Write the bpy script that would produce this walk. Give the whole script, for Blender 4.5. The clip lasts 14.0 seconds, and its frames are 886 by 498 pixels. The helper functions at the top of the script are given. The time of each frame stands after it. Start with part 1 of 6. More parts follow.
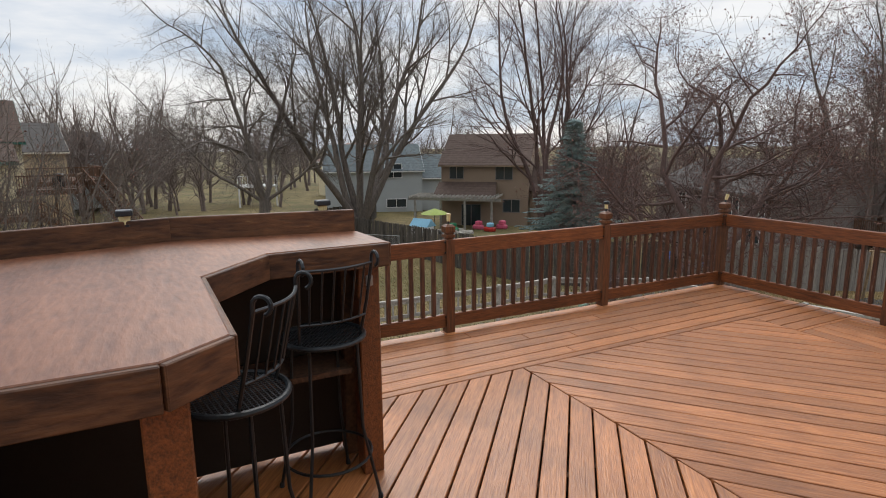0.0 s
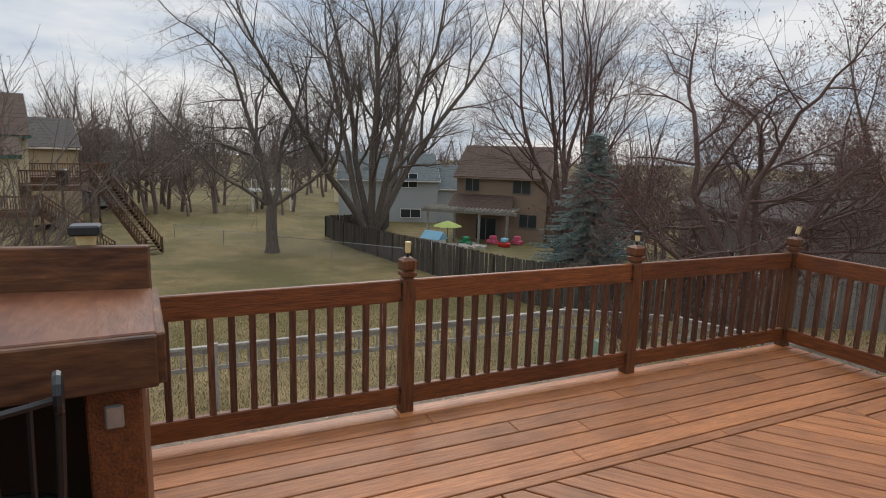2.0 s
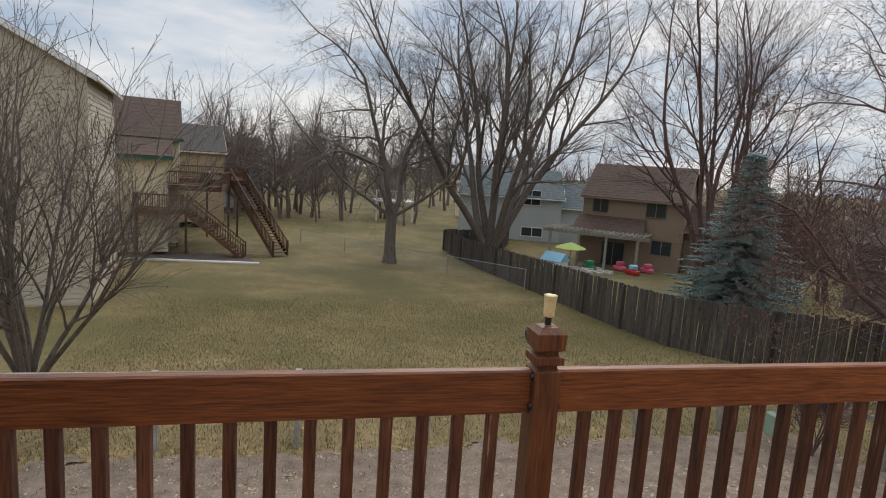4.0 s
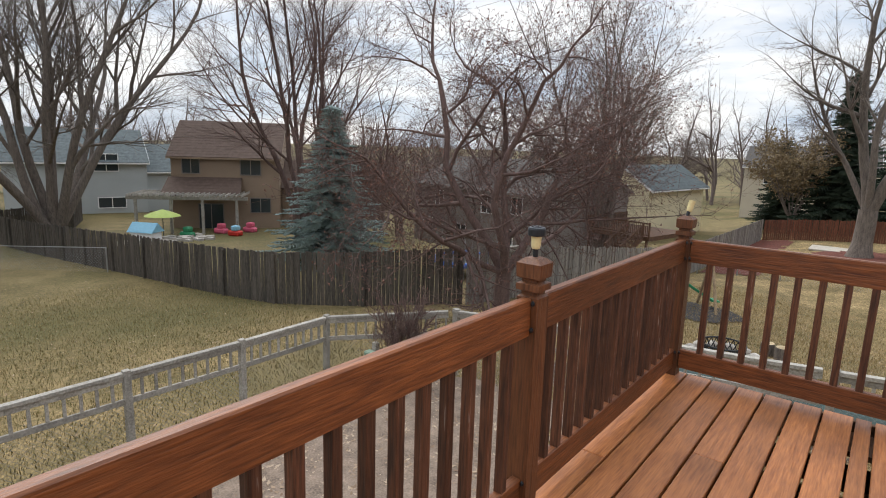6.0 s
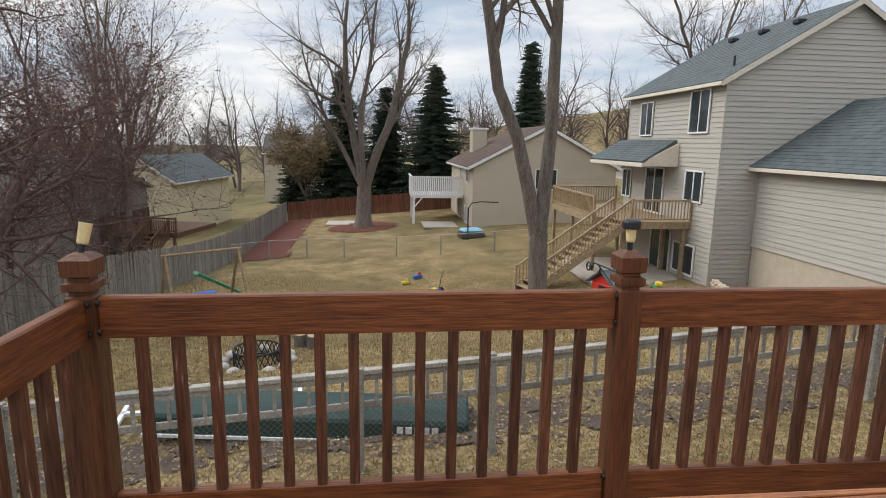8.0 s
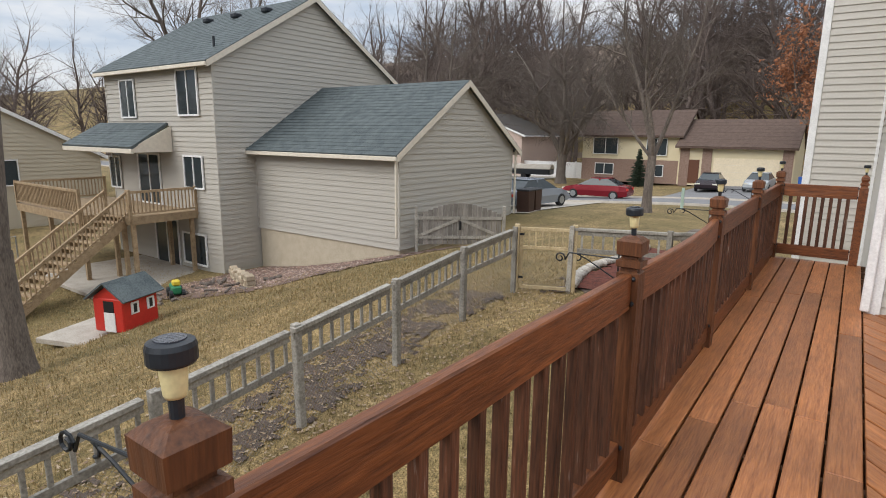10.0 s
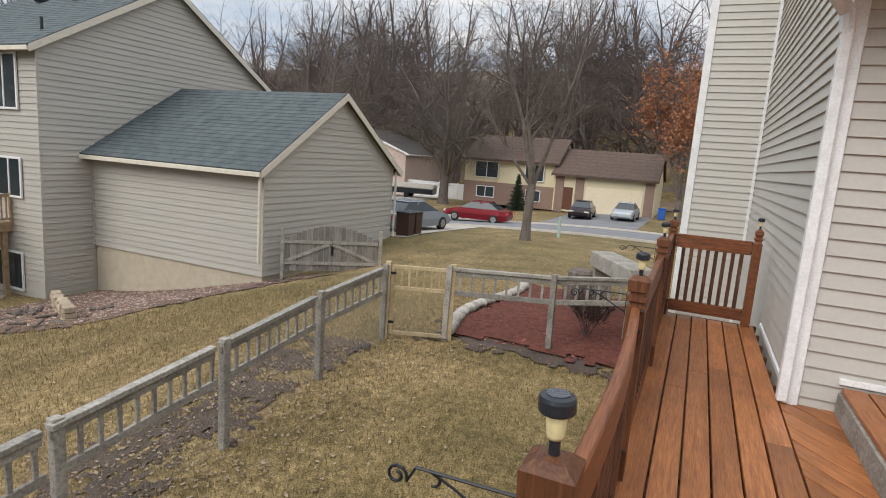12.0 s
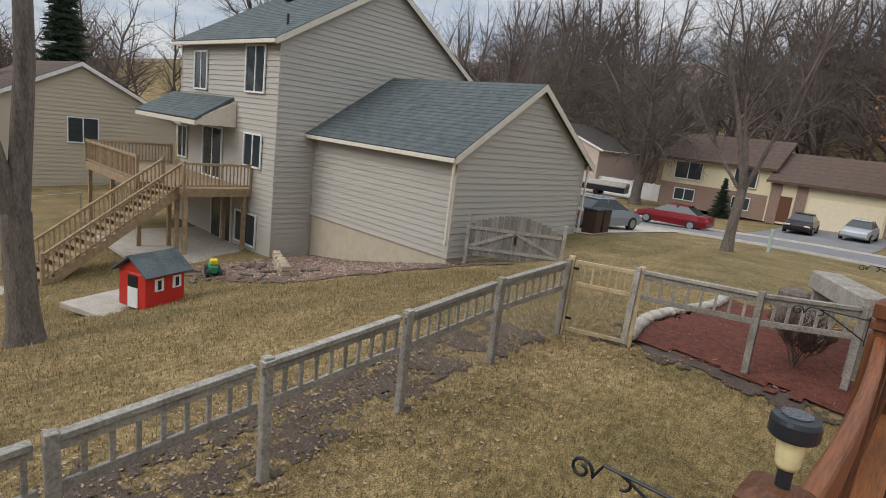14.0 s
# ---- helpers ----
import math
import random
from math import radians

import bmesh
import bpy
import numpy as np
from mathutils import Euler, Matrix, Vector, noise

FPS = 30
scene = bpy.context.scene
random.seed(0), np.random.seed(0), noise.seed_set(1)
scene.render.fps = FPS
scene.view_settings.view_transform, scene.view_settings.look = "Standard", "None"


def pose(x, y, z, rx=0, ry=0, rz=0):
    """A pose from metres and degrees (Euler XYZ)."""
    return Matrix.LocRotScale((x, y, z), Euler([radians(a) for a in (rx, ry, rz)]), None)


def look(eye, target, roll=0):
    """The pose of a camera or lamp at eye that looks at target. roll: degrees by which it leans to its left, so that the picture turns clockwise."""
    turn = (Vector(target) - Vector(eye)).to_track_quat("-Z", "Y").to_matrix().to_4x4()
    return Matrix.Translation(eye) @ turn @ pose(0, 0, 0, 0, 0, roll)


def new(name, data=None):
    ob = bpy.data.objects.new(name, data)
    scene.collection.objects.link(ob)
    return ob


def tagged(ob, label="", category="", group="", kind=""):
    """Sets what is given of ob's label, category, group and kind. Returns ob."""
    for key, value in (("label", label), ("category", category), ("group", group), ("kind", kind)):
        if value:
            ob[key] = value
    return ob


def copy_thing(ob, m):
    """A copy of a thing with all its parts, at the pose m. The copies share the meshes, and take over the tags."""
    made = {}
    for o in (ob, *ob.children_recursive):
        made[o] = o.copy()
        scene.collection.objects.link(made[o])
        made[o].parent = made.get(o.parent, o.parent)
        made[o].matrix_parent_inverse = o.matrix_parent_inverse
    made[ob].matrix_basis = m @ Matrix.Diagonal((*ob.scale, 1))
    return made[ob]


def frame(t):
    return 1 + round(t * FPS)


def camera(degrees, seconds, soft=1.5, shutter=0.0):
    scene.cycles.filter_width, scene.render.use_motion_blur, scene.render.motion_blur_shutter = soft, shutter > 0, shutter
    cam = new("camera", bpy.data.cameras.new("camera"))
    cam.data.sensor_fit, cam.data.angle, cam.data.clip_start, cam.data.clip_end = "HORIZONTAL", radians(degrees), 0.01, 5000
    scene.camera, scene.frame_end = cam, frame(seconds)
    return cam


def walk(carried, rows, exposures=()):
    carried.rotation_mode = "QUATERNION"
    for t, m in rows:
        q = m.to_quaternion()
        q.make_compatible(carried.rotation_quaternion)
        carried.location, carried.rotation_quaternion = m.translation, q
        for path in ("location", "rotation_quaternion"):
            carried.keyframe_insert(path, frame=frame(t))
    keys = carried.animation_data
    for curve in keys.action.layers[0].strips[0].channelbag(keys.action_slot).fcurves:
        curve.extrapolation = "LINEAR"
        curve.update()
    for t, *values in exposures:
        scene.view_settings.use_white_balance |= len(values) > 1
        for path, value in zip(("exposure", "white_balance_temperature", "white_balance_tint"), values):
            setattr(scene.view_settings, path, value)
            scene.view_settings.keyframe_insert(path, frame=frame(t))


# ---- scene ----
cam = camera(76.1, 14.0, soft=1.0)

PATH = [
    (0, (4.898, -6.589, 1.877), (3.143, -5.703, 1.511), -0.5),
    (0.5, (4.632, -6.37, 1.853), (3.049, -5.207, 1.477), 0.4),
    (1, (4.221, -6.143, 1.815), (2.597, -5.035, 1.447), 0.6),
    (1.5, (3.901, -5.778, 1.806), (2.254, -4.699, 1.457), 1.2),
    (2, (3.515, -5.436, 1.787), (1.728, -4.601, 1.459), 1.7),
    (2.5, (3.002, -5.225, 1.695), (1.084, -4.736, 1.409), 3.7),
    (2.7, (2.799, -5.159, 1.685), (0.851, -4.782, 1.427), 4.2),
    (4.8, (1.32, -4.68, 1.54), (-0.53, -4.03, 1.146), 2.9),
    (5, (1.25, -4.63, 1.53), (-0.535, -3.818, 1.139), 2.4),
    (5.5, (1.132, -4.303, 1.531), (-0.402, -3.077, 1.152), 1.9),
    (6, (1.053, -3.936, 1.519), (-0.166, -2.393, 1.153), 1.8),
    (6.5, (0.918, -3.499, 1.518), (-0.015, -1.762, 1.183), 1.0),
    (7, (0.917, -3.007, 1.537), (0.334, -1.124, 1.202), 0.9),
    (7.5, (0.949, -2.505, 1.506), (0.788, -0.542, 1.156), 0.4),
    (8, (1.021, -2.038, 1.488), (1.245, -0.084, 1.122), 1.0),
    (8.5, (1.092, -1.538, 1.489), (1.627, 0.351, 1.109), 0.8),
    (9, (1.03, -1.113, 1.473), (1.965, 0.612, 1.087), -0.1),
    (9.2, (1.025, -1.003, 1.466), (2.142, 0.609, 1.075), -0.3),
    (11.3, (2.841, -0.374, 1.623), (4.648, 0.405, 1.265), 3.6),
    (11.5, (2.85, -0.282, 1.634), (4.657, 0.501, 1.285), 3.9),
    (12, (2.943, -0.215, 1.627), (4.748, 0.582, 1.301), 4.2),
    (12.5, (2.921, -0.187, 1.634), (4.728, 0.61, 1.324), 4.7),
    (13.5, (2.942, -0.206, 1.627), (4.69, 0.707, 1.294), 5.7),
    (14, (2.968, -0.148, 1.568), (4.42, 1.165, 1.158), 6.9),
]
walk(cam, [(t, look(eye, target, roll)) for t, eye, target, roll in PATH], exposures=[(0, 0.22), (1.5, 0.15), (2.7, 0.0), (5, 0.32), (5.5, 0.48), (6.5, 0.45), (7.5, 0.32), (9, 0.3), (11.5, 0.3), (12.5, 0.18), (14, 0.02)])


# ---- light ----
world = bpy.data.worlds.new("world")
scene.world = world
world.use_nodes = True
wn, wl = world.node_tree.nodes, world.node_tree.links
SUN_EL, SUN_AZ = 38, 70          # degrees; azimuth from +y towards -x
sky = wn.new("ShaderNodeTexSky")
sky.sky_type, sky.sun_disc = "NISHITA", False
sky.sun_elevation, sky.sun_rotation = radians(SUN_EL), radians(-SUN_AZ)
# overcast deck of cloud with a few thin bluish gaps
tc = wn.new("ShaderNodeTexCoord")
mp = wn.new("ShaderNodeMapping")
mp.inputs["Scale"].default_value = (1.6, 1.6, 7.0)
cl = wn.new("ShaderNodeTexNoise")
cl.inputs["Scale"].default_value, cl.inputs["Detail"].default_value, cl.inputs["Roughness"].default_value = 1.7, 7, 0.55
ramp = wn.new("ShaderNodeValToRGB")
ramp.color_ramp.elements[0].position, ramp.color_ramp.elements[0].color = 0.36, (7.0, 8.4, 10.4, 1)
ramp.color_ramp.elements[1].position, ramp.color_ramp.elements[1].color = 0.60, (13.8, 13.7, 13.7, 1)
mixs = wn.new("ShaderNodeMixRGB")
mixs.inputs[0].default_value = 0.86
wl.new(tc.outputs["Generated"], mp.inputs[0])
wl.new(mp.outputs[0], cl.inputs["Vector"])
wl.new(cl.outputs["Fac"], ramp.inputs[0])
wl.new(sky.outputs[0], mixs.inputs[1])
wl.new(ramp.outputs[0], mixs.inputs[2])
# an overcast sky is brighter overhead than at the horizon
sep = wn.new("ShaderNodeSeparateXYZ")
zen = wn.new("ShaderNodeMapRange")
zen.inputs["From Min"].default_value, zen.inputs["From Max"].default_value = 0.25, 1.0
zen.inputs["To Min"].default_value, zen.inputs["To Max"].default_value = 1.0, 2.05
gain = wn.new("ShaderNodeVectorMath")
gain.operation = "SCALE"
wl.new(tc.outputs["Generated"], sep.inputs[0])
wl.new(sep.outputs["Z"], zen.inputs["Value"])
wl.new(mixs.outputs[0], gain.inputs[0])
wl.new(zen.outputs[0], gain.inputs["Scale"])
wl.new(gain.outputs[0], wn["Background"].inputs[0])
wn["Background"].inputs[1].default_value = 0.062
sun = new("sun", bpy.data.lights.new("sun", "SUN"))
sun.data.energy, sun.data.angle, sun.data.color = 1.5, radians(40), (1, 0.965, 0.92)
sun.matrix_world = look((-40 * math.sin(radians(SUN_AZ)), 40 * math.cos(radians(SUN_AZ)), 40 * math.tan(radians(SUN_EL))), (0, 0, 0))


# ---- materials ----
def mat(name, a, b, scale=6.0, stretch=(1, 1, 1), rough=0.75, bump=0.2, fine=40.0, rand=0.12, metal=0.0, c=None, contrast=0.22, space="Object", dirt=0.0, spec=0.4):
    """Two tones mixed by broad and fine noise, with a little change from piece to piece."""
    m = bpy.data.materials.new(name)
    m.use_nodes = True
    n, l = m.node_tree.nodes, m.node_tree.links
    bs = n["Principled BSDF"]
    tcn = n.new("ShaderNodeTexCoord")
    info = n.new("ShaderNodeObjectInfo")
    mpn = n.new("ShaderNodeMapping")
    mpn.inputs["Scale"].default_value = stretch
    off = n.new("ShaderNodeVectorMath")
    off.operation = "MULTIPLY_ADD"
    comb = n.new("ShaderNodeCombineXYZ")
    for k in range(3):
        l.new(info.outputs["Random"], comb.inputs[k])
    off.inputs[1].default_value = (37, 53, 71)
    l.new(comb.outputs[0], off.inputs[0])
    l.new(tcn.outputs[space], off.inputs[2])
    l.new(off.outputs[0], mpn.inputs[0])
    n1 = n.new("ShaderNodeTexNoise")
    n1.inputs["Scale"].default_value, n1.inputs["Detail"].default_value = scale, 6
    n2 = n.new("ShaderNodeTexNoise")
    n2.inputs["Scale"].default_value, n2.inputs["Detail"].default_value = fine, 4
    l.new(mpn.outputs[0], n1.inputs["Vector"])
    l.new(mpn.outputs[0], n2.inputs["Vector"])
    mx = n.new("ShaderNodeMath")
    mx.operation = "MULTIPLY_ADD"
    mx.inputs[1].default_value = 0.55
    half = n.new("ShaderNodeMath")
    half.operation = "MULTIPLY"
    half.inputs[1].default_value = 0.45
    l.new(n1.outputs["Fac"], half.inputs[0])
    l.new(n2.outputs["Fac"], mx.inputs[0])
    l.new(half.outputs[0], mx.inputs[2])
    rp = n.new("ShaderNodeValToRGB")
    e = rp.color_ramp.elements
    e[0].position, e[0].color = 0.5 - contrast / 2, (*a, 1)
    e[1].position, e[1].color = 0.5 + contrast / 2, (*b, 1)
    if c:
        k = e.new(0.5 + contrast * 0.9)
        k.color = (*c, 1)
    l.new(mx.outputs[0], rp.inputs[0])
    hsv = n.new("ShaderNodeHueSaturation")
    vr = n.new("ShaderNodeMapRange")
    vr.inputs["To Min"].default_value, vr.inputs["To Max"].default_value = 1 - rand, 1 + rand
    l.new(info.outputs["Random"], vr.inputs["Value"])
    l.new(vr.outputs[0], hsv.inputs["Value"])
    l.new(rp.outputs[0], hsv.inputs["Color"])
    out = hsv.outputs[0]
    if dirt:
        n3 = n.new("ShaderNodeTexNoise")
        n3.inputs["Scale"].default_value, n3.inputs["Detail"].default_value = 1.3, 5
        l.new(tcn.outputs[space], n3.inputs["Vector"])
        r3 = n.new("ShaderNodeMapRange")
        r3.inputs["From Min"].default_value, r3.inputs["From Max"].default_value = 0.45, 0.7
        r3.inputs["To Min"].default_value, r3.inputs["To Max"].default_value = 1.0, 1.0 - dirt
        l.new(n3.outputs["Fac"], r3.inputs["Value"])
        mm = n.new("ShaderNodeMixRGB")
        mm.blend_type = "MULTIPLY"
        mm.inputs[0].default_value = 1
        l.new(out, mm.inputs[1])
        l.new(r3.outputs[0], mm.inputs[2])
        out = mm.outputs[0]
    l.new(out, bs.inputs["Base Color"])
    bs.inputs["Roughness"].default_value, bs.inputs["Metallic"].default_value = rough, metal
    bs.inputs["Specular IOR Level"].default_value = spec
    if bump:
        bp = n.new("ShaderNodeBump")
        bp.inputs["Strength"].default_value, bp.inputs["Distance"].default_value = bump, 0.01
        l.new(mx.outputs[0], bp.inputs["Height"])
        l.new(bp.outputs[0], bs.inputs["Normal"])
    return m


def plain(name, col, rough=0.5, metal=0.0, bump=0.05):
    return mat(name, tuple(v * 0.9 for v in col), tuple(min(1, v * 1.08) for v in col), 8, (1, 1, 1), rough, bump, 60, 0.05, metal)


# grain runs along the local x of every board
M_DECK = mat("deck_stain", (0.24, 0.078, 0.024), (0.49, 0.192, 0.064), 3.0, (1.0, 14, 14), 0.42, 0.5, 9, 0.22, c=(0.50, 0.245, 0.105), contrast=0.3, dirt=0.35, spec=0.5)
M_RAIL = mat("rail_stain", (0.072, 0.022, 0.009), (0.27, 0.090, 0.027), 2.5, (1.2, 16, 16), 0.45, 0.6, 8, 0.18, c=(0.45, 0.18, 0.062), contrast=0.34, dirt=0.3, spec=0.45)
M_BAL = mat("baluster_stain", (0.045, 0.02, 0.012), (0.14, 0.056, 0.028), 2.5, (16, 16, 1.2), 0.6, 0.5, 8, 0.3, c=(0.34, 0.29, 0.25), contrast=0.24)
M_BAR = mat("bar_stain", (0.11, 0.038, 0.018), (0.255, 0.105, 0.052), 1.6, (1.3, 4.5, 4.5), 0.46, 0.5, 9, 0.12, c=(0.37, 0.19, 0.11), contrast=0.36, dirt=0.5, spec=0.4)
M_BARE = mat("bar_edge", (0.035, 0.014, 0.008), (0.15, 0.065, 0.028), 2.2, (1.6, 7, 7), 0.6, 0.7, 7, 0.15, c=(0.40, 0.26, 0.12), contrast=0.3, dirt=0.5)
M_GREYW = mat("weathered_wood", (0.19, 0.175, 0.15), (0.40, 0.375, 0.33), 3.0, (1.5, 1.5, 1.5), 0.85, 0.5, 24, 0.18, contrast=0.3)
M_FENCED = mat("old_dark_fence", (0.030, 0.026, 0.022), (0.115, 0.098, 0.080), 1.6, (6, 6, 0.7), 0.9, 0.4, 9, 0.3, contrast=0.32)
M_FENCEG = mat("grey_fence", (0.15, 0.135, 0.12), (0.30, 0.275, 0.245), 1.6, (6, 6, 0.7), 0.9, 0.4, 9, 0.2, contrast=0.32)
M_FENCER = mat("red_fence", (0.10, 0.035, 0.02), (0.20, 0.08, 0.045), 1.6, (6, 6, 0.7), 0.85, 0.3, 9, 0.2)
M_NEWW = mat("treated_wood", (0.36, 0.27, 0.15), (0.55, 0.44, 0.27), 3, (2, 2, 2), 0.8, 0.3, 20, 0.12)
M_STAIRW = mat("tan_deck_wood", (0.24, 0.165, 0.095), (0.42, 0.31, 0.19), 3, (2, 2, 2), 0.8, 0.3, 20, 0.12)
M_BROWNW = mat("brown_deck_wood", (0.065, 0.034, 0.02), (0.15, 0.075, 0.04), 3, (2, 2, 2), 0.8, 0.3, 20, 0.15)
M_SIDE = mat("beige_siding", (0.47, 0.445, 0.40), (0.55, 0.525, 0.475), 0.8, (1, 1, 1), 0.55, 0.06, 30, 0.02, contrast=0.6, space="Object")
M_SIDEN = mat("warm_grey_siding", (0.41, 0.385, 0.34), (0.48, 0.455, 0.405), 0.8, (1, 1, 1), 0.55, 0.06, 30, 0.02, contrast=0.6)
M_SIDE2 = mat("tan_siding", (0.45, 0.395, 0.30), (0.53, 0.47, 0.365), 0.8, (1, 1, 1), 0.55, 0.06, 30, 0.02, contrast=0.6)
M_SIDEB = mat("brown_siding", (0.235, 0.165, 0.11), (0.32, 0.235, 0.165), 0.8, (1, 1, 1), 0.6, 0.06, 30, 0.02, contrast=0.6)
M_SIDEG = mat("grey_siding", (0.36, 0.39, 0.39), (0.44, 0.47, 0.47), 0.8, (1, 1, 1), 0.6, 0.06, 30, 0.02, contrast=0.6)
M_SIDEY = mat("yellow_siding", (0.60, 0.52, 0.34), (0.70, 0.62, 0.43), 0.8, (1, 1, 1), 0.6, 0.06, 30, 0.02, contrast=0.6)
M_SIDEK = mat("taupe_siding", (0.17, 0.145, 0.13), (0.24, 0.21, 0.19), 0.8, (1, 1, 1), 0.6, 0.06, 30, 0.02, contrast=0.6)
M_TRIM = plain("cream_trim", (0.68, 0.62, 0.52), 0.5)
M_WHITE = plain("white_vinyl", (0.78, 0.78, 0.77), 0.4)
M_SHING = mat("grey_green_shingle", (0.045, 0.058, 0.062), (0.13, 0.152, 0.155), 3, (1, 1, 1), 0.9, 0.5, 26, 0.1, contrast=0.34)
M_SHINB = mat("brown_shingle", (0.065, 0.042, 0.033), (0.125, 0.085, 0.066), 3, (1, 1, 1), 0.9, 0.5, 26, 0.1, contrast=0.34)
M_SHINK = mat("dark_shingle", (0.05, 0.044, 0.04), (0.10, 0.09, 0.082), 3, (1, 1, 1), 0.9, 0.5, 26, 0.1, contrast=0.34)
M_GLASS = plain("window_glass", (0.035, 0.045, 0.05), 0.06, 0.0, 0.0)
M_CONC = mat("concrete", (0.36, 0.32, 0.27), (0.47, 0.43, 0.37), 3, (1, 1, 1), 0.9, 0.3, 30, 0.06)
M_FOUND = mat("foundation", (0.42, 0.36, 0.27), (0.50, 0.44, 0.34), 3, (1, 1, 1), 0.9, 0.2, 30, 0.06)
M_ASPH = mat("asphalt", (0.17, 0.17, 0.175), (0.235, 0.235, 0.24), 1.0, (1, 1, 1), 0.9, 0.3, 30, 0.0)
M_BLACK = plain("black_metal", (0.012, 0.015, 0.018), 0.4, 0.0)
M_PLAST = plain("dark_plastic", (0.02, 0.024, 0.03), 0.35)
M_LENS = plain("lamp_lens", (0.75, 0.66, 0.36), 0.35)
M_CLEAR = plain("clear_plastic", (0.6, 0.58, 0.5), 0.15)
M_SOLAR = plain("solar_cell", (0.05, 0.055, 0.07), 0.15)
M_CHAIN = plain("galvanised", (0.33, 0.34, 0.34), 0.4, 0.6)
M_BARK = mat("bark", (0.078, 0.063, 0.053), (0.22, 0.184, 0.157), 4, (2.5, 2.5, 0.5), 0.95, 0.8, 22, 0.12, contrast=0.3)
M_BARKR = mat("red_twig_bark", (0.078, 0.049, 0.043), (0.18, 0.118, 0.102), 4, (2.5, 2.5, 0.5), 0.95, 0.6, 22, 0.12, contrast=0.3)
M_WOODS = mat("far_bark", (0.095, 0.07, 0.06), (0.20, 0.158, 0.138), 4, (1, 1, 1), 0.95, 0, 22, 0.2)
M_ORANGE = mat("dry_leaf", (0.26, 0.10, 0.05), (0.42, 0.19, 0.095), 4, (1, 1, 1), 0.9, 0, 22, 0.2)
M_SPRUCE = mat("blue_spruce", (0.14, 0.185, 0.17), (0.31, 0.385, 0.365), 3, (1, 1, 1), 0.9, 0.2, 30, 0.15, contrast=0.35)
M_FIR = mat("dark_spruce", (0.018, 0.032, 0.020), (0.06, 0.085, 0.055), 3, (1, 1, 1), 0.9, 0.2, 30, 0.15, contrast=0.35)
M_RED = plain("red_plastic", (0.55, 0.035, 0.025), 0.4)
M_BLUE = plain("blue_plastic", (0.03, 0.12, 0.45), 0.4)
M_LTBLUE = plain("light_blue_plastic", (0.25, 0.5, 0.65), 0.4)
M_LIME = plain("lime_fabric", (0.33, 0.42, 0.09), 0.7)
M_GREEN = plain("green_plastic", (0.03, 0.22, 0.10), 0.5)
M_PINK = plain("pink_plastic", (0.65, 0.12, 0.2), 0.4)
M_YELL = plain("yellow_plastic", (0.65, 0.5, 0.05), 0.4)
M_TARP = plain("dark_tarp", (0.014, 0.04, 0.034), 0.45)
M_TYRE = plain("tyre", (0.015, 0.015, 0.016), 0.8)
M_STONE = mat("edging_stone", (0.34, 0.31, 0.27), (0.55, 0.51, 0.45), 5, (1, 1, 1), 0.9, 0.5, 30, 0.2)
M_BLOCK = mat("block_stone", (0.33, 0.26, 0.18), (0.48, 0.40, 0.29), 5, (1, 1, 1), 0.9, 0.5, 30, 0.15)
M_MULCH = mat("red_mulch", (0.05, 0.016, 0.012), (0.21, 0.065, 0.042), 9, (1, 1, 1), 0.95, 1.0, 45, 0.1, contrast=0.35)
M_BRICK = mat("brick_red", (0.2, 0.13, 0.1), (0.3, 0.21, 0.17), 9, (1, 1, 1), 0.9, 0.3, 45, 0.1)


# ---- mesh helpers ----
def box(bm, x0, y0, z0, x1, y1, z1, m=None):
    vs = [bm.verts.new((x, y, z)) for z in (z0, z1) for y in (y0, y1) for x in (x0, x1)]
    if m is not None:
        for v in vs:
            v.co = m @ v.co
    for f in ((0, 2, 3, 1), (4, 5, 7, 6), (0, 1, 5, 4), (2, 6, 7, 3), (0, 4, 6, 2), (1, 3, 7, 5)):
        bm.faces.new([vs[i] for i in f])
    return bm


def bx(*a, bevel=0.0, m=None):
    bm = box(bmesh.new(), *a, m=m)
    if bevel:
        bmesh.ops.bevel(bm, geom=bm.edges[:], offset=bevel, segments=1, affect="EDGES")
    return bm


def prism(pts, lo, hi, axis="z", bevel=0.0):
    """A polygon pulled along an axis. pts are the other two coordinates in order."""
    bm = bmesh.new()
    put = {"z": lambda a, b, h: (a, b, h), "y": lambda a, b, h: (a, h, b), "x": lambda a, b, h: (h, a, b)}[axis]
    lo_v = [bm.verts.new(put(a, b, lo)) for a, b in pts]
    hi_v = [bm.verts.new(put(a, b, hi)) for a, b in pts]
    n = len(pts)
    bm.faces.new(lo_v)
    bm.faces.new(hi_v[::-1])
    for i in range(n):
        bm.faces.new((lo_v[i], hi_v[i], hi_v[(i + 1) % n], lo_v[(i + 1) % n]))
    bmesh.ops.recalc_face_normals(bm, faces=bm.faces[:])
    if bevel:
        bmesh.ops.bevel(bm, geom=bm.edges[:], offset=bevel, segments=1, affect="EDGES")
    return bm


def lathe(profile, sides=16, at=(0, 0, 0)):
    """Rings of (radius, height) joined and capped."""
    bm = bmesh.new()
    rings = []
    for r, z in profile:
        rings.append([bm.verts.new((at[0] + r * math.cos(2 * math.pi * k / sides), at[1] + r * math.sin(2 * math.pi * k / sides), at[2] + z)) for k in range(sides)])
    for a, b in zip(rings, rings[1:]):
        for k in range(sides):
            bm.faces.new((a[k], a[(k + 1) % sides], b[(k + 1) % sides], b[k]))
    bm.faces.new(rings[0][::-1])
    bm.faces.new(rings[-1])
    return bm


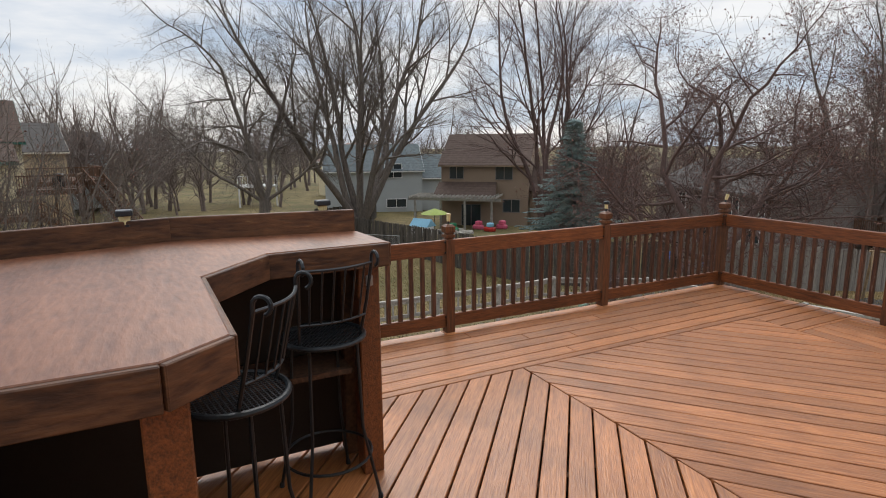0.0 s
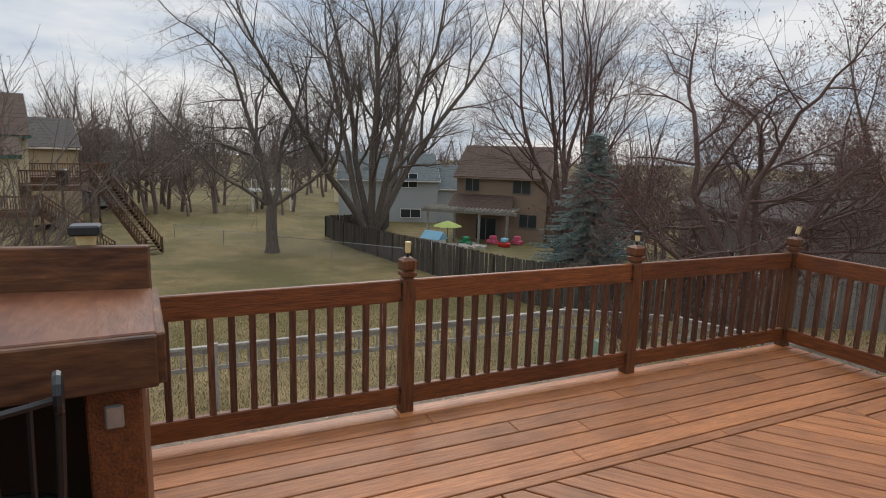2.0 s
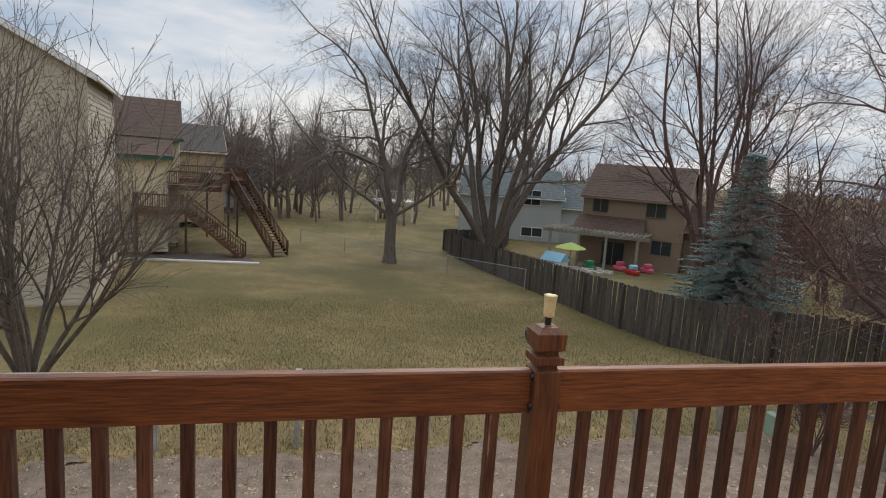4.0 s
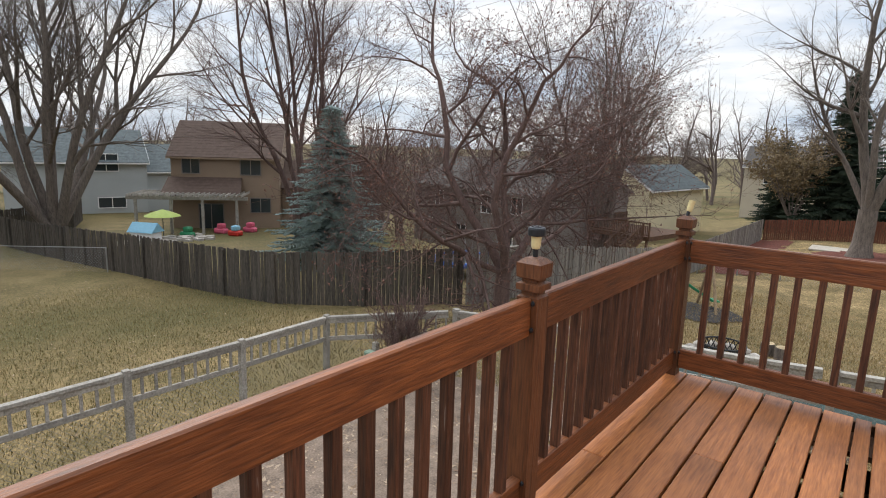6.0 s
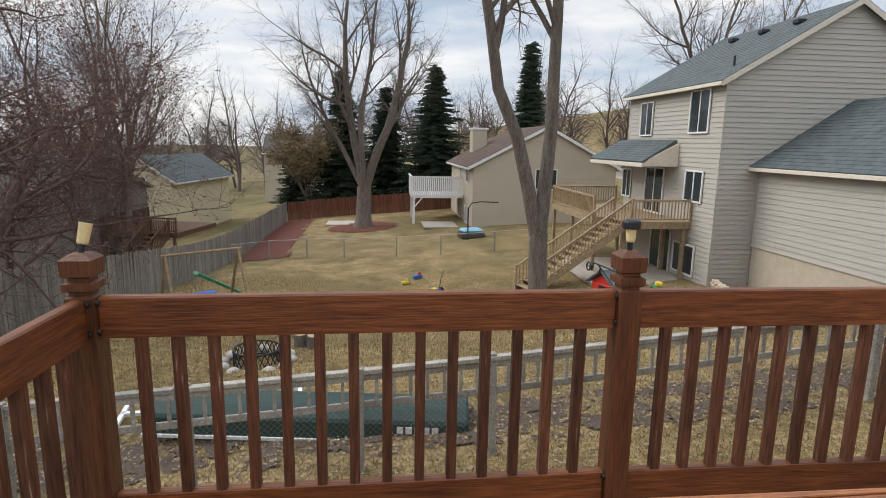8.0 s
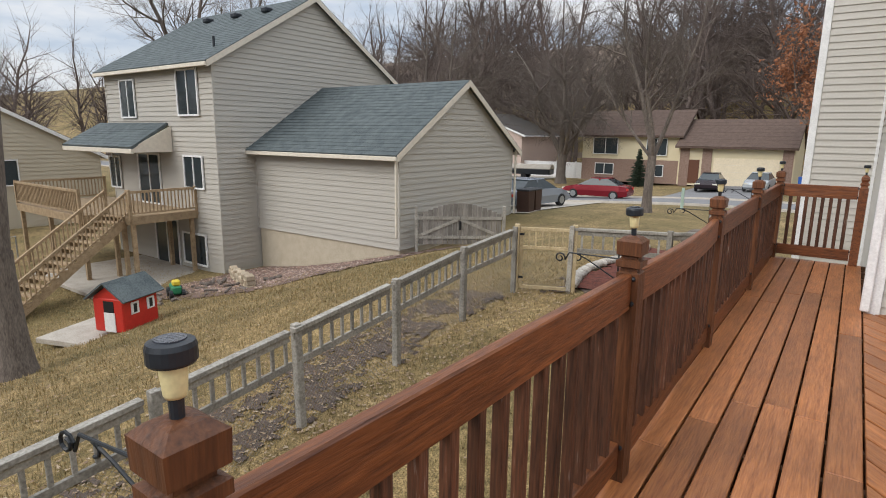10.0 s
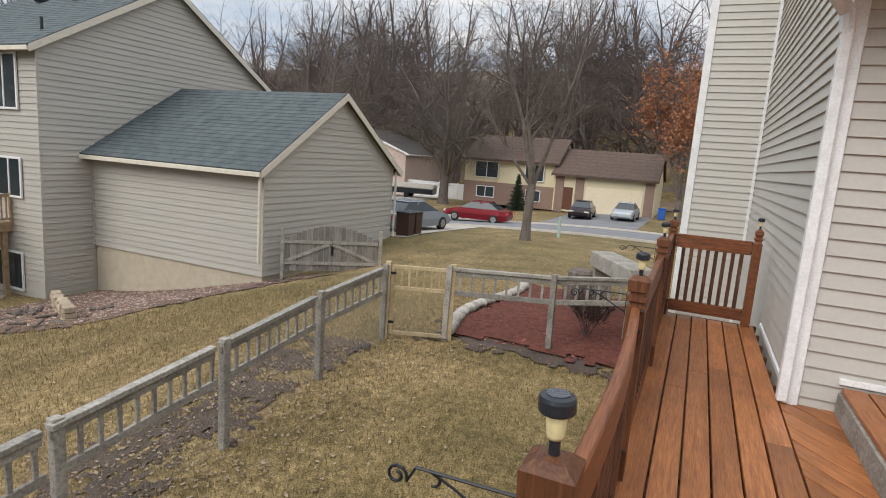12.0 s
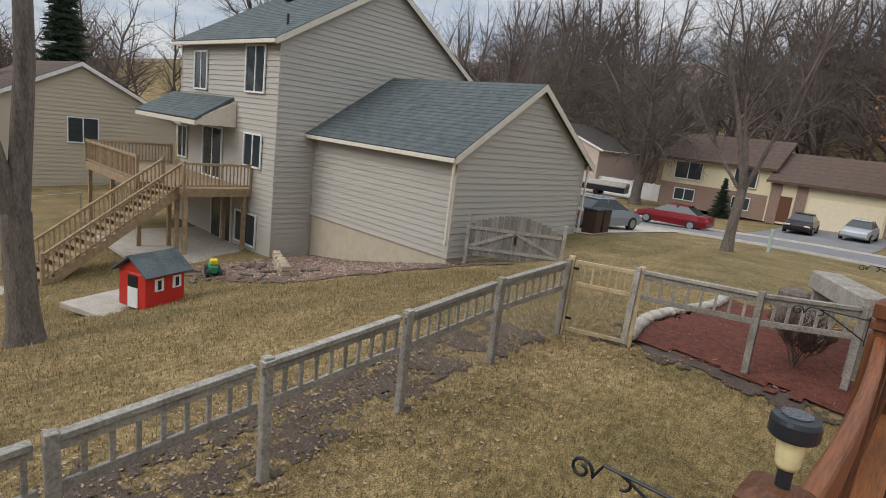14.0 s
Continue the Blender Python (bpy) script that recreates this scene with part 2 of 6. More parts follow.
def tube(bm, pts, r, sides=6, r_end=None):
    """A round bar along points."""
    pts = [Vector(p) for p in pts]
    prev = None
    for i, p in enumerate(pts):
        d = (pts[min(i + 1, len(pts) - 1)] - pts[max(i - 1, 0)]).normalized()
        u = d.orthogonal().normalized() if prev is None else (prev[1] - d * prev[1].dot(d)).normalized()
        w = d.cross(u)
        rad = r if r_end is None else r + (r_end - r) * i / (len(pts) - 1)
        ring = [bm.verts.new(p + (u * math.cos(2 * math.pi * k / sides) + w * math.sin(2 * math.pi * k / sides)) * rad) for k in range(sides)]
        if prev:
            for k in range(sides):
                bm.faces.new((prev[0][k], prev[0][(k + 1) % sides], ring[(k + 1) % sides], ring[k]))
        else:
            bm.faces.new(ring[::-1])
        prev = (ring, u)
    bm.faces.new(prev[0])
    return bm


def mesh_of(bm, name, material, smooth=False):
    me = bpy.data.meshes.new(name)
    bm.normal_update()
    bm.to_mesh(me)
    bm.free()
    me.materials.append(material)
    if smooth:
        for p in me.polygons:
            p.use_smooth = True
    return me


def part(name, bm, material, parent=None, label="", m=None, smooth=False):
    ob = new(name, mesh_of(bm, name, material, smooth))
    if parent is not None:
        ob.parent = parent
    if m is not None:
        ob.matrix_basis = m
    return tagged(ob, label)


def piece(name, me, parent, m):
    ob = new(name, me)
    ob.parent = parent
    ob.matrix_basis = m
    return ob


def thing(name, m, label, category, group="", kind=""):
    ob = new(name)
    ob.matrix_basis = m
    ob.empty_display_size = 0.1
    return tagged(ob, label, category, group, kind)


# ---- ground ----
GX = (-120, -40, -15, -6, 5.5, 11, 16, 30, 45, 120)
GZ = (-6.2, -5.6, -4.1, -2.6, -1.8, -1.2, -1.2, -1.8, -2.6, -2.6)


def ease(v):
    v = min(max(v, 0), 1)
    return v * v * (3 - 2 * v)


def gz(x, y):
    """The height of the lawns: they fall away to the back and to the north; a wooded hill rises beyond the street."""
    b = sum(float(np.interp(x + k, GX, GZ)) for k in (-3, -1.5, 0, 1.5, 3)) / 5
    back = 0.9 * ease((-x - 12) / 15) * (1 - ease((y - 24) / 10))
    return b - (2.9 - 2.2 * ease((x - 17) / 8)) * (1 - back) * ease((y - 3) / (18 + 14 * ease((4 - x) / 10))) + 26 * ease((x - 72) / 70)


def gz_many(x, y):
    """The same heights for whole arrays."""
    def e(v):
        v = np.clip(v, 0, 1)
        return v * v * (3 - 2 * v)
    b = sum(np.interp(x + k, GX, GZ) for k in (-3, -1.5, 0, 1.5, 3)) / 5
    back = 0.9 * e((-x - 12) / 15) * (1 - e((y - 24) / 10))
    return b - (2.9 - 2.2 * e((x - 17) / 8)) * (1 - back) * e((y - 3) / (18 + 14 * e((4 - x) / 10))) + 26 * e((x - 72) / 70)


def ground_material():
    m = mat("winter_lawn", (0.135, 0.100, 0.040), (0.34, 0.24, 0.11), 0.8, (1, 1, 1), 1.0, 0.8, 9, 0.0, c=(0.43, 0.33, 0.175), contrast=0.2)
    n, l = m.node_tree.nodes, m.node_tree.links
    bs = n["Principled BSDF"]
    tcn = n.new("ShaderNodeTexCoord")
    fleck = n.new("ShaderNodeTexNoise")
    fleck.inputs["Scale"].default_value, fleck.inputs["Detail"].default_value = 55, 3
    patch = n.new("ShaderNodeTexNoise")
    patch.inputs["Scale"].default_value, patch.inputs["Detail"].default_value = 0.16, 4
    pr = n.new("ShaderNodeMapRange")
    pr.inputs["From Min"].default_value, pr.inputs["From Max"].default_value = 0.46, 0.62
    green = n.new("ShaderNodeMixRGB")
    green.inputs[2].default_value = (0.108, 0.092, 0.030, 1)
    grn = n.new("ShaderNodeMath")
    grn.operation = "MULTIPLY"
    grn.inputs[1].default_value = 0.5
    # the lower yards to the west are greener and damper
    sepn = n.new("ShaderNodeSeparateXYZ")
    wst = n.new("ShaderNodeMapRange")
    wst.inputs["From Min"].default_value, wst.inputs["From Max"].default_value = -5.0, -16.0
    wst.inputs["To Min"].default_value, wst.inputs["To Max"].default_value = 0.0, 0.55
    addg = n.new("ShaderNodeMath")
    addg.operation = "ADD"
    fr = n.new("ShaderNodeMapRange")
    fr.inputs["From Min"].default_value, fr.inputs["From Max"].default_value = 0.35, 0.68
    fr.inputs["To Min"].default_value, fr.inputs["To Max"].default_value = 0.42, 1.5
    mul = n.new("ShaderNodeMixRGB")
    mul.blend_type = "MULTIPLY"
    mul.inputs[0].default_value = 1
    src = bs.inputs["Base Color"].links[0].from_socket
    l.new(tcn.outputs["Object"], fleck.inputs["Vector"])
    l.new(tcn.outputs["Object"], patch.inputs["Vector"])
    l.new(patch.outputs["Fac"], pr.inputs["Value"])
    l.new(pr.outputs[0], grn.inputs[0])
    l.new(tcn.outputs["Object"], sepn.inputs[0])
    l.new(sepn.outputs["X"], wst.inputs["Value"])
    l.new(grn.outputs[0], addg.inputs[0])
    l.new(wst.outputs[0], addg.inputs[1])
    l.new(addg.outputs[0], green.inputs[0])
    l.new(src, green.inputs[1])
    l.new(fleck.outputs["Fac"], fr.inputs["Value"])
    l.new(green.outputs[0], mul.inputs[1])
    l.new(fr.outputs[0], mul.inputs[2])
    l.new(mul.outputs[0], bs.inputs["Base Color"])
    return m


M_LAWN = ground_material()


def sheet(name, xs, ys, zf, material, label, category="ground", kind="structure"):
    me = bpy.data.meshes.new(name)
    verts = [(x, y, zf(x, y)) for y in ys for x in xs]
    w = len(xs)
    faces = [(j * w + i, j * w + i + 1, (j + 1) * w + i + 1, (j + 1) * w + i) for j in range(len(ys) - 1) for i in range(w - 1)]
    me.from_pydata(verts, [], faces)
    me.materials.append(material)
    for p in me.polygons:
        p.use_smooth = True
    return tagged(new(name, me), label, category, kind=kind)


def spread(lo, hi, near, step, grow=1.25):
    """Coordinates that lie close together inside near and wider apart outside it."""
    vals = list(np.arange(near[0], near[1] + step, step))
    for sign, stop in ((-1, lo), (1, hi)):
        v, s = (vals[0], step) if sign < 0 else (vals[-1], step)
        out = []
        while sign * (stop - v) > 0:
            s *= grow
            v += sign * s
            out.append(v)
        vals = out[::-1] + vals if sign < 0 else vals + out
    return vals


sheet("ground", spread(-900, 900, (-45, 50), 0.8), spread(-900, 900, (-22, 48), 0.8), lambda x, y: gz(x, y) + 0.008 * noise.noise((x * 0.7, y * 0.7, 0)), M_LAWN, "uneven winter lawn of tan and green grass", "lawn")


# ---- our house and deck ----
def siding_wall(name, length, height, material, parent=None, course=0.11, m=None, gable=0.0, label="", single=False, lap=0.022):
    """A wall of lapped boards in the x-z plane, outer face towards -y. gable: rise of a peak at mid length.
    single: every board is an object of its own under the wall."""
    total = height + gable
    pts = [(0, 0), (length, 0), (length, height)] + ([(length / 2, total)] if gable else []) + [(0, height)]
    wall_ob = part(name, prism(pts, 0.0, 0.14, "y"), material, parent, label, m)
    bm = bmesh.new()
    shared = None

    def span(zz):
        if zz <= height or not gable:
            return 0.0, length
        k = (zz - height) / gable * length / 2
        return k, max(k + 0.02, length - k)
    z = 0.0
    while z < total - 0.01:
        h = min(course, total - z)
        a0, b0 = span(z)
        a1, b1 = span(z + h)
        off = z if single else 0.0
        q = [bm.verts.new(v) for v in ((a0, -lap, z - off), (b0, -lap, z - off), (b1, -0.002, z + h - off), (a1, -0.002, z + h - off), (a0, -0.002, z - off), (b0, -0.002, z - off))]
        bm.faces.new((q[0], q[1], q[2], q[3]))
        bm.faces.new((q[4], q[5], q[1], q[0]))
        if single:
            if z + h <= height and h == course:
                if shared is None:
                    shared = mesh_of(bm, "siding_board", material)
                else:
                    bm.free()
                piece("siding_board", shared, wall_ob, pose(0, 0, z))
            else:
                part("siding_board", bm, material, wall_ob, m=pose(0, 0, z))
            bm = bmesh.new()
        z += h
    if single:
        bm.free()
    else:
        tagged(part("siding", bm, material, wall_ob), kind="stuff")
    return wall_ob


for nm, ln, m, lab in (
        ("wall_north", 6.2, pose(13.9, -1.05, -3.0, 0, 0, 180), "beige lapped vinyl siding wall of the house"),
        ("wall_west", 9.0, pose(7.70, -1.06, -3.0, 0, 0, -90), "beige lapped vinyl siding wall beside the platform"),
        ("wall_chase", 0.95, pose(13.9, -0.08, -3.0, 0, 0, -90), "beige siding side of a bay that stands out from the house"),
        ("wall_chase_front", 4.0, pose(17.9, -0.07, -3.0, 0, 0, 180), "beige siding front of the bay")):
    tagged(siding_wall(nm, ln, 8.6, M_SIDE, course=0.118, m=m, single=True), lab, "house wall", kind="structure")
bm = bx(7.9, -10, -3, 13.8, -1.25, 5.5)
tagged(part("wall_core", bm, M_SIDE), "closed inner body of the house", "house wall", kind="structure")
for x0, y0, x1, y1 in ((7.655, -1.075, 7.70, -0.975), (7.70, -1.02, 7.80, -0.985), (13.86, -0.10, 13.905, 0.02), (13.83, -1.035, 13.895, -0.99)):
    tagged(part("trim", bx(x0, y0, -3.0, x1, y1, 5.6, bevel=0.004), M_WHITE), "white vinyl corner post of the siding", "trim", kind="structure")
tagged(part("trim", bx(7.80, -1.03, 0.005, 9.95, -1.005, 0.055, bevel=0.004), M_WHITE), "white flashing strip along the foot of the wall", "trim", kind="structure")
tagged(part("trim", bx(7.655, -4.6, 0.215, 7.69, -1.30, 0.26, bevel=0.004), M_WHITE), "white flashing strip above the platform", "trim", kind="structure")

# downspout at the house corner, with its elbow under the eave
spout = thing("downspout", pose(0, 0, 0), "white metal downspout at the house corner", "downspout")
part("pipe", bx(7.60, -1.0, 0.02, 7.69, -0.93, 2.65, bevel=0.008), M_WHITE, spout)
bm = bmesh.new()
tube(bm, [(7.645, -0.965, 2.63), (7.645, -0.95, 2.76), (7.55, -0.80, 2.93), (7.5, -0.72, 2.99)], 0.05, 8)
part("elbow", bm, M_WHITE, spout)
eave = thing("eave", pose(0, 0, 0), "white soffit and gutter over the back door", "eave")
part("soffit", bx(6.9, -9.5, 3.0, 7.66, -0.62, 3.04), M_WHITE, eave)
part("gutter", prism([(6.80, 3.02), (6.90, 2.98), (6.93, 2.98), (6.93, 3.16), (6.80, 3.16)], -9.5, -0.6, "y"), M_WHITE, eave)

POST_XY = [(0, -6.08), (0, -4.055), (0, -2.025), (0, 0), (1.975, 0), (3.925, -0.035), (5.93, 0), (7.91, 0), (9.9, 0)]


def post_top_bm(z0, z1):
    """Turned head of a square post: two grooves, then a chamfered cap."""
    r = 0.046
    prof = [(r, z0), (r, z1 - 0.155), (r - 0.012, z1 - 0.147), (r - 0.012, z1 - 0.135), (r + 0.004, z1 - 0.128), (r + 0.004, z1 - 0.103), (r - 0.012, z1 - 0.096), (r - 0.012, z1 - 0.086), (r + 0.004, z1 - 0.078), (r + 0.006, z1 - 0.022), (r - 0.016, z1 - 0.004), (r - 0.030, z1)]
    bm = lathe([(a * math.sqrt(2), b) for a, b in prof], 4)
    bmesh.ops.rotate(bm, verts=bm.verts[:], cent=(0, 0, 0), matrix=Matrix.Rotation(radians(45), 3, "Z"))
    return bm


POST_ME = mesh_of(post_top_bm(-0.22, 1.10), "post", mat("post_stain", (0.06, 0.022, 0.010), (0.19, 0.072, 0.028), 2.5, (16, 16, 1.2), 0.5, 0.5, 8, 0.15, c=(0.34, 0.17, 0.08), contrast=0.34, dirt=0.3))
BOLT_ME = mesh_of(lathe([(0.011, 0), (0.011, 0.006), (0.005, 0.011)], 8), "bolt", M_BLACK)
railing = thing("deck_railing", pose(0, 0, 0), "brown-stained wooden deck railing with square posts and balusters", "railing")
for x, y in POST_XY:
    piece("post", POST_ME, railing, pose(x, y, 0, 0, 0, 0))
END_ME = mesh_of(lathe([(0.062, -0.05), (0.062, 0.93), (0.045, 0.945), (0.045, 0.96), (0.062, 0.97), (0.062, 0.985), (0.045, 0.995), (0.045, 1.01), (0.06, 1.03), (0.055, 1.06), (0.025, 1.085), (0.012, 1.09)], 4), "post", M_RAIL)
piece("post", END_ME, railing, pose(9.9, -0.86, 0, 0, 0, 45))
BAL_ME = mesh_of(bx(-0.019, -0.019, 0.0, 0.019, 0.019, 0.62, bevel=0.003), "baluster", M_BAL)


def rail_run(a, b, count, bow=0.0, parent=railing, lift=0.0):
    """Top and bottom rail on edge between two posts, balusters behind them."""
    a, b = Vector((*a, 0)), Vector((*b, 0))
    d = b - a
    ln = d.length
    u = d / ln
    turn = Matrix.Rotation(math.atan2(u.y, u.x), 4, "Z")
    base = Matrix.Translation(a) @ turn
    gap = 0.05
    for nm, z0, z1 in (("top_rail", 0.795, 0.945), ("bottom_rail", 0.055, 0.185)):
        bm = bmesh.new()
        n = 10
        rings = []
        for i in range(n + 1):
            s = gap + (ln - 2 * gap) * i / n
            off = bow * math.sin(math.pi * i / n) if nm == "top_rail" else 0
            w = 0.0215
            rings.append([bm.verts.new((s, off + dy, z)) for dy, z in ((-w, z0), (w, z0), (w, z1 - 0.006), (w - 0.006, z1), (-w + 0.006, z1), (-w, z1 - 0.006))])
        for p, q in zip(rings, rings[1:]):
            for k in range(6):
                bm.faces.new((p[k], q[k], q[(k + 1) % 6], p[(k + 1) % 6]))
        bm.faces.new(rings[0])
        bm.faces.new(rings[-1][::-1])
        bmesh.ops.recalc_face_normals(bm, faces=bm.faces[:])
        part(nm, bm, M_RAIL, parent, m=base)
    for i in range(count):
        s = gap + (ln - 2 * gap) * (i + 1) / (count + 1)
        piece("baluster", BAL_ME, parent, base @ pose(s, bow * math.sin(math.pi * s / ln), 0.18, 0, 0, random.uniform(-3, 3)))
    for s, sg in ((0.048, 1), (ln - 0.048, -1)):
        for z in (0.925, 0.82, 0.165):
            piece("bolt", BOLT_ME, parent, base @ pose(s, -0.025, z, 90, 0, 0))


for a, b in zip(POST_XY, POST_XY[1:]):
    rail_run(a, b, round(math.dist(a, b) / 0.138), bow=-0.03 if 3 < a[0] < 5 else 0.0)
rail_run((9.9, 0), (9.9, -0.86), 8)
rail_run((0, -6.08), (1.5, -6.1), 10)

# deck boards: a border along two sides, and a field laid in two diagonal halves
PITCH, BW = 0.1585, 0.146
deck = thing("deck_floor", pose(0, 0, 0), "orange-brown stained deck boards, worn and damp", "deck", kind="structure")
EDGE, BAND, SEAM, SOUTH, EAST = 1.145, -0.96, -3.94, -9.0, 7.69


def clip_poly(poly, n, c):
    """Keep the part of a polygon where n.p <= c."""
    out = []
    for i, p in enumerate(poly):
        q = poly[(i + 1) % len(poly)]
        dp, dq = n[0] * p[0] + n[1] * p[1] - c, n[0] * q[0] + n[1] * q[1] - c
        if dp <= 0:
            out.append(p)
        if (dp < 0) != (dq < 0) and abs(dp - dq) > 1e-9:
            k = dp / (dp - dq)
            out.append((p[0] + (q[0] - p[0]) * k, p[1] + (q[1] - p[1]) * k))
    return out


def board(poly, ang):
    """One plank from its outline, with its grain along ang."""
    cx = sum(p[0] for p in poly) / len(poly)
    cy = sum(p[1] for p in poly) / len(poly)
    ca, sa = math.cos(ang), math.sin(ang)
    loc = [((p[0] - cx) * ca + (p[1] - cy) * sa, -(p[0] - cx) * sa + (p[1] - cy) * ca) for p in poly]
    bm = bmesh.new()
    e = 0.004
    low = [bm.verts.new((a, b, -0.036)) for a, b in loc]
    mid = [bm.verts.new((a, b, -e)) for a, b in loc]
    top = [bm.verts.new((a - math.copysign(min(e, abs(a)), a), b - math.copysign(min(e, abs(b)), b), 0)) for a, b in loc]
    n = len(loc)
    bm.faces.new(top)
    for i in range(n):
        j = (i + 1) % n
        bm.faces.new((low[i], low[j], mid[j], mid[i]))
        bm.faces.new((mid[i], mid[j], top[j], top[i]))
    bmesh.ops.recalc_face_normals(bm, faces=bm.faces[:])
    part("plank", bm, M_DECK, deck, m=Matrix.Translation((cx, cy, random.uniform(-0.0025, 0.0))) @ Matrix.Rotation(ang, 4, "Z"))


def strips(region, ang, start=0.0):
    """Cover a convex region with planks that run along ang."""
    n = (-math.sin(ang), math.cos(ang))
    vals = [n[0] * p[0] + n[1] * p[1] for p in region]
    c = min(vals) + start
    while c < max(vals):
        poly = clip_poly(region, n, c + BW)
        poly = clip_poly(poly, (-n[0], -n[1]), -c) if len(poly) > 2 else []
        if len(poly) > 2:
            clean = [p for i, p in enumerate(poly) if math.dist(p, poly[i - 1]) > 0.004]
            if len(clean) > 2:
                board(clean, ang)
        c += PITCH


def cut_run(region_lo, region_hi, along, lo, hi, rng):
    """Straight rows of planks with staggered butt joints."""
    c = region_lo
    while c < region_hi - 0.03:
        s = lo
        w = min(BW, region_hi - c)
        while s < hi - 0.05:
            e = min(hi, s + rng.uniform(2.2, 3.6))
            if hi - e < 0.6:
                e = hi
            a, b = (s, e - 0.003)
            board([(a, c), (b, c), (b, c + w), (a, c + w)] if along == "x" else [(c, a), (c + w, a), (c + w, b), (c, b)], 0 if along == "x" else math.pi / 2)
            s = e
        c += PITCH


rng = random.Random(4)
cut_run(-0.05, EDGE - 0.01, "y", SOUTH, 0.06, rng)
cut_run(EDGE + 0.008, 1.67, "y", BAND + 0.01, 0.06, rng)
cut_run(BAND + 0.012, 0.06, "x", 1.675, 9.95, rng)
strips([(EDGE + 0.005, SEAM + 0.006), (EAST, SEAM + 0.006), (EAST, BAND), (EDGE + 0.005, BAND)], radians(40), 0.03)
strips([(EDGE + 0.005, -7.6), (EAST, -7.6), (EAST, SEAM - 0.006), (EDGE + 0.005, SEAM - 0.006)], radians(-40), 0.03)
cut_run(-7.6 - PITCH * 9 + 0.02, -7.62, "x", EDGE + 0.01, EAST, rng)
for k in range(26):
    x = 0.1 + k * 0.4
    tagged(part("joist", bx(x, -9.0 if x < 7.6 else -1.0, -0.24, x + 0.045, 0.02, -0.04), M_BROWNW, deck))
part("beam", bx(0.0, -0.36, -0.28, 9.9, -0.08, -0.245), M_BROWNW, deck)
part("beam", bx(0.0, -0.36, -0.06, 9.9, -0.08, -0.04), M_BROWNW, deck)
part("underlay", bx(0.0, -9.0, -0.31, 7.6, -0.4, -0.29), M_BROWNW, deck)
part("rim_board", bx(-0.09, -9.0, -0.26, -0.052, 0.07, -0.03, bevel=0.003), M_BROWNW, deck)
part("rim_board", bx(-0.09, 0.062, -0.26, 9.96, 0.10, -0.03, bevel=0.003), M_BROWNW, deck)
for x, y in ((0.1, -0.1), (0.1, -4.1), (0.1, -8.5), (4, -0.1), (7.9, -0.1), (9.8, -0.1)):
    part("support_post", bx(x, y - 0.07, gz(x, y) - 0.1, x + 0.14, y + 0.07, -0.24), M_BROWNW, deck)

# low platform in front of the back door
plat = thing("door_platform", pose(0, 0, 0), "low stained wooden platform with a weathered grey edge", "platform")
part("fascia", bx(3.9, -1.335, 0.0, 7.64, -1.30, 0.165, bevel=0.004), M_GREYW, plat)
part("fascia", bx(3.9, -5.0, 0.0, 3.94, -1.34, 0.165, bevel=0.004), M_GREYW, plat)
for i in range(8):
    part("plank", bx(0, -BW / 2, 0, 3.72, BW / 2, 0.035, bevel=0.004), M_DECK, plat, m=pose(3.92, -1.39 - i * PITCH, 0.168))

# solar lamps on the posts
def solar_lamp(m, kind, label):
    lamp = thing("solar_lamp", m @ Matrix.Scale(0.66, 4), label, "lamp", "solar lamps on the posts")
    if kind == "cap":
        part("stem", lathe([(0.016, 0), (0.017, 0.05), (0.02, 0.055)], 12), M_PLAST, lamp)
        part("lens", lathe([(0.022, 0.05), (0.026, 0.06), (0.031, 0.125), (0.03, 0.13)], 16), M_LENS, lamp, "cloudy yellow plastic lens", smooth=True)
        part("cap", lathe([(0.028, 0.126), (0.049, 0.128), (0.053, 0.134), (0.053, 0.165), (0.049, 0.176), (0.034, 0.180)], 24), M_PLAST, lamp, "dark blue-black plastic cap")
        part("solar_panel", lathe([(0.033, 0.180), (0.033, 0.183)], 20), M_SOLAR, lamp)
        for k in range(5):
            part("cell_line", bx(-0.028, -0.022 + k * 0.011, 0.1832, 0.028, -0.0212 + k * 0.011, 0.1836), M_CHAIN, lamp)
    elif kind == "bare":
        part("stem", lathe([(0.017, 0), (0.017, 0.045), (0.02, 0.05)], 12), M_PLAST, lamp)
        part("lens", lathe([(0.024, 0.045), (0.028, 0.055), (0.033, 0.155), (0.035, 0.158)], 16), M_LENS, lamp, "cloudy yellow plastic lens without its cap", smooth=True)
    elif kind == "bulb":
        part("stem", lathe([(0.016, 0), (0.017, 0.03)], 12), M_PLAST, lamp)
        part("lens", lathe([(0.018, 0.03), (0.024, 0.06), (0.026, 0.09), (0.02, 0.115), (0.01, 0.12)], 16), M_CLEAR, lamp, "clear plastic dome", smooth=True)
    else:
        part("stem", bx(-0.03, -0.03, 0, 0.03, 0.03, 0.02), M_PLAST, lamp)
        bm = lathe([(0.034, 0.02), (0.046, 0.09)], 4)
        part("lens", bm, M_LENS, lamp, "cloudy yellow plastic lens")
        part("cap", bx(-0.062, -0.062, 0.088, 0.062, 0.062, 0.135, bevel=0.008), M_PLAST, lamp, "square black plastic cap")
    return lamp


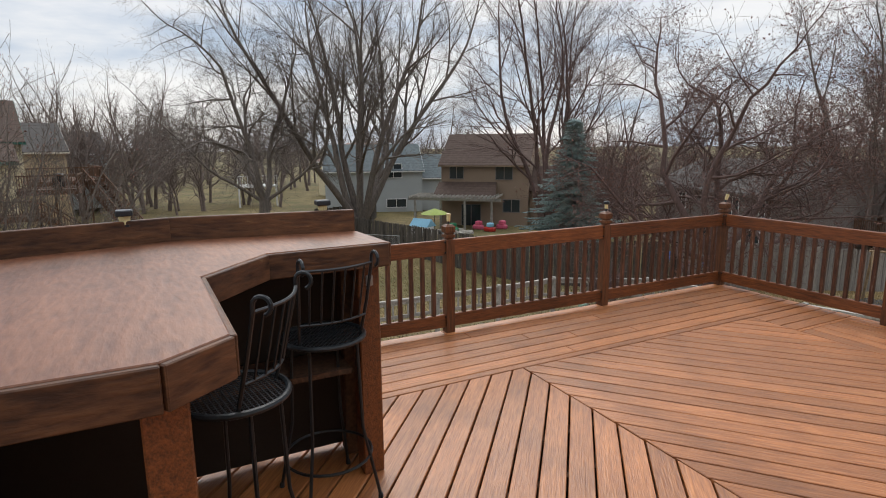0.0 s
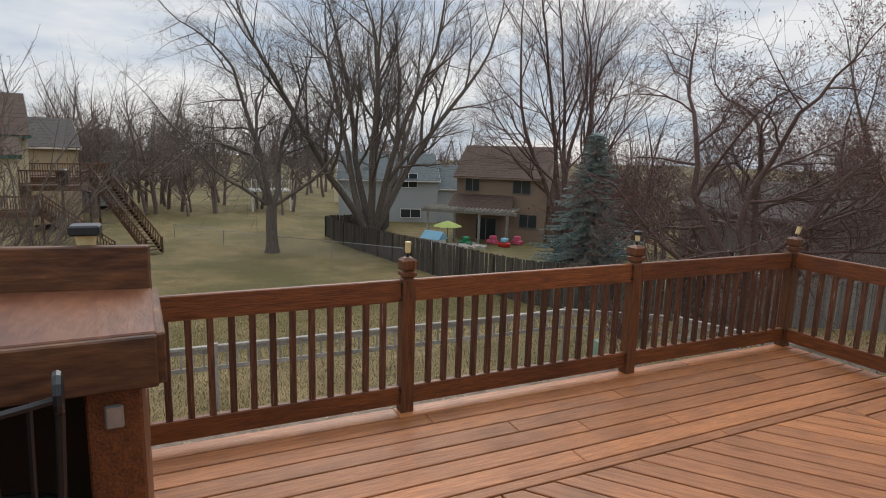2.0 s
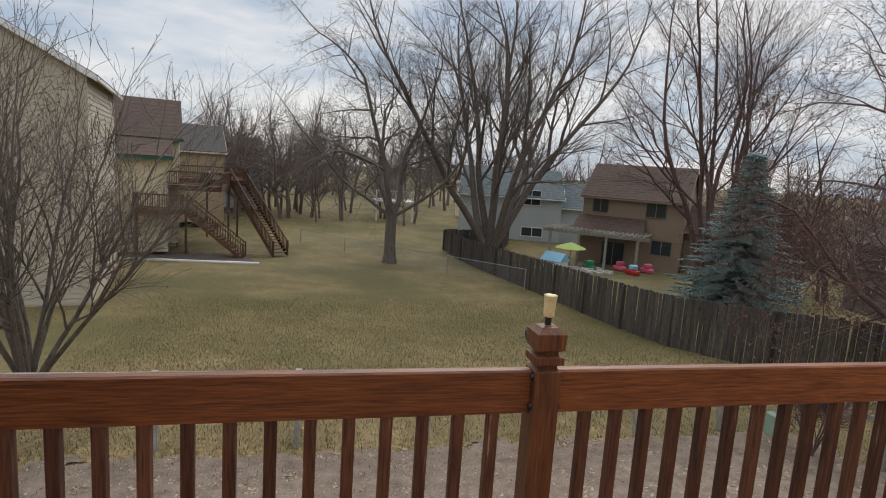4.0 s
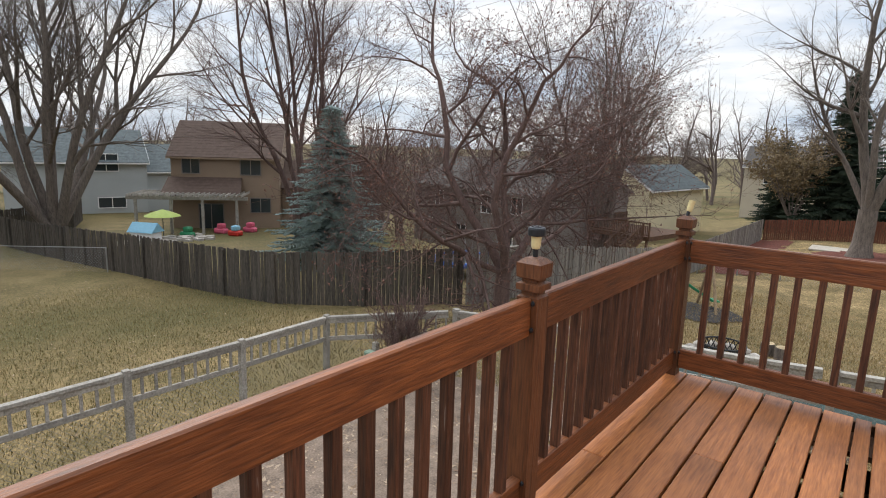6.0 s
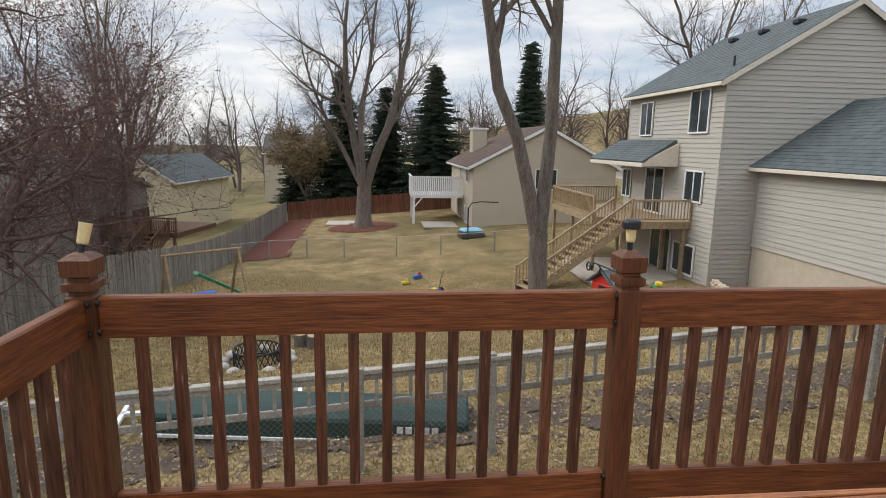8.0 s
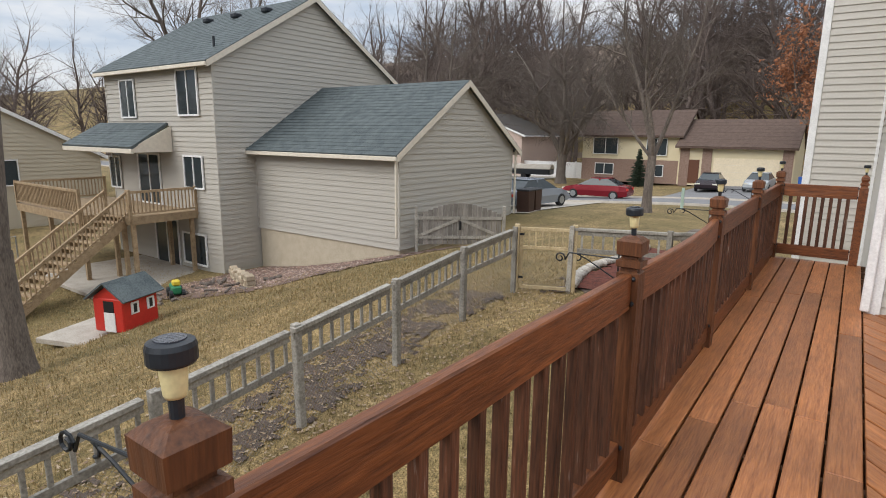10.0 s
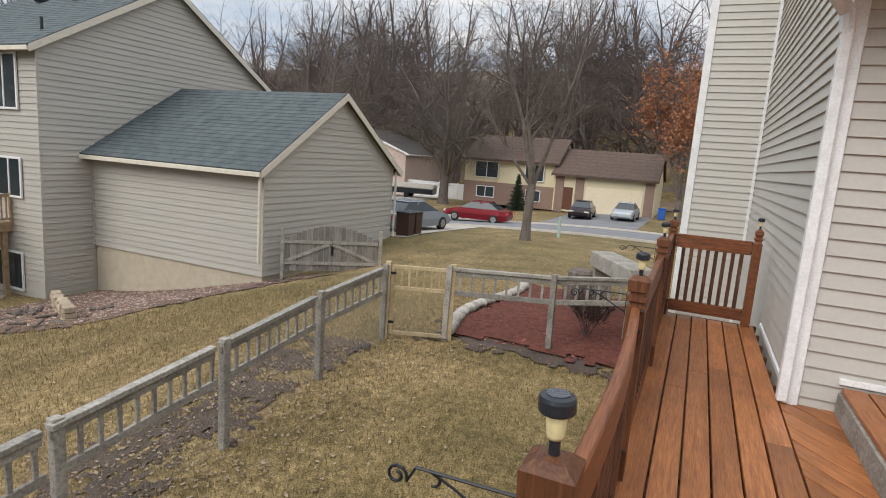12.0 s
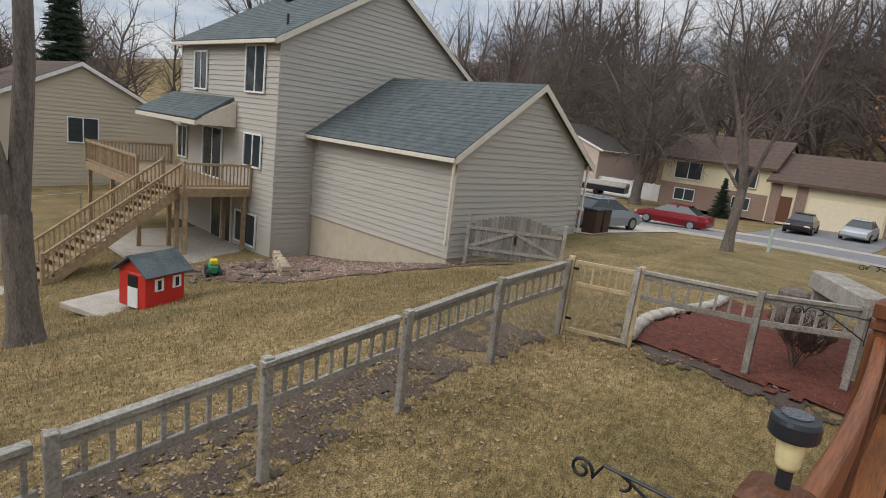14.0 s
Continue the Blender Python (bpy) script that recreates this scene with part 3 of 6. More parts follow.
CAPL = "black-capped solar lamp with a yellow lens on a railing post"
for i, (kind, label, tilt) in enumerate((("bulb", "small solar lamp with a clear dome on a railing post", 0), ("bare", "solar lamp missing its cap, yellow lens on a railing post", 2), ("cap", CAPL, 0), ("bare", "tilted solar lamp missing its cap on the corner post", 14), ("cap", CAPL, 1), ("cap", CAPL, 2), ("cap", CAPL, 0), ("cap", CAPL, 1), ("cap", CAPL, 0))):
    x, y = POST_XY[i]
    solar_lamp(pose(x, y, 1.098, tilt * 0.4, tilt, i * 25), kind, label)
solar_lamp(pose(9.9, -0.86, 1.085), "cap", CAPL)

# scrolled plant hangers on the outer faces of posts
def hanger(m):
    h = thing("plant_hanger", m @ Matrix.Scale(0.66, 4), "black wrought-iron scrolled plant hanger on a post", "plant hanger", "plant hangers on the railing")
    arm = []
    for k in range(14):
        a = 2.6 * math.pi * k / 13
        r = 0.012 + 0.026 * k / 13
        arm.append((0, 0.40 - 0.005 - r * math.sin(a), 0.0 - 0.038 + r * math.cos(a)))
    bm = bmesh.new()
    tube(bm, arm + [(0, 0.33, 0.004), (0, 0.2, 0.004), (0, 0.0, 0.004)], 0.0055, 6)
    part("arm", bm, M_BLACK, h)
    bm = bmesh.new()
    curl = [(0, 0.27 + 0.022 * math.sin(a) , -0.02 + 0.022 * math.cos(a)) for a in np.linspace(-3.4, 0.3, 10)]
    tube(bm, curl + [(0, 0.2, -0.03), (0, 0.0, -0.14)], 0.005, 6)
    part("brace", bm, M_BLACK, h)
    part("wall_plate", bx(-0.012, -0.004, -0.17, 0.012, 0.002, 0.03, bevel=0.002), M_BLACK, h)
    return h


h0 = hanger(pose(1.975, 0.056, 0.99, 0, 0, 8))
for i in (5, 6, 7):
    copy_thing(h0, pose(POST_XY[i][0], POST_XY[i][1] + 0.056, 0.99, 0, 0, random.uniform(-6, 12)))
copy_thing(h0, pose(-0.056, -4.055, 0.99, 0, 0, 78))
copy_thing(h0, pose(-0.056, -6.08, 0.99, 0, 0, 84))

# ---- bar ----
BARZ = 1.36
BAR = [(1.60, -5.53), (1.45, -6.54), (1.70, -7.60), (3.42, -7.60), (3.42, -6.62), (3.28, -6.44), (2.48, -6.46), (2.10, -6.14), (2.08, -5.50)]
bar = thing("bar_counter", pose(0, 0, 0), "stained wooden outdoor bar with a bent top and back rim", "bar counter")
part("bar_top", prism(BAR, BARZ - 0.045, BARZ, "z", 0.004), M_BAR, bar, "worn orange-brown plank top")
for (ax, ay), (bx_, by) in zip(BAR[3:], BAR[4:]):
    ln = math.dist((ax, ay), (bx_, by))
    ang = math.atan2(by - ay, bx_ - ax)
    part("edge_board", bx(0, -0.019, 0, ln, 0.019, 0.125, bevel=0.004), M_BARE, bar, "rough bare-edged board with peeling stain", m=pose(ax, ay, BARZ - 0.130, 0, 0, math.degrees(ang)))
(ax, ay), (bx_, by) = BAR[-1], BAR[0]
part("edge_board", bx(0, -0.019, 0, math.dist((ax, ay), (bx_, by)), 0.019, 0.125, bevel=0.004), M_BARE, bar, m=pose(ax, ay, BARZ - 0.130, 0, 0, math.degrees(math.atan2(by - ay, bx_ - ax))))
for (ax, ay), (bx_, by) in zip(BAR[:3], BAR[1:4]):
    ln = math.dist((ax, ay), (bx_, by))
    part("back_rim", bx(0, -0.02, 0, ln, 0.02, 0.16, bevel=0.004), M_BARE, bar, m=pose(ax, ay, BARZ - 0.03, 0, 0, math.degrees(math.atan2(by - ay, bx_ - ax))))
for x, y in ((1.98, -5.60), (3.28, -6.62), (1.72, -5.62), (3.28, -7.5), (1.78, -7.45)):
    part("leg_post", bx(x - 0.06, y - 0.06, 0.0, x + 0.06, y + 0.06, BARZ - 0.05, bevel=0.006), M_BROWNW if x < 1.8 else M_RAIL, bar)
# near-black brown: the shade inside the bar is painted into panels and divider
M_SHADEP = plain("shaded_panel", (0.022, 0.014, 0.010), 0.7)
part("back_panel", bx(1.62, -6.9, 0.03, 1.66, -5.6, BARZ - 0.06), M_SHADEP, bar)
part("back_panel", bx(1.8, -7.52, 0.03, 3.2, -7.48, BARZ - 0.06), M_SHADEP, bar)
for k in range(6):
    part("end_board", bx(1.66, -5.575, 0.04 + k * 0.21, 1.92, -5.55, 0.24 + k * 0.21, bevel=0.004), M_RAIL, bar)
part("front_panel", bx(3.34, -7.7, 0.05, 3.37, -6.68, 0.62, bevel=0.004), M_BARE, bar)
part("divider", bx(2.35, -7.45, 0.03, 2.39, -6.55, BARZ - 0.06), M_SHADEP, bar)
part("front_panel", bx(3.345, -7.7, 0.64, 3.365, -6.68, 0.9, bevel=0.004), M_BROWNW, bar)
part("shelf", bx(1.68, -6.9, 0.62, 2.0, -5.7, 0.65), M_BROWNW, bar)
part("bottle_opener", bx(2.042, -5.62, 1.12, 2.056, -5.58, 1.18, bevel=0.005), M_CHAIN, bar, "grey cast bottle opener")
solar_lamp(pose(1.53, -5.70, BARZ + 0.10), "square", "square black-capped solar lamp behind the bar rim")
solar_lamp(pose(1.50, -6.75, BARZ + 0.10), "square", "square black-capped solar lamp behind the bar rim")


def bar_stool(m):
    s = thing("bar_stool", m, "black wrought-iron bar stool with mesh seat and scrolled back", "bar stool", "stools at the bar")
    R, SH = 0.21, 0.90
    bm = bmesh.new()
    for k in range(-9, 10):
        c = k * 0.02
        h = math.sqrt(max(0, (R - 0.012) ** 2 - c * c))
        for sg in (1, -1):
            pts = []
            for q in (-h, h):
                pts.append(((c + sg * q) / math.sqrt(2), (sg * -c + q) / math.sqrt(2), SH))
            tube(bm, pts, 0.0032, 4)
    part("seat_mesh", bm, M_BLACK, s)
    bm = bmesh.new()
    tube(bm, [(R * math.cos(a), R * math.sin(a), SH) for a in np.linspace(0, 2 * math.pi, 33)], 0.014, 8)
    part("seat_ring", bm, M_BLACK, s)
    for k in range(4):
        a = radians(45 + 90 * k)
        bm = bmesh.new()
        tube(bm, [(R * 0.86 * math.cos(a), R * 0.86 * math.sin(a), SH), (R * 0.95 * math.cos(a), R * 0.95 * math.sin(a), 0.4), (R * 1.35 * math.cos(a), R * 1.35 * math.sin(a), 0.02)], 0.009, 7)
        leg = part("leg", bm, M_BLACK, s)
        part("foot", lathe([(0.014, 0), (0.014, 0.02), (0.009, 0.028)], 8, (R * 1.36 * math.cos(a), R * 1.36 * math.sin(a), 0)), M_BLACK, leg)
    bm = bmesh.new()
    tube(bm, [(R * 1.1 * math.cos(a), R * 1.1 * math.sin(a), 0.24) for a in np.linspace(0, 2 * math.pi, 33)], 0.008, 6)
    part("foot_ring", bm, M_BLACK, s)
    # back: two uprights that end in scrolls, a curved top bar and thin spindles
    for sg in (1, -1):
        bm = bmesh.new()
        pts = [(-0.10, sg * 0.165, SH), (-0.155, sg * 0.18, SH + 0.2), (-0.20, sg * 0.19, SH + 0.40)]
        pts += [(-0.235 - 0.035 * math.sin(a), sg * 0.19, SH + 0.405 + 0.035 * math.cos(a) + 0.02) for a in np.linspace(-1.6, 2.8, 10)]
        tube(bm, pts, 0.009, 7)
        part("back_upright", bm, M_BLACK, s)
    bm = bmesh.new()
    tube(bm, [(-0.20 - 0.05 * math.cos(k * math.pi / 2), 0.19 * k, SH + 0.40) for k in np.linspace(-1, 1, 9)], 0.008, 6)
    part("top_bar", bm, M_BLACK, s)
    bm = bmesh.new()
    tube(bm, [(-0.14 - 0.045 * math.cos(k * math.pi / 2), 0.175 * k, SH + 0.12) for k in np.linspace(-1, 1, 9)], 0.007, 6)
    part("lower_bar", bm, M_BLACK, s)
    for k in np.linspace(-0.75, 0.75, 6):
        bm = bmesh.new()
        tube(bm, [(-0.14 - 0.045 * math.cos(k * math.pi / 2), 0.175 * k, SH + 0.12), (-0.20 - 0.05 * math.cos(k * math.pi / 2), 0.19 * k, SH + 0.40)], 0.0055, 5)
        part("spindle", bm, M_BLACK, s)
    return s


st = bar_stool(pose(2.10, -5.88, 0, 0, 0, 188))
copy_thing(st, pose(2.62, -6.38, 0, 0, 0, 235))


def bed(name, outline_f, material, label, x0, x1, y0, y1, lift=0.035, step=0.1, holes=-2.0):
    """A patch of loose ground that follows the lawn and has a ragged rim."""
    bm = bmesh.new()
    xs, ys = np.arange(x0, x1, step), np.arange(y0, y1, step)
    cache = {}

    def v(i, j):
        if (i, j) not in cache:
            x, y = xs[i], ys[j]
            cache[i, j] = bm.verts.new((x, y, gz(x, y) + lift + 0.03 * noise.noise((x * 3, y * 3, 2))))
        return cache[i, j]
    for i in range(len(xs) - 1):
        for j in range(len(ys) - 1):
            x, y = xs[i] + step / 2, ys[j] + step / 2
            jx = 0.35 * noise.noise((x * 1.3, y * 1.3, 5)) + 0.22 * noise.noise((x * 6, y * 6, 5))
            jy = 0.35 * noise.noise((x * 1.3, y * 1.3, 9)) + 0.22 * noise.noise((x * 6, y * 6, 9))
            if outline_f(x + jx, y + jy) and noise.noise((x * 2.2, y * 2.2, 3)) + 0.8 * noise.noise((x * 9, y * 9, 8)) > holes:
                bm.faces.new((v(i, j), v(i + 1, j), v(i + 1, j + 1), v(i, j + 1)))
    return tagged(part(name, bm, material, smooth=True), label, "garden bed", kind="structure")


M_LEAFL = mat("leaf_litter", (0.10, 0.075, 0.055), (0.28, 0.21, 0.16), 4, (1, 1, 1), 1.0, 1.0, 40, 0.0, c=(0.40, 0.32, 0.24), contrast=0.32)
M_DIRT = mat("bare_soil", (0.055, 0.04, 0.032), (0.125, 0.092, 0.074), 3, (1, 1, 1), 1.0, 0.8, 40, 0.0, c=(0.24, 0.18, 0.15), contrast=0.32)
M_CHIP = mat("wood_chip", (0.085, 0.055, 0.043), (0.22, 0.15, 0.122), 5, (1, 1, 1), 1.0, 1.0, 60, 0.0, c=(0.36, 0.28, 0.24), contrast=0.3)


# ---- neighbouring houses ----
def window(parent, m, w, h, frame_m=M_WHITE, split=True):
    """A sash window on a wall whose outside is local -y."""
    m = m @ pose(0, -0.034, 0)
    win = part("window", bx(-w / 2, -0.004, 0, w / 2, 0.0, h), M_GLASS, parent, m=m)
    t = 0.07
    for a in ((-w / 2 - t, -0.045, -t, -w / 2, 0.01, h + t), (w / 2, -0.045, -t, w / 2 + t, 0.01, h + t), (-w / 2, -0.045, h, w / 2, 0.01, h + t), (-w / 2, -0.05, -t, w / 2, 0.01, 0)):
        part("frame", bx(*a, bevel=0.004), frame_m, win)
    if split:
        part("mullion", bx(-0.03, -0.03, 0, 0.03, 0.005, h), frame_m, win)
    return win


def roof_slab(name, a, b, c, d, thick, material, parent, courses=0, cap=None):
    """A sloping slab: eave corners a, b and ridge corners c, d, with stepped courses of shingles."""
    a, b, c, d = (Vector(v) for v in (a, b, c, d))
    n = (b - a).cross(d - a).normalized()
    if n.z < 0:
        n = -n
    bm = bmesh.new()
    lo = [bm.verts.new(v) for v in (a, b, c, d)]
    hi = [bm.verts.new(v + n * thick) for v in (a, b, c, d)]
    bm.faces.new(lo)
    bm.faces.new(hi)
    for i in range(4):
        j = (i + 1) % 4
        bm.faces.new((lo[i], lo[j], hi[j], hi[i]))
    for k in range(courses):
        s, e = k / courses, (k + 1) / courses
        p = [a.lerp(d, s) + n * (thick + 0.012), b.lerp(c, s) + n * (thick + 0.012), b.lerp(c, e) + n * (thick + 0.002), a.lerp(d, e) + n * (thick + 0.002)]
        q = [bm.verts.new(v) for v in p] + [bm.verts.new(p[0] - n * 0.012), bm.verts.new(p[1] - n * 0.012)]
        bm.faces.new(q[:4])
        bm.faces.new((q[4], q[5], q[1], q[0]))
    bmesh.ops.recalc_face_normals(bm, faces=bm.faces[:])
    return tagged(part(name, bm, material, parent), kind="stuff" if courses else "")


def gable_block(parent, x0, x1, y0, y1, z0, ze, rise, side_m, roof_m, trim_m, axis="y", over=0.4, courses=24, course=0.11, found=0.0, single=False):
    """Four walls and a pitched roof. axis: the way the ridge runs."""
    lx, ly = x1 - x0, y1 - y0
    if found:
        part("foundation", bx(x0 + 0.03, y0 + 0.03, z0 - 2.2, x1 - 0.03, y1 - 0.03, z0 + found), M_FOUND, parent)
        z0 += found
    h = ze - z0
    gy, gx = (rise, 0) if axis == "y" else (0, rise)
    siding_wall("wall", lx, h, side_m, parent, course, pose(x0, y0, z0), gy, single=single, lap=0.03)
    siding_wall("wall", lx, h, side_m, parent, course, pose(x1, y1, z0, 0, 0, 180), gy, single=single, lap=0.03)
    siding_wall("wall", ly, h, side_m, parent, course, pose(x0, y1, z0, 0, 0, -90), gx, single=single, lap=0.03)
    siding_wall("wall", ly, h, side_m, parent, course, pose(x1, y0, z0, 0, 0, 90), gx, single=single, lap=0.03)
    for cx, cy in ((x0, y0), (x1, y0), (x0, y1), (x1, y1)):
        part("corner_post", bx(cx - 0.035, cy - 0.035, z0, cx + 0.035, cy + 0.035, ze), side_m, parent)
    o = over
    if axis == "y":
        xm, k = (x0 + x1) / 2, rise / (lx / 2)
        e = ze - o * k
        for sx in (x0 - o, x1 + o):
            roof_slab("roof", (sx, y0 - 0.25, e), (sx, y1 + 0.25, e), (xm, y1 + 0.25, ze + rise), (xm, y0 - 0.25, ze + rise), 0.10, roof_m, parent, courses)
            part("gutter", bx(sx - 0.07, y0 - 0.25, e - 0.09, sx + 0.05, y1 + 0.25, e + 0.05, bevel=0.01), trim_m, parent)
            for yy in (y0 - 0.27, y1 + 0.25):
                bm = prism([(sx, e - 0.14), (xm, ze + rise - 0.14), (xm, ze + rise + 0.09), (sx, e + 0.09)], yy, yy + 0.025, "y")
                part("rake_board", bm, trim_m, parent)
    else:
        ym, k = (y0 + y1) / 2, rise / (ly / 2)
        e = ze - o * k
        for sy in (y0 - o, y1 + o):
            roof_slab("roof", (x0 - 0.25, sy, e), (x1 + 0.25, sy, e), (x1 + 0.25, ym, ze + rise), (x0 - 0.25, ym, ze + rise), 0.10, roof_m, parent, courses)
            part("gutter", bx(x0 - 0.25, sy - 0.07, e - 0.09, x1 + 0.25, sy + 0.05, e + 0.05, bevel=0.01), trim_m, parent)
            for xx in (x0 - 0.27, x1 + 0.25):
                bm = prism([(sy, e - 0.14), (ym, ze + rise - 0.14), (ym, ze + rise + 0.09), (sy, e + 0.09)], xx, xx + 0.025, "x")
                part("rake_board", bm, trim_m, parent)


def west(x, y, z):
    """Pose of a thing on a wall that faces -x."""
    return pose(x, y, z, 0, 0, -90)


# the two-storey house with its garage
h2 = thing("house", pose(0, 0, 0), "two-storey beige vinyl-sided house with garage and grey-green shingles", "house")
gable_block(h2, 14.25, 24.2, 19.0, 27.4, -4.3, 4.15, 2.95, M_SIDEN, M_SHING, M_TRIM, "y", 0.35, 26, 0.2, single=True)
gable_block(h2, 15.95, 23.5, 11.4, 18.95, -2.75, 0.98, 2.4, M_SIDEN, M_SHING, M_TRIM, "y", 0.4, 22, 0.2, 0.38, single=True)
for y, z, w, h in ((25.35, 2.1, 1.15, 1.5), (20.65, 2.15, 1.35, 1.65), (20.6, -0.7, 1.25, 1.2), (27.1, -1.05, 0.9, 1.35), (20.9, -3.85, 1.6, 1.2)):
    window(h2, west(14.23, y, z), w, h)
window(h2, west(14.23, 24.05, -1.55), 1.7, 2.05)
window(h2, west(14.23, 23.0, -4.25), 1.75, 2.05)
roof_slab("porch_roof", (12.55, 28.2, 0.78), (12.55, 22.0, 0.78), (14.25, 22.3, 1.75), (14.25, 28.2, 1.75), 0.1, M_SHING, h2, 10)
part("porch_fascia", bx(12.5, 22.0, 0.62, 12.62, 28.2, 0.80, bevel=0.01), M_TRIM, h2)
part("porch_gable", prism([(12.6, 0.66), (14.2, 0.66), (14.2, 1.7), (12.6, 0.85)], 22.05, 22.1, "y"), M_TRIM, h2)
for x, y in ((18.1, 20.6), (18.1, 22.8), (18.1, 25.0)):
    zr = 4.15 + (x - 14.25) * 2.95 / 4.98
    part("roof_vent", bx(x - 0.2, y - 0.2, zr + 0.1, x + 0.2, y + 0.2, zr + 0.32, bevel=0.05), M_PLAST, h2)
part("vent_pipe", lathe([(0.05, 0), (0.05, 0.6)], 8, (15.0, 19.9, 4.5)), M_PLAST, h2)
for x, y, z0, z1 in ((15.62, 11.25, -1.9, 0.85), (23.6, 11.25, -1.9, 0.85)):
    part("downspout", bx(x, y, z0, x + 0.09, y + 0.07, z1, bevel=0.01), M_TRIM, h2)


def baluster_rail(parent, a, b, z, material, h=0.95, pitch=0.14, posts=True, top=0.09):
    """A straight guard rail with balusters; z may rise from a to b."""
    a, b = Vector((*a, z[0])), Vector((*b, z[1]))
    d = b - a
    ln = math.hypot(d.x, d.y)
    ang = math.atan2(d.y, d.x)
    n = max(2, int(ln / pitch))
    up = Vector((0, 0, 1))
    for h0, h1, w in ((h - top, h, 0.04), (0.08, 0.14, 0.03)):
        bm = bmesh.new()
        side = Vector((-math.sin(ang), math.cos(ang), 0)) * w
        vs = [bm.verts.new(p + s + up * q) for p in (a, b) for s in (-side, side) for q in (h0, h1)]
        for f in ((0, 1, 3, 2), (4, 6, 7, 5), (0, 4, 5, 1), (2, 3, 7, 6), (1, 5, 7, 3), (0, 2, 6, 4)):
            bm.faces.new([vs[i] for i in f])
        bmesh.ops.recalc_face_normals(bm, faces=bm.faces[:])
        part("hand_rail", bm, material, parent)
    me = mesh_of(bx(-0.02, -0.02, 0.1, 0.02, 0.02, h - 0.05), "baluster", material)
    for i in range(1, n):
        piece("baluster", me, parent, Matrix.Translation(a + d * (i / n)) @ Matrix.Rotation(ang, 4, "Z"))
    if posts:
        pm = mesh_of(bx(-0.05, -0.05, -0.15, 0.05, 0.05, h + 0.04, bevel=0.006), "rail_post", material)
        for p in (a, b):
            piece("rail_post", pm, parent, Matrix.Translation(p) @ Matrix.Rotation(ang, 4, "Z"))


def raised_deck(m, label, x0, x1, y0, y1, z, gnd, material, fascia=0.28, rails="wns", posts=True):
    d = thing("raised_deck", m, label, "deck")
    part("platform", bx(x0, y0, z - 0.05, x1, y1, z), material, d)
    for a in ((x0 - 0.04, y0, z - fascia, x0, y1, z), (x1, y0, z - fascia, x1 + 0.04, y1, z), (x0, y0 - 0.04, z - fascia, x1, y0, z), (x0, y1, z - fascia, x1, y1 + 0.04, z)):
        part("fascia", bx(*a), material, d)
    if posts:
        for x, y in ((x0 + 0.1, y0 + 0.1), (x0 + 0.1, y1 - 0.1), (x1 - 0.2, y0 + 0.1), (x0 + 0.1, (y0 + y1) / 2)):
            part("support_post", bx(x - 0.07, y - 0.07, gnd - 0.1, x + 0.07, y + 0.07, z - 0.05), material, d)
    if "w" in rails:
        baluster_rail(d, (x0, y0), (x0, y1), (z, z), material)
    if "n" in rails:
        baluster_rail(d, (x0, y1), (x1, y1), (z, z), material)
    if "s" in rails:
        baluster_rail(d, (x0, y0), (x1, y0), (z, z), material)
    if "e" in rails:
        baluster_rail(d, (x1, y0), (x1, y1), (z, z), material)
    return d


def stair(parent, a, b, z0, z1, width, material, steps):
    """An open flight from a (low) to b (high), both in plan."""
    a, b = Vector((*a, 0)), Vector((*b, 0))
    d = (b - a)
    u = d.normalized()
    s = Vector((-u.y, u.x, 0)) * width / 2
    ang = math.degrees(math.atan2(u.y, u.x))
    run = d.length / steps
    for i in range(steps):
        p = a + u * (run * (i + 0.5))
        z = z0 + (z1 - z0) * (i + 1) / steps
        part("tread", bx(-run * 0.55, -width / 2, -0.04, run * 0.55, width / 2, 0), material, parent, m=pose(p.x, p.y, z, 0, 0, ang))
    for sg in (-1, 1):
        q0, q1 = a + s * sg, b + s * sg
        pts = [(0, z0 - 0.05), (run, z0 - 0.05), (d.length, z1 - 0.3), (d.length, z1)]
        for i in range(steps - 1, -1, -1):
            pts += [(run * i + 0.02, z0 + (z1 - z0) * (i + 1) / steps), (run * i + 0.02, z0 + (z1 - z0) * i / steps)]
        part("stringer", prism(pts, -0.02, 0.02, "y"), material, parent, m=pose(q0.x, q0.y, 0, 0, 0, ang))
        baluster_rail(parent, (q0.x, q0.y), (q1.x, q1.y), (z0 + 0.05, z1), material, 0.92, 0.16)


d2 = raised_deck(pose(0, 0, 0), "tan wooden raised deck with stairs behind the two-storey house", 10.6, 14.2, 22.3, 28.4, -1.62, -4.4, M_STAIRW, 0.3, "wn")
stair(d2, (6.9, 20.2), (11.6, 21.6), gz(6.9, 20.2) + 0.05, -1.62, 1.1, M_STAIRW, 15)
d3 = raised_deck(pose(0, 0, 0), "tan wooden landing beside the back door", 11.6, 14.2, 20.6, 22.25, -1.62, -4.4, M_STAIRW, 0.3, "s")

# the next beige house, with a brown roof and a white balcony
h3 = thing("house", pose(0, 0, 0), "beige vinyl-sided house with a brown roof", "house")
gable_block(h3, 7.7, 18.2, 38.0, 50.0, -5.2, 0.05, 2.75, M_SIDE2, M_SHINB, M_WHITE, "y", 0.45, 18, 0.24)
window(h3, pose(13.0, 37.98, -1.6), 1.5, 1.35)
for y, z, w, h in ((40.5, -1.3, 1.0, 1.3), (44.0, -1.3, 1.0, 1.3), (40.8, -4.4, 1.0, 1.2), (44.5, -4.4, 1.0, 1.2)):
    window(h3, west(7.68, y, z), w, h)
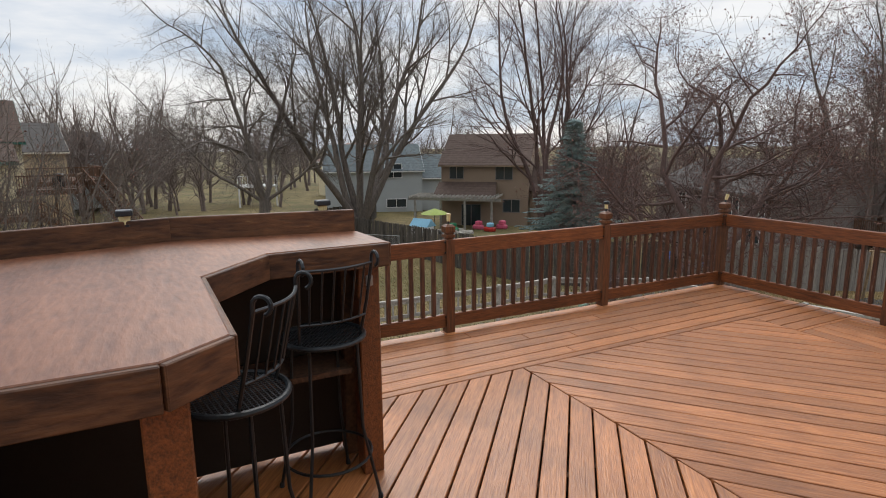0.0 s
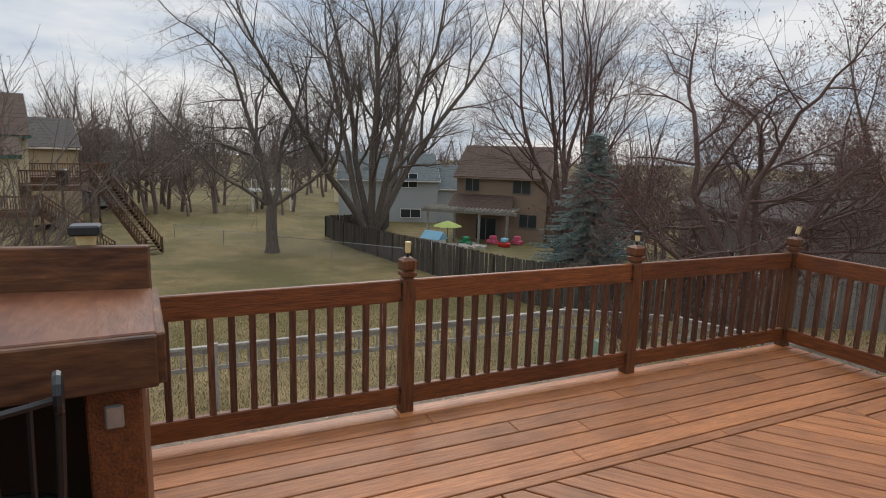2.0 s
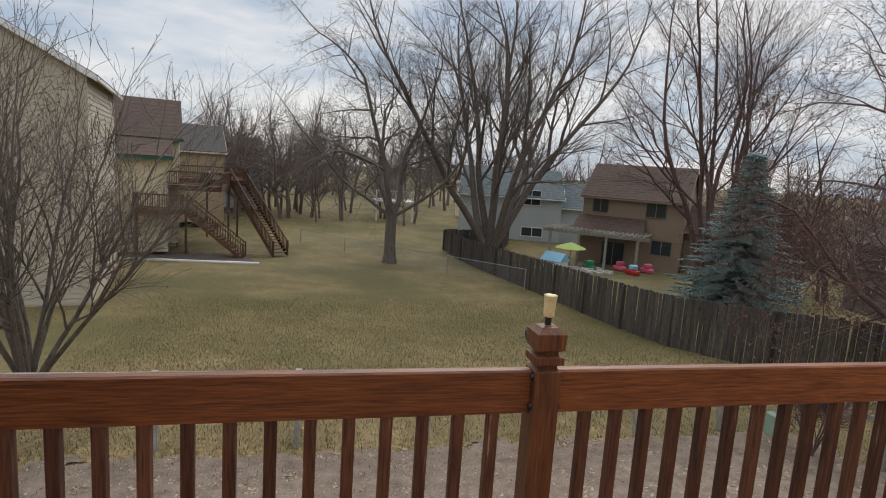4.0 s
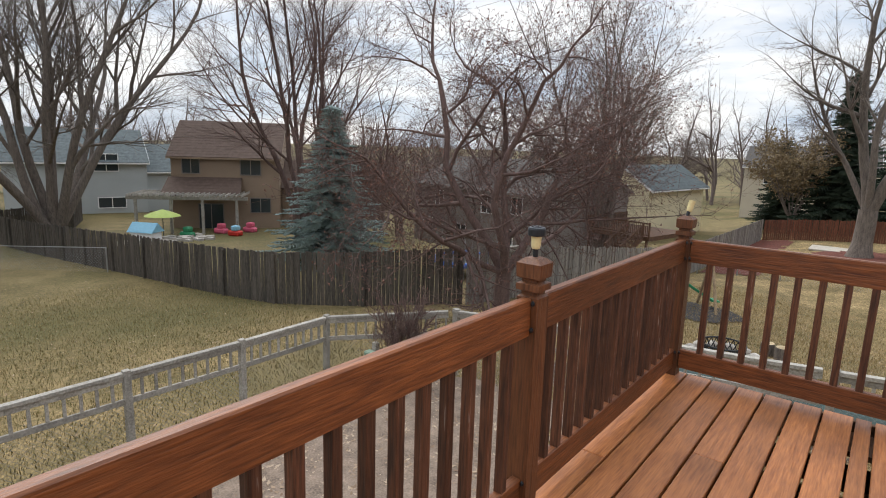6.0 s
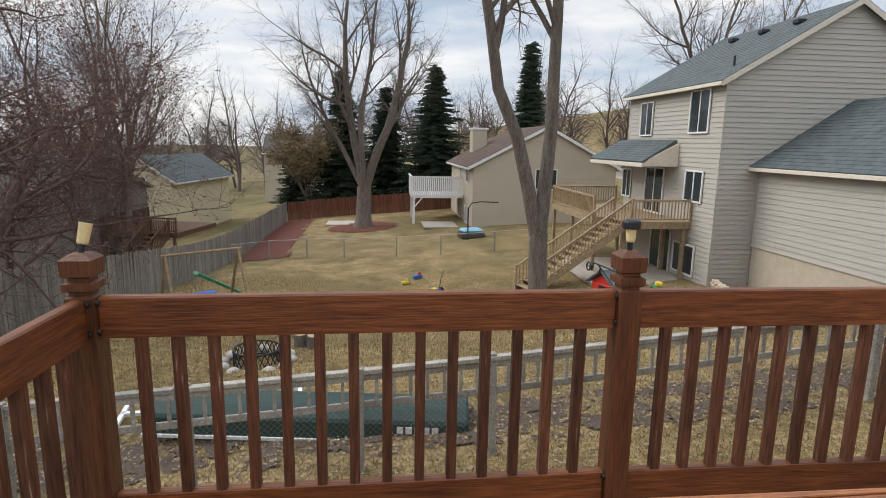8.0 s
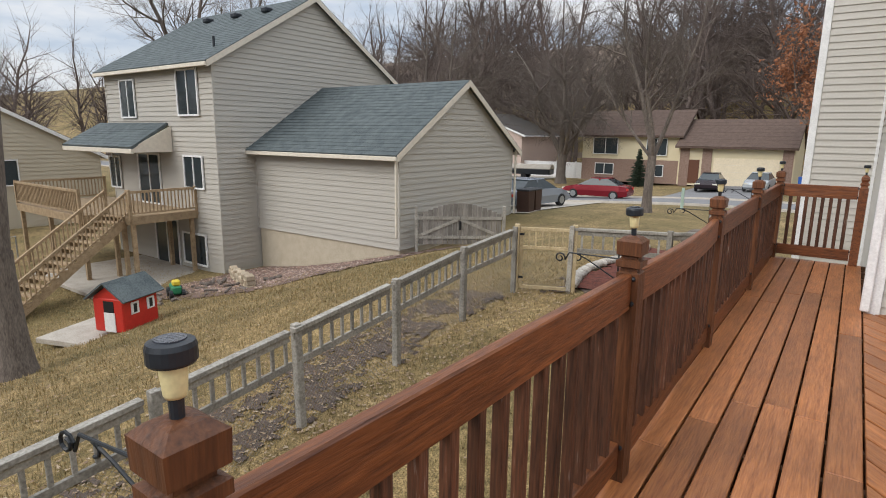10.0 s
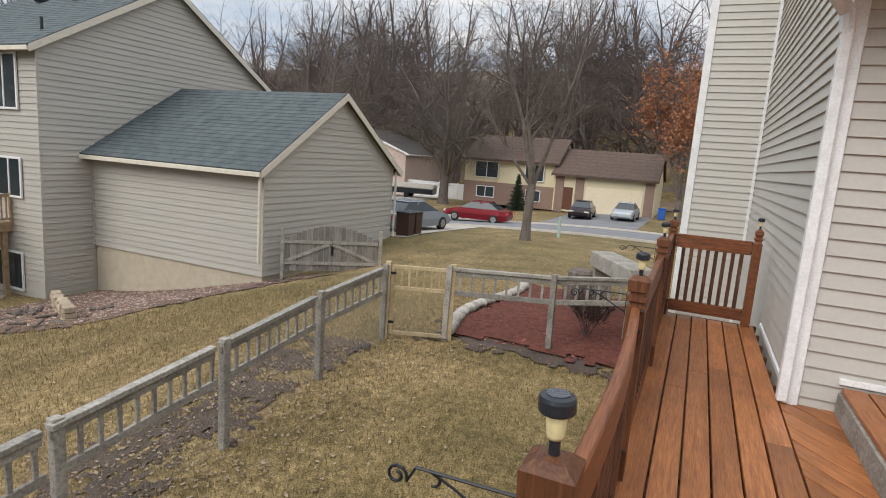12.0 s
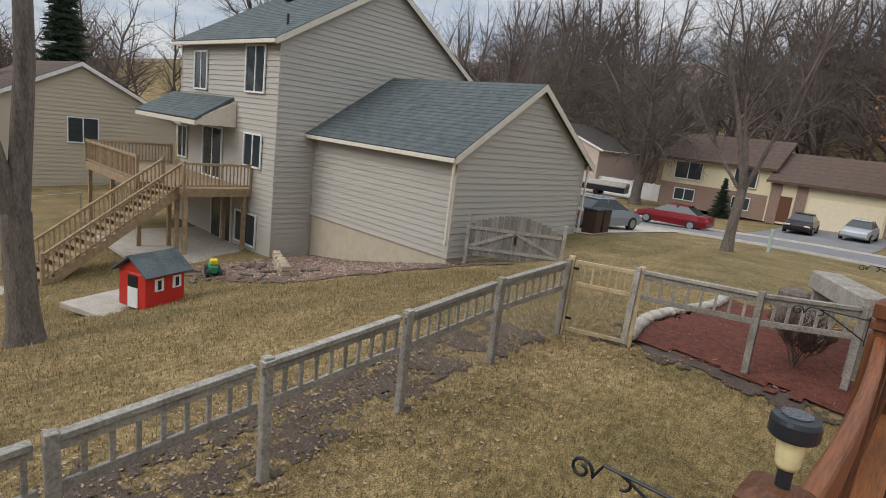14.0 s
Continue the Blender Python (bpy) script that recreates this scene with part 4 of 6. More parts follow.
part("chimney", bx(8.9, 46.0, -0.2, 10.1, 47.6, 2.7, bevel=0.02), M_SIDE2, h3)
part("chimney_cap", bx(8.8, 45.9, 2.7, 10.2, 47.7, 2.85, bevel=0.02), M_WHITE, h3)
part("flue", lathe([(0.15, 2.85), (0.15, 3.15)], 10, (9.4, 46.8, 0)), M_CHAIN, h3)
wd = thing("balcony", pose(0, 0, 0), "white solid-railed balcony on white posts", "balcony")
part("floor_slab", bx(3.6, 42.5, -2.75, 7.65, 46.5, -2.55), M_WHITE, wd)
for k in range(26):
    part("slat", bx(3.6 + k * 0.155, 42.46, -2.6, 3.6 + k * 0.155 + 0.12, 42.5, -1.15), M_WHITE, wd)
for k in range(25):
    part("slat", bx(3.56, 42.5 + k * 0.155, -2.6, 3.6, 42.5 + k * 0.155 + 0.12, -1.15), M_WHITE, wd)
part("hand_rail", bx(3.5, 42.4, -1.15, 7.65, 42.54, -1.05), M_WHITE, wd)
part("hand_rail", bx(3.5, 42.54, -1.15, 3.64, 46.5, -1.05), M_WHITE, wd)
for x, y in ((3.75, 42.7), (3.75, 46.2)):
    part("support_post", bx(x - 0.09, y - 0.09, gz(x, y) - 0.1, x + 0.09, y + 0.09, -2.75), M_WHITE, wd)
    part("knee_brace", bx(-0.05, -0.05, 0, 0.05, 0.05, 1.1), M_WHITE, wd, m=pose(x, y, -3.55, 0, 40, 0))

# brown two-storey house across the back
bh = thing("house", pose(-43.6, 23.4, 0, 0, 0, -42), "brown two-storey house with a dark brown roof", "house")
gable_block(bh, -4.0, 4.0, -4.05, 4.05, -5.9, 0.1, 2.6, M_SIDEB, M_SHINB, M_SIDEB, "y", 0.4, 14, 0.2)
for y, z, w, h in ((-2.6, -1.35, 1.25, 1.2), (1.9, -1.4, 1.5, 1.3), (2.6, -4.4, 1.5, 1.1)):
    window(bh, pose(4.02, y, z, 0, 0, 90), w, h, M_SIDEK)
window(bh, pose(4.02, -1.2, -5.8, 0, 0, 90), 1.8, 2.0, M_SIDEK)
roof_slab("porch_roof", (6.3, -4.3, -2.9), (6.3, 1.5, -2.9), (4.0, 1.2, -1.75), (4.0, -4.3, -1.75), 0.1, M_SHINB, bh, 6)
part("flue", lathe([(0.2, 0), (0.2, 1.0)], 10, (-3.5, -3.2, 2.0)), M_SIDEK, bh)
part("garage_wing", bx(-3.6, 4.1, -5.9, 2.6, 9.5, -2.6), M_SIDEB, bh)
roof_slab("wing_roof", (3.1, 4.1, -2.6), (3.1, 9.8, -2.6), (-0.2, 9.8, -0.4), (-0.2, 4.1, -0.4), 0.1, M_SHINB, bh, 8)
roof_slab("wing_roof", (-4.4, 4.1, -2.6), (-4.4, 9.8, -2.6), (-0.2, 9.8, -0.4), (-0.2, 4.1, -0.4), 0.1, M_SHINB, bh, 8)
pg = thing("pergola", pose(-43.6, 23.4, 0, 0, 0, -42), "weathered grey pergola over the patio", "pergola")
for y in (-5.6, -3.2, -1.0, 1.4):
    part("post", bx(7.5, y - 0.09, -6.6, 7.7, y + 0.09, -3.0), M_GREYW, pg)
part("beam", bx(7.5, -6.2, -3.1, 7.7, 2.2, -2.85), M_GREYW, pg)
for k in range(22):
    part("rafter", bx(4.3, -6.0 + k * 0.37, -2.85, 8.2, -5.93 + k * 0.37, -2.68), M_GREYW, pg)

# grey-blue house behind the big maple
gh2 = thing("house", pose(-62, 17.5, 0, 0, 0, -18), "pale grey house with a blue-grey roof", "house")
gable_block(gh2, -5.5, 5.5, -5.5, 5.5, -6.2, -1.0, 2.8, M_SIDEG, M_SHING, M_WHITE, "y", 0.4, 12, 0.2)
gable_block(gh2, -4.5, 4.5, 5.6, 14, -6.2, -1.9, 2.4, M_SIDEG, M_SHING, M_WHITE, "y", 0.4, 10, 0.2)
window(gh2, pose(5.52, 2.2, -1.9, 0, 0, 90), 1.9, 1.5)
window(gh2, pose(5.52, 2.5, -5.3, 0, 0, 90), 2.2, 0.9)
tan_far = thing("house", pose(-82, 24, 0, 0, 0, 20), "far cream house with a reddish roof", "house")
gable_block(tan_far, -5, 5, -6, 6, -6.5, -0.6, 2.6, M_SIDEY, M_BRICK, M_WHITE, "x", 0.4, 0, 0.3)
whd = thing("raised_deck", pose(-72, 5.0, 0), "far white deck rail", "deck")
part("floor_slab", bx(-2, -2.4, -3.4, 2, 2.4, -3.2), M_WHITE, whd)
baluster_rail(whd, (2, -2.4), (2, 2.4), (-3.2, -3.2), M_WHITE, 1.3, 0.3)
for y in (-2.3, 2.3):
    part("support_post", bx(1.8, y - 0.1, gz(-72, 5) - 0.1, 2.0, y + 0.1, -3.3), M_WHITE, whd)

# taupe house beyond the grey fence
kh = thing("house", pose(-24, 37.5, 0, 0, 0, -12), "low taupe-sided house with a dark roof", "house")
gable_block(kh, -7.5, 7.5, -5, 5, -7.0, -1.75, 2.1, M_SIDEK, M_SHINK, M_SIDEK, "x", 0.5, 12, 0.2)
for x, z, w, h in ((-4, -3.6, 1.0, 1.2), (1.8, -3.6, 1.2, 1.3), (4.9, -3.4, 1.0, 1.2), (-1.2, -5.9, 1.2, 1.0), (4.0, -5.7, 1.2, 1.1), (-5.5, -5.8, 1.2, 1.0)):
    window(kh, pose(x, -5.02, z), w, h, M_WHITE)
part("flue", lathe([(0.1, 0), (0.1, 0.6)], 8, (2, -2, 1.0)), M_CHAIN, kh)
ch = thing("house", pose(-18.6, 55, 0, 0, 0, -8), "cream gabled house with a dark green roof edge", "house")
gable_block(ch, -2.9, 2.9, -6, 6, -7.0, -1.9, 1.9, M_SIDEY, M_SHING, M_WHITE, "y", 0.5, 8, 0.25)
window(ch, pose(0, -6.02, -3.0), 1.4, 1.2)
fh = thing("house", pose(-8, 84, 0, 0, 0, 5), "far tan house among the trees", "house")
gable_block(fh, -7, 7, -5, 5, -7.0, 0.0, 2.4, M_SIDE2, M_SHINK, M_WHITE, "x", 0.5, 0, 0.3)
for x in (-4, 0, 4):
    window(fh, pose(x, -5.02, -2.2), 1.4, 1.4, M_WHITE)
kd = raised_deck(pose(-13.5, 37.5, 0, 0, 0, -12), "dark wooden raised deck with stairs at the taupe house", -2.5, 2.5, -2.5, 2.5, -4.3, -6.0, M_BROWNW, 0.3, "ws")
stair(kd, (1.5, -5.2), (1.5, -2.6), -5.7, -4.3, 1.2, M_BROWNW, 7)

# houses to the south-west
sw = thing("house", pose(-21.5, -13.0, 0, 0, 0, 12), "tall cream vinyl-sided house with a white rake", "house")
gable_block(sw, -9.0, 0.0, -11.5, 0.0, -4.6, 4.1, 3.2, M_SIDE2, M_SHINB, M_WHITE, "x", 0.35, 0, 0.2)
window(sw, pose(0.02, -4.5, -3.5, 0, 0, 90), 1.4, 1.3)
g3 = thing("house", pose(-41, -14.2, 0, 0, 0, 14), "cream house with a brown roof and green trim", "house")
gable_block(g3, -8.0, 0.0, -9.0, 0.0, -5.0, 2.4, 2.6, M_SIDEY, M_SHINB, plain("green_trim", (0.02, 0.10, 0.075)), "y", 0.4, 10, 0.2)
part("lean_to", bx(0.05, -8.9, -5.3, 2.1, -0.7, 1.15), M_SIDEY, g3)
roof_slab("lean_to_roof", (2.6, -9.3, 0.95), (2.6, -0.4, 0.95), (0, -0.4, 2.25), (0, -9.3, 2.25), 0.1, M_SHINB, g3, 6)
part("lean_to_fascia", bx(2.56, -9.3, 0.8, 2.64, -0.4, 1.0), bpy.data.materials["green_trim"], g3)
window(g3, pose(-1.6, 0.02, 0.3, 0, 0, 180), 0.7, 1.5, split=False)
window(g3, pose(-4.4, 0.02, 0.3, 0, 0, 180), 0.7, 1.5, split=False)
t4 = thing("house", pose(-56, -13.5, 0, 0, 0, 14), "tan house with a grey-brown roof", "house")
gable_block(t4, -9.0, 0.0, -9.0, 0.0, -5.2, 1.6, 2.4, mat("ochre_siding", (0.33, 0.25, 0.155), (0.41, 0.32, 0.205), 0.8, (1, 1, 1), 0.6, 0.05, 30, 0.02), M_SHINK, M_TRIM, "y", 0.4, 10, 0.2)
t5 = thing("house", pose(-75, -11.5, 0, 0, 0, 14), "white house with a grey roof", "house")
gable_block(t5, -9.0, 0.0, -9.0, 0.0, -5.4, 1.2, 2.4, M_SIDEG, M_SHINK, M_WHITE, "y", 0.4, 0, 0.3)
swd = raised_deck(pose(-41.8, -14.3, 0), "brown wooden raised deck behind the cream house", -2.2, 2.2, -4.4, 3.1, -0.85, -5.7, M_BROWNW, 0.35, "ens")
swl = raised_deck(pose(-38.5, -13.9, 0), "lower brown landing of the deck", -1.0, 1.0, -2.2, 0.6, -2.3, -5.6, M_BROWNW, 0.35, "es")
stair(swl, (0, 4.4), (0, 0.65), gz(-38.5, -9.4) + 0.03, -2.3, 1.3, M_BROWNW, 17)
wfd = raised_deck(pose(-46, -12.5, 0, 0, 0, 14), "brown wooden deck and stairs behind the tan house", -3.0, 2.5, -3.0, 2.0, -0.5, -5.5, M_BROWNW, 0.35, "ens")
stair(wfd, (7.6, 3.6), (2.5, 1.2), -5.4, -0.5, 1.2, M_BROWNW, 25)
tagged(part("edging_strip", bx(-0.1, -4.4, -0.05, 0.1, 4.4, 0.12, bevel=0.02), M_WHITE, m=pose(-35.6, -12.6, gz(-35.6, -12.6), 0, 0, -4)), "pale edging strip round the deck bed", "edging", kind="structure")
bed("deck_bed", lambda x, y: -40 < x < -35.7 and -17 < y < -9, M_DIRT, "dark soil bed under the brown deck", -41, -35, -18, -8, 0.04, 0.3)
grill = thing("grill", pose(-40.5, -12.3, -0.85), "black covered barbecue grill on the deck", "grill")
part("cover", bx(-0.6, -0.3, 0, 0.6, 0.3, 1.0, bevel=0.12), M_BLACK, grill)

# ---- street side ----
STREET = (33.0, 41.5)
road = sheet("road", list(np.linspace(*STREET, 8)), list(np.arange(-120, 160, 3)), lambda x, y: gz(x, y) + 0.03, M_ASPH, "worn grey asphalt street", "road")
for x in (STREET[0] - 0.2, STREET[1] + 0.05):
    sheet("kerb", [x, x + 0.02, x + 0.14, x + 0.16], list(np.arange(-120, 160, 2.5)), lambda a, b, x=x: gz(a, b) + (0.14 if x + 0.01 < a < x + 0.15 else 0.0), M_CONC, "pale concrete kerb along the street", "kerb")
sheet("driveway", list(np.linspace(23.6, 33.0, 8)), list(np.linspace(10.6, 19.5, 8)), lambda x, y: gz(x, y) + 0.035, M_CONC, "concrete driveway of the neighbouring house", "driveway")
sheet("driveway", list(np.linspace(41.6, 57.9, 10)), list(np.linspace(3.4, 10.4, 6)), lambda x, y: gz(x, y) + 0.035, M_ASPH, "dark asphalt driveway to a garage", "driveway")
sheet("driveway", list(np.linspace(41.6, 66, 10)), list(np.linspace(27, 35, 6)), lambda x, y: gz(x, y) + 0.035, M_CONC, "pale driveway beside the parked boat", "driveway")
yh = thing("house", pose(0, 0, 0), "pale yellow split-level house with brick base and brown roof", "house")
gable_block(yh, 58.0, 66.0, 12.6, 22.2, -2.8, 1.85, 2.2, M_SIDEY, M_SHINB, M_SHINB, "y", 0.6, 8, 0.2)
gable_block(yh, 57.0, 66.0, 3.4, 12.5, -2.8, 0.9, 2.2, M_SIDEY, M_SHINB, M_SHINB, "y", 0.6, 8, 0.2)
part("brick_base", bx(57.9, 12.6, -2.9, 58.0, 22.2, -0.7), M_BRICK, yh)
for y0 in (3.45, 9.7, 11.6):
    part("brick_pier", bx(56.9, y0, -2.9, 57.02, y0 + 0.8, 0.75), M_BRICK, yh)
for y, z, w, h in ((19.8, -0.2, 2.4, 1.5), (14.8, -0.2, 1.8, 1.5), (19.8, -2.2, 1.8, 1.0), (14.8, -2.2, 1.4, 1.0)):
    window(yh, west(57.88, y, z), w, h)
gd = part("garage_door", bx(56.9, 4.4, -2.7, 56.98, 9.5, -0.3), plain("cream_door", (0.72, 0.62, 0.45), 0.5), yh)
for k in range(1, 4):
    part("door_groove", bx(56.885, 4.4, -2.7 + k * 0.6, 56.9, 9.5, -2.68 + k * 0.6), M_TRIM, gd)
part("front_door", bx(56.93, 10.7, -2.6, 56.98, 11.6, -0.5), plain("brown_door", (0.12, 0.05, 0.03), 0.4), yh)
pk = thing("house", pose(68, 40, 0), "pinkish house with a grey roof past the boat", "house")
gable_block(pk, -5, 5, -8, 6, -3.4, 1.6, 2.6, plain("pink_siding", (0.55, 0.43, 0.37), 0.6), M_SHINK, M_WHITE, "x", 0.5, 0, 0.3)
window(pk, west(-5.02, -3, -0.5), 1.8, 1.2)
vf = thing("vinyl_fence", pose(0, 0, 0), "white vinyl privacy fence panels", "fence")
for k in range(4):
    part("panel", bx(63.8, 23.0 + k * 2.4, -3.4, 63.86, 25.3 + k * 2.4, -1.5, bevel=0.01), M_WHITE, vf)
    part("post", bx(63.76, 25.3 + k * 2.4, -3.4, 63.9, 25.4 + k * 2.4, -1.4), M_WHITE, vf)


def car(m, paint, label, ln=4.6):
    """A sedan: lofted body and glass house, four wheels, lights."""
    c = thing("car", m, label, "car", "parked cars")
    s = ln / 4.6
    prof = [(-2.3, 0.45, 0.62), (-2.25, 0.28, 0.92), (-1.75, 0.22, 0.98), (-1.0, 0.22, 0.98), (0.9, 0.22, 0.95), (1.5, 0.22, 0.88), (2.1, 0.24, 0.74), (2.3, 0.38, 0.6)]
    bm = bmesh.new()
    rings = []
    for x, lo, hi in prof:
        w = 0.88 if abs(x) < 2.0 else 0.78
        rings.append([bm.verts.new((x * s, y, z)) for y, z in ((-w, lo), (-w - 0.02, (lo + hi) / 2), (-w + 0.05, hi - 0.03), (-w + 0.2, hi), (w - 0.2, hi), (w - 0.05, hi - 0.03), (w + 0.02, (lo + hi) / 2), (w, lo))])
    for p, q in zip(rings, rings[1:]):
        for k in range(8):
            bm.faces.new((p[k], q[k], q[(k + 1) % 8], p[(k + 1) % 8]))
    bm.faces.new(rings[0])
    bm.faces.new(rings[-1][::-1])
    bmesh.ops.recalc_face_normals(bm, faces=bm.faces[:])
    part("body", bm, paint, c, smooth=False)
    bm = bmesh.new()
    lo = [bm.verts.new((x * s, y, 0.93)) for x, y in ((-1.75, -0.78), (1.15, -0.78), (1.15, 0.78), (-1.75, 0.78))]
    hi = [bm.verts.new((x * s, y, 1.38)) for x, y in ((-0.95, -0.6), (0.25, -0.6), (0.25, 0.6), (-0.95, 0.6))]
    for i in range(4):
        j = (i + 1) % 4
        bm.faces.new((lo[i], lo[j], hi[j], hi[i]))
    bm.faces.new(hi)
    bmesh.ops.recalc_face_normals(bm, faces=bm.faces[:])
    part("glass", bm, M_GLASS, c, "dark car windows")
    part("roof", bx(-1.0 * s, -0.62, 1.37, 0.3 * s, 0.62, 1.43, bevel=0.03), paint, c)
    for x in (-0.35, ):
        for y in (-0.7, 0.7):
            part("pillar", bx(x * s - 0.05, y - 0.08 * (1 if y > 0 else -1) - 0.03, 0.93, x * s + 0.05, y - 0.08 * (1 if y > 0 else -1) + 0.03, 1.39), paint, c)
    for x in (-1.4, 1.4):
        for y in (-0.82, 0.82):
            w = part("wheel", lathe([(0.2, -0.11), (0.31, -0.1), (0.32, 0.0), (0.31, 0.1), (0.2, 0.11)], 20), M_TYRE, c, m=pose(x * s, y, 0.32, 90, 0, 0))
            part("rim", lathe([(0.2, -0.115), (0.19, 0.0), (0.2, 0.115)], 14), M_CHAIN, w)
    for y in (-0.62, 0.62):
        part("headlight", bx(2.18 * s, y - 0.18, 0.58, 2.29 * s, y + 0.18, 0.7, bevel=0.02), M_CLEAR, c)
        part("tail_light", bx(-2.3 * s, y - 0.18, 0.66, -2.22 * s, y + 0.18, 0.82, bevel=0.02), M_RED, c)
    return c


PAINT = [mat("car_paint", tuple(v * 0.95 for v in col), col, 1, (1, 1, 1), 0.25, 0.0, 10, 0, metal=0.3) for col in ((0.28, 0.31, 0.35), (0.20, 0.012, 0.02), (0.03, 0.02, 0.025), (0.5, 0.53, 0.55))]
for x, y, a, k, lab in ((27.2, 12.3, -10, 0, "silver-blue sedan parked on the driveway"), (39.8, 13.6, 92, 1, "dark red sedan parked at the kerb"), (51.5, 8.6, 183, 2, "black sedan parked on the driveway"), (52.5, 5.2, 178, 3, "pale silver sedan parked on the driveway")):
    car(pose(x, y, gz(x, y) + 0.04, 0, 0, a), PAINT[k], lab)


# ---- fences ----
def wire_mesh(a, b, z0a, z0b, h, step, r):
    """Diamond wire between two posts: crossing diagonal strands."""
    a, b = Vector(a), Vector(b)
    ln = (b - a).length
    u = (b - a) / ln
    verts, faces = [], []

    def strand(s0, t0, s1, t1):
        p = a + u * s0
        q = a + u * s1
        za = z0a + (z0b - z0a) * s0 / ln
        zb = z0a + (z0b - z0a) * s1 / ln
        P, Q = Vector((p.x, p.y, za + t0)), Vector((q.x, q.y, zb + t1))
        d = (Q - P).normalized()
        w1 = Vector((-u.y, u.x, 0)) * r
        w2 = d.cross(w1).normalized() * r
        i = len(verts)
        for o in (w1, w2 - w1 * 0.5, -w2 - w1 * 0.5):
            verts.extend((P + o, Q + o))
        for k in range(3):
            j = (k + 1) % 3
            faces.append((i + 2 * k, i + 2 * k + 1, i + 2 * j + 1, i + 2 * j))
    s = -h
    while s < ln:
        s0, s1 = max(s, 0), min(s + h, ln)
        if s1 > s0:
            strand(s0, s0 - s, s1, s1 - s)
            strand(s0, h - (s0 - s), s1, h - (s1 - s))
        s += step
    me = bpy.data.meshes.new("wire_mesh")
    me.from_pydata(verts, [], faces)
    me.materials.append(M_CHAIN)
    return me


def spindle_fence(pts, label, wire=True, H=1.2):
    """Weathered posts, top and middle rail with short spindles between, wire mesh below."""
    f = thing("yard_fence", pose(0, 0, 0), label, "fence")
    pm = mesh_of(bx(-0.045, -0.045, -0.1, 0.045, 0.045, H + 0.03, bevel=0.006), "post", M_GREYW)
    sm = mesh_of(bx(-0.018, -0.014, 0, 0.018, 0.014, 0.27), "spindle", M_GREYW)
    for x, y in pts:
        piece("post", pm, f, pose(x, y, gz(x, y), random.uniform(-1, 1), random.uniform(-1, 1), 0))
    for (x0, y0), (x1, y1) in zip(pts, pts[1:]):
        a, b = Vector((x0, y0, gz(x0, y0))), Vector((x1, y1, gz(x1, y1)))
        d = b - a
        ln = math.hypot(d.x, d.y)
        ang = math.atan2(d.y, d.x)
        tilt = math.atan2(d.z, ln)
        base = Matrix.Translation(a) @ Matrix.Rotation(ang, 4, "Z") @ Matrix.Rotation(-tilt, 4, "Y")
        for z0, z1, w in ((H - 0.05, H, 0.045), (H - 0.13, H - 0.05, 0.018), (H - 0.45, H - 0.37, 0.018)):
            part("rail", bx(0.04, -w, z0, d.length - 0.04, w, z1, bevel=0.004), M_GREYW, f, m=base)
        n = int(ln / 0.17)
        for i in range(1, n):
            p = a + d * (i / n)
            piece("spindle", sm, f, Matrix.Translation((p.x, p.y, p.z + H - 0.38)) @ Matrix.Rotation(ang, 4, "Z"))
        if wire:
            ob = new("wire_mesh", wire_mesh((x0, y0, 0), (x1, y1, 0), a.z, b.z, H - 0.45, 0.07, 0.0016))
            ob.parent = f
            tagged(ob, kind="stuff")
    return f


NLINE = [(-4.65, 3.72), (-2.8, 3.74), (-1.0, 3.78), (0.8, 3.82), (2.3, 3.88), (3.85, 3.95), (5.48, 4.02), (7.2, 4.06), (8.95, 4.14), (10.6, 4.12)]
spindle_fence(NLINE, "weathered grey wooden fence with spindles and wire mesh")
spindle_fence([(-6.7, -9.0), (-6.65, -7.0), (-6.6, -5.0), (-6.55, -3.0), (-6.5, -1.0), (-6.45, 0.65), (-6.5, 2.35), (-4.65, 3.72)], "weathered grey back-yard fence with spindles", True)
spindle_fence([(11.0, 3.2), (11.45, 1.62), (12.1, 0.55)], "weathered tan-grey fence with spindles beside the mulch bed", False)
gt = thing("gate", pose(10.66, 4.05, gz(10.7, 3.7), 0, 0, -68), "new tan wooden gate with wire mesh, closed", "gate")
for a in ((0, -0.02, 0.06, 0.06, 0.02, 1.2), (0.86, -0.02, 0.06, 0.92, 0.02, 1.2), (0.06, -0.02, 0.06, 0.86, 0.02, 0.12), (0.06, -0.02, 1.14, 0.86, 0.02, 1.2), (0.06, -0.02, 0.80, 0.86, 0.02, 0.86)):
    part("frame_board", bx(*a, bevel=0.004), M_NEWW, gt)
for k in range(6):
    part("spindle", bx(0.15 + k * 0.12, -0.015, 0.86, 0.18 + k * 0.12, 0.015, 1.14), M_NEWW, gt)
ob = new("wire_mesh", wire_mesh((0.06, 0, 0), (0.86, 0, 0), 0.12, 0.12, 0.68, 0.06, 0.0016))
ob.parent = gt
tagged(ob, kind="stuff")
part("latch_post", bx(0.93, -0.045, -0.1, 1.02, 0.045, 1.28, bevel=0.005), M_NEWW, gt)
part("hinge_post", bx(-0.1, -0.045, -0.1, -0.01, 0.045, 1.25, bevel=0.005), M_NEWW, gt)
for z in (0.25, 1.05):
    part("hinge", bx(-0.06, -0.03, z, 0.08, -0.02, z + 0.04), M_BLACK, gt)


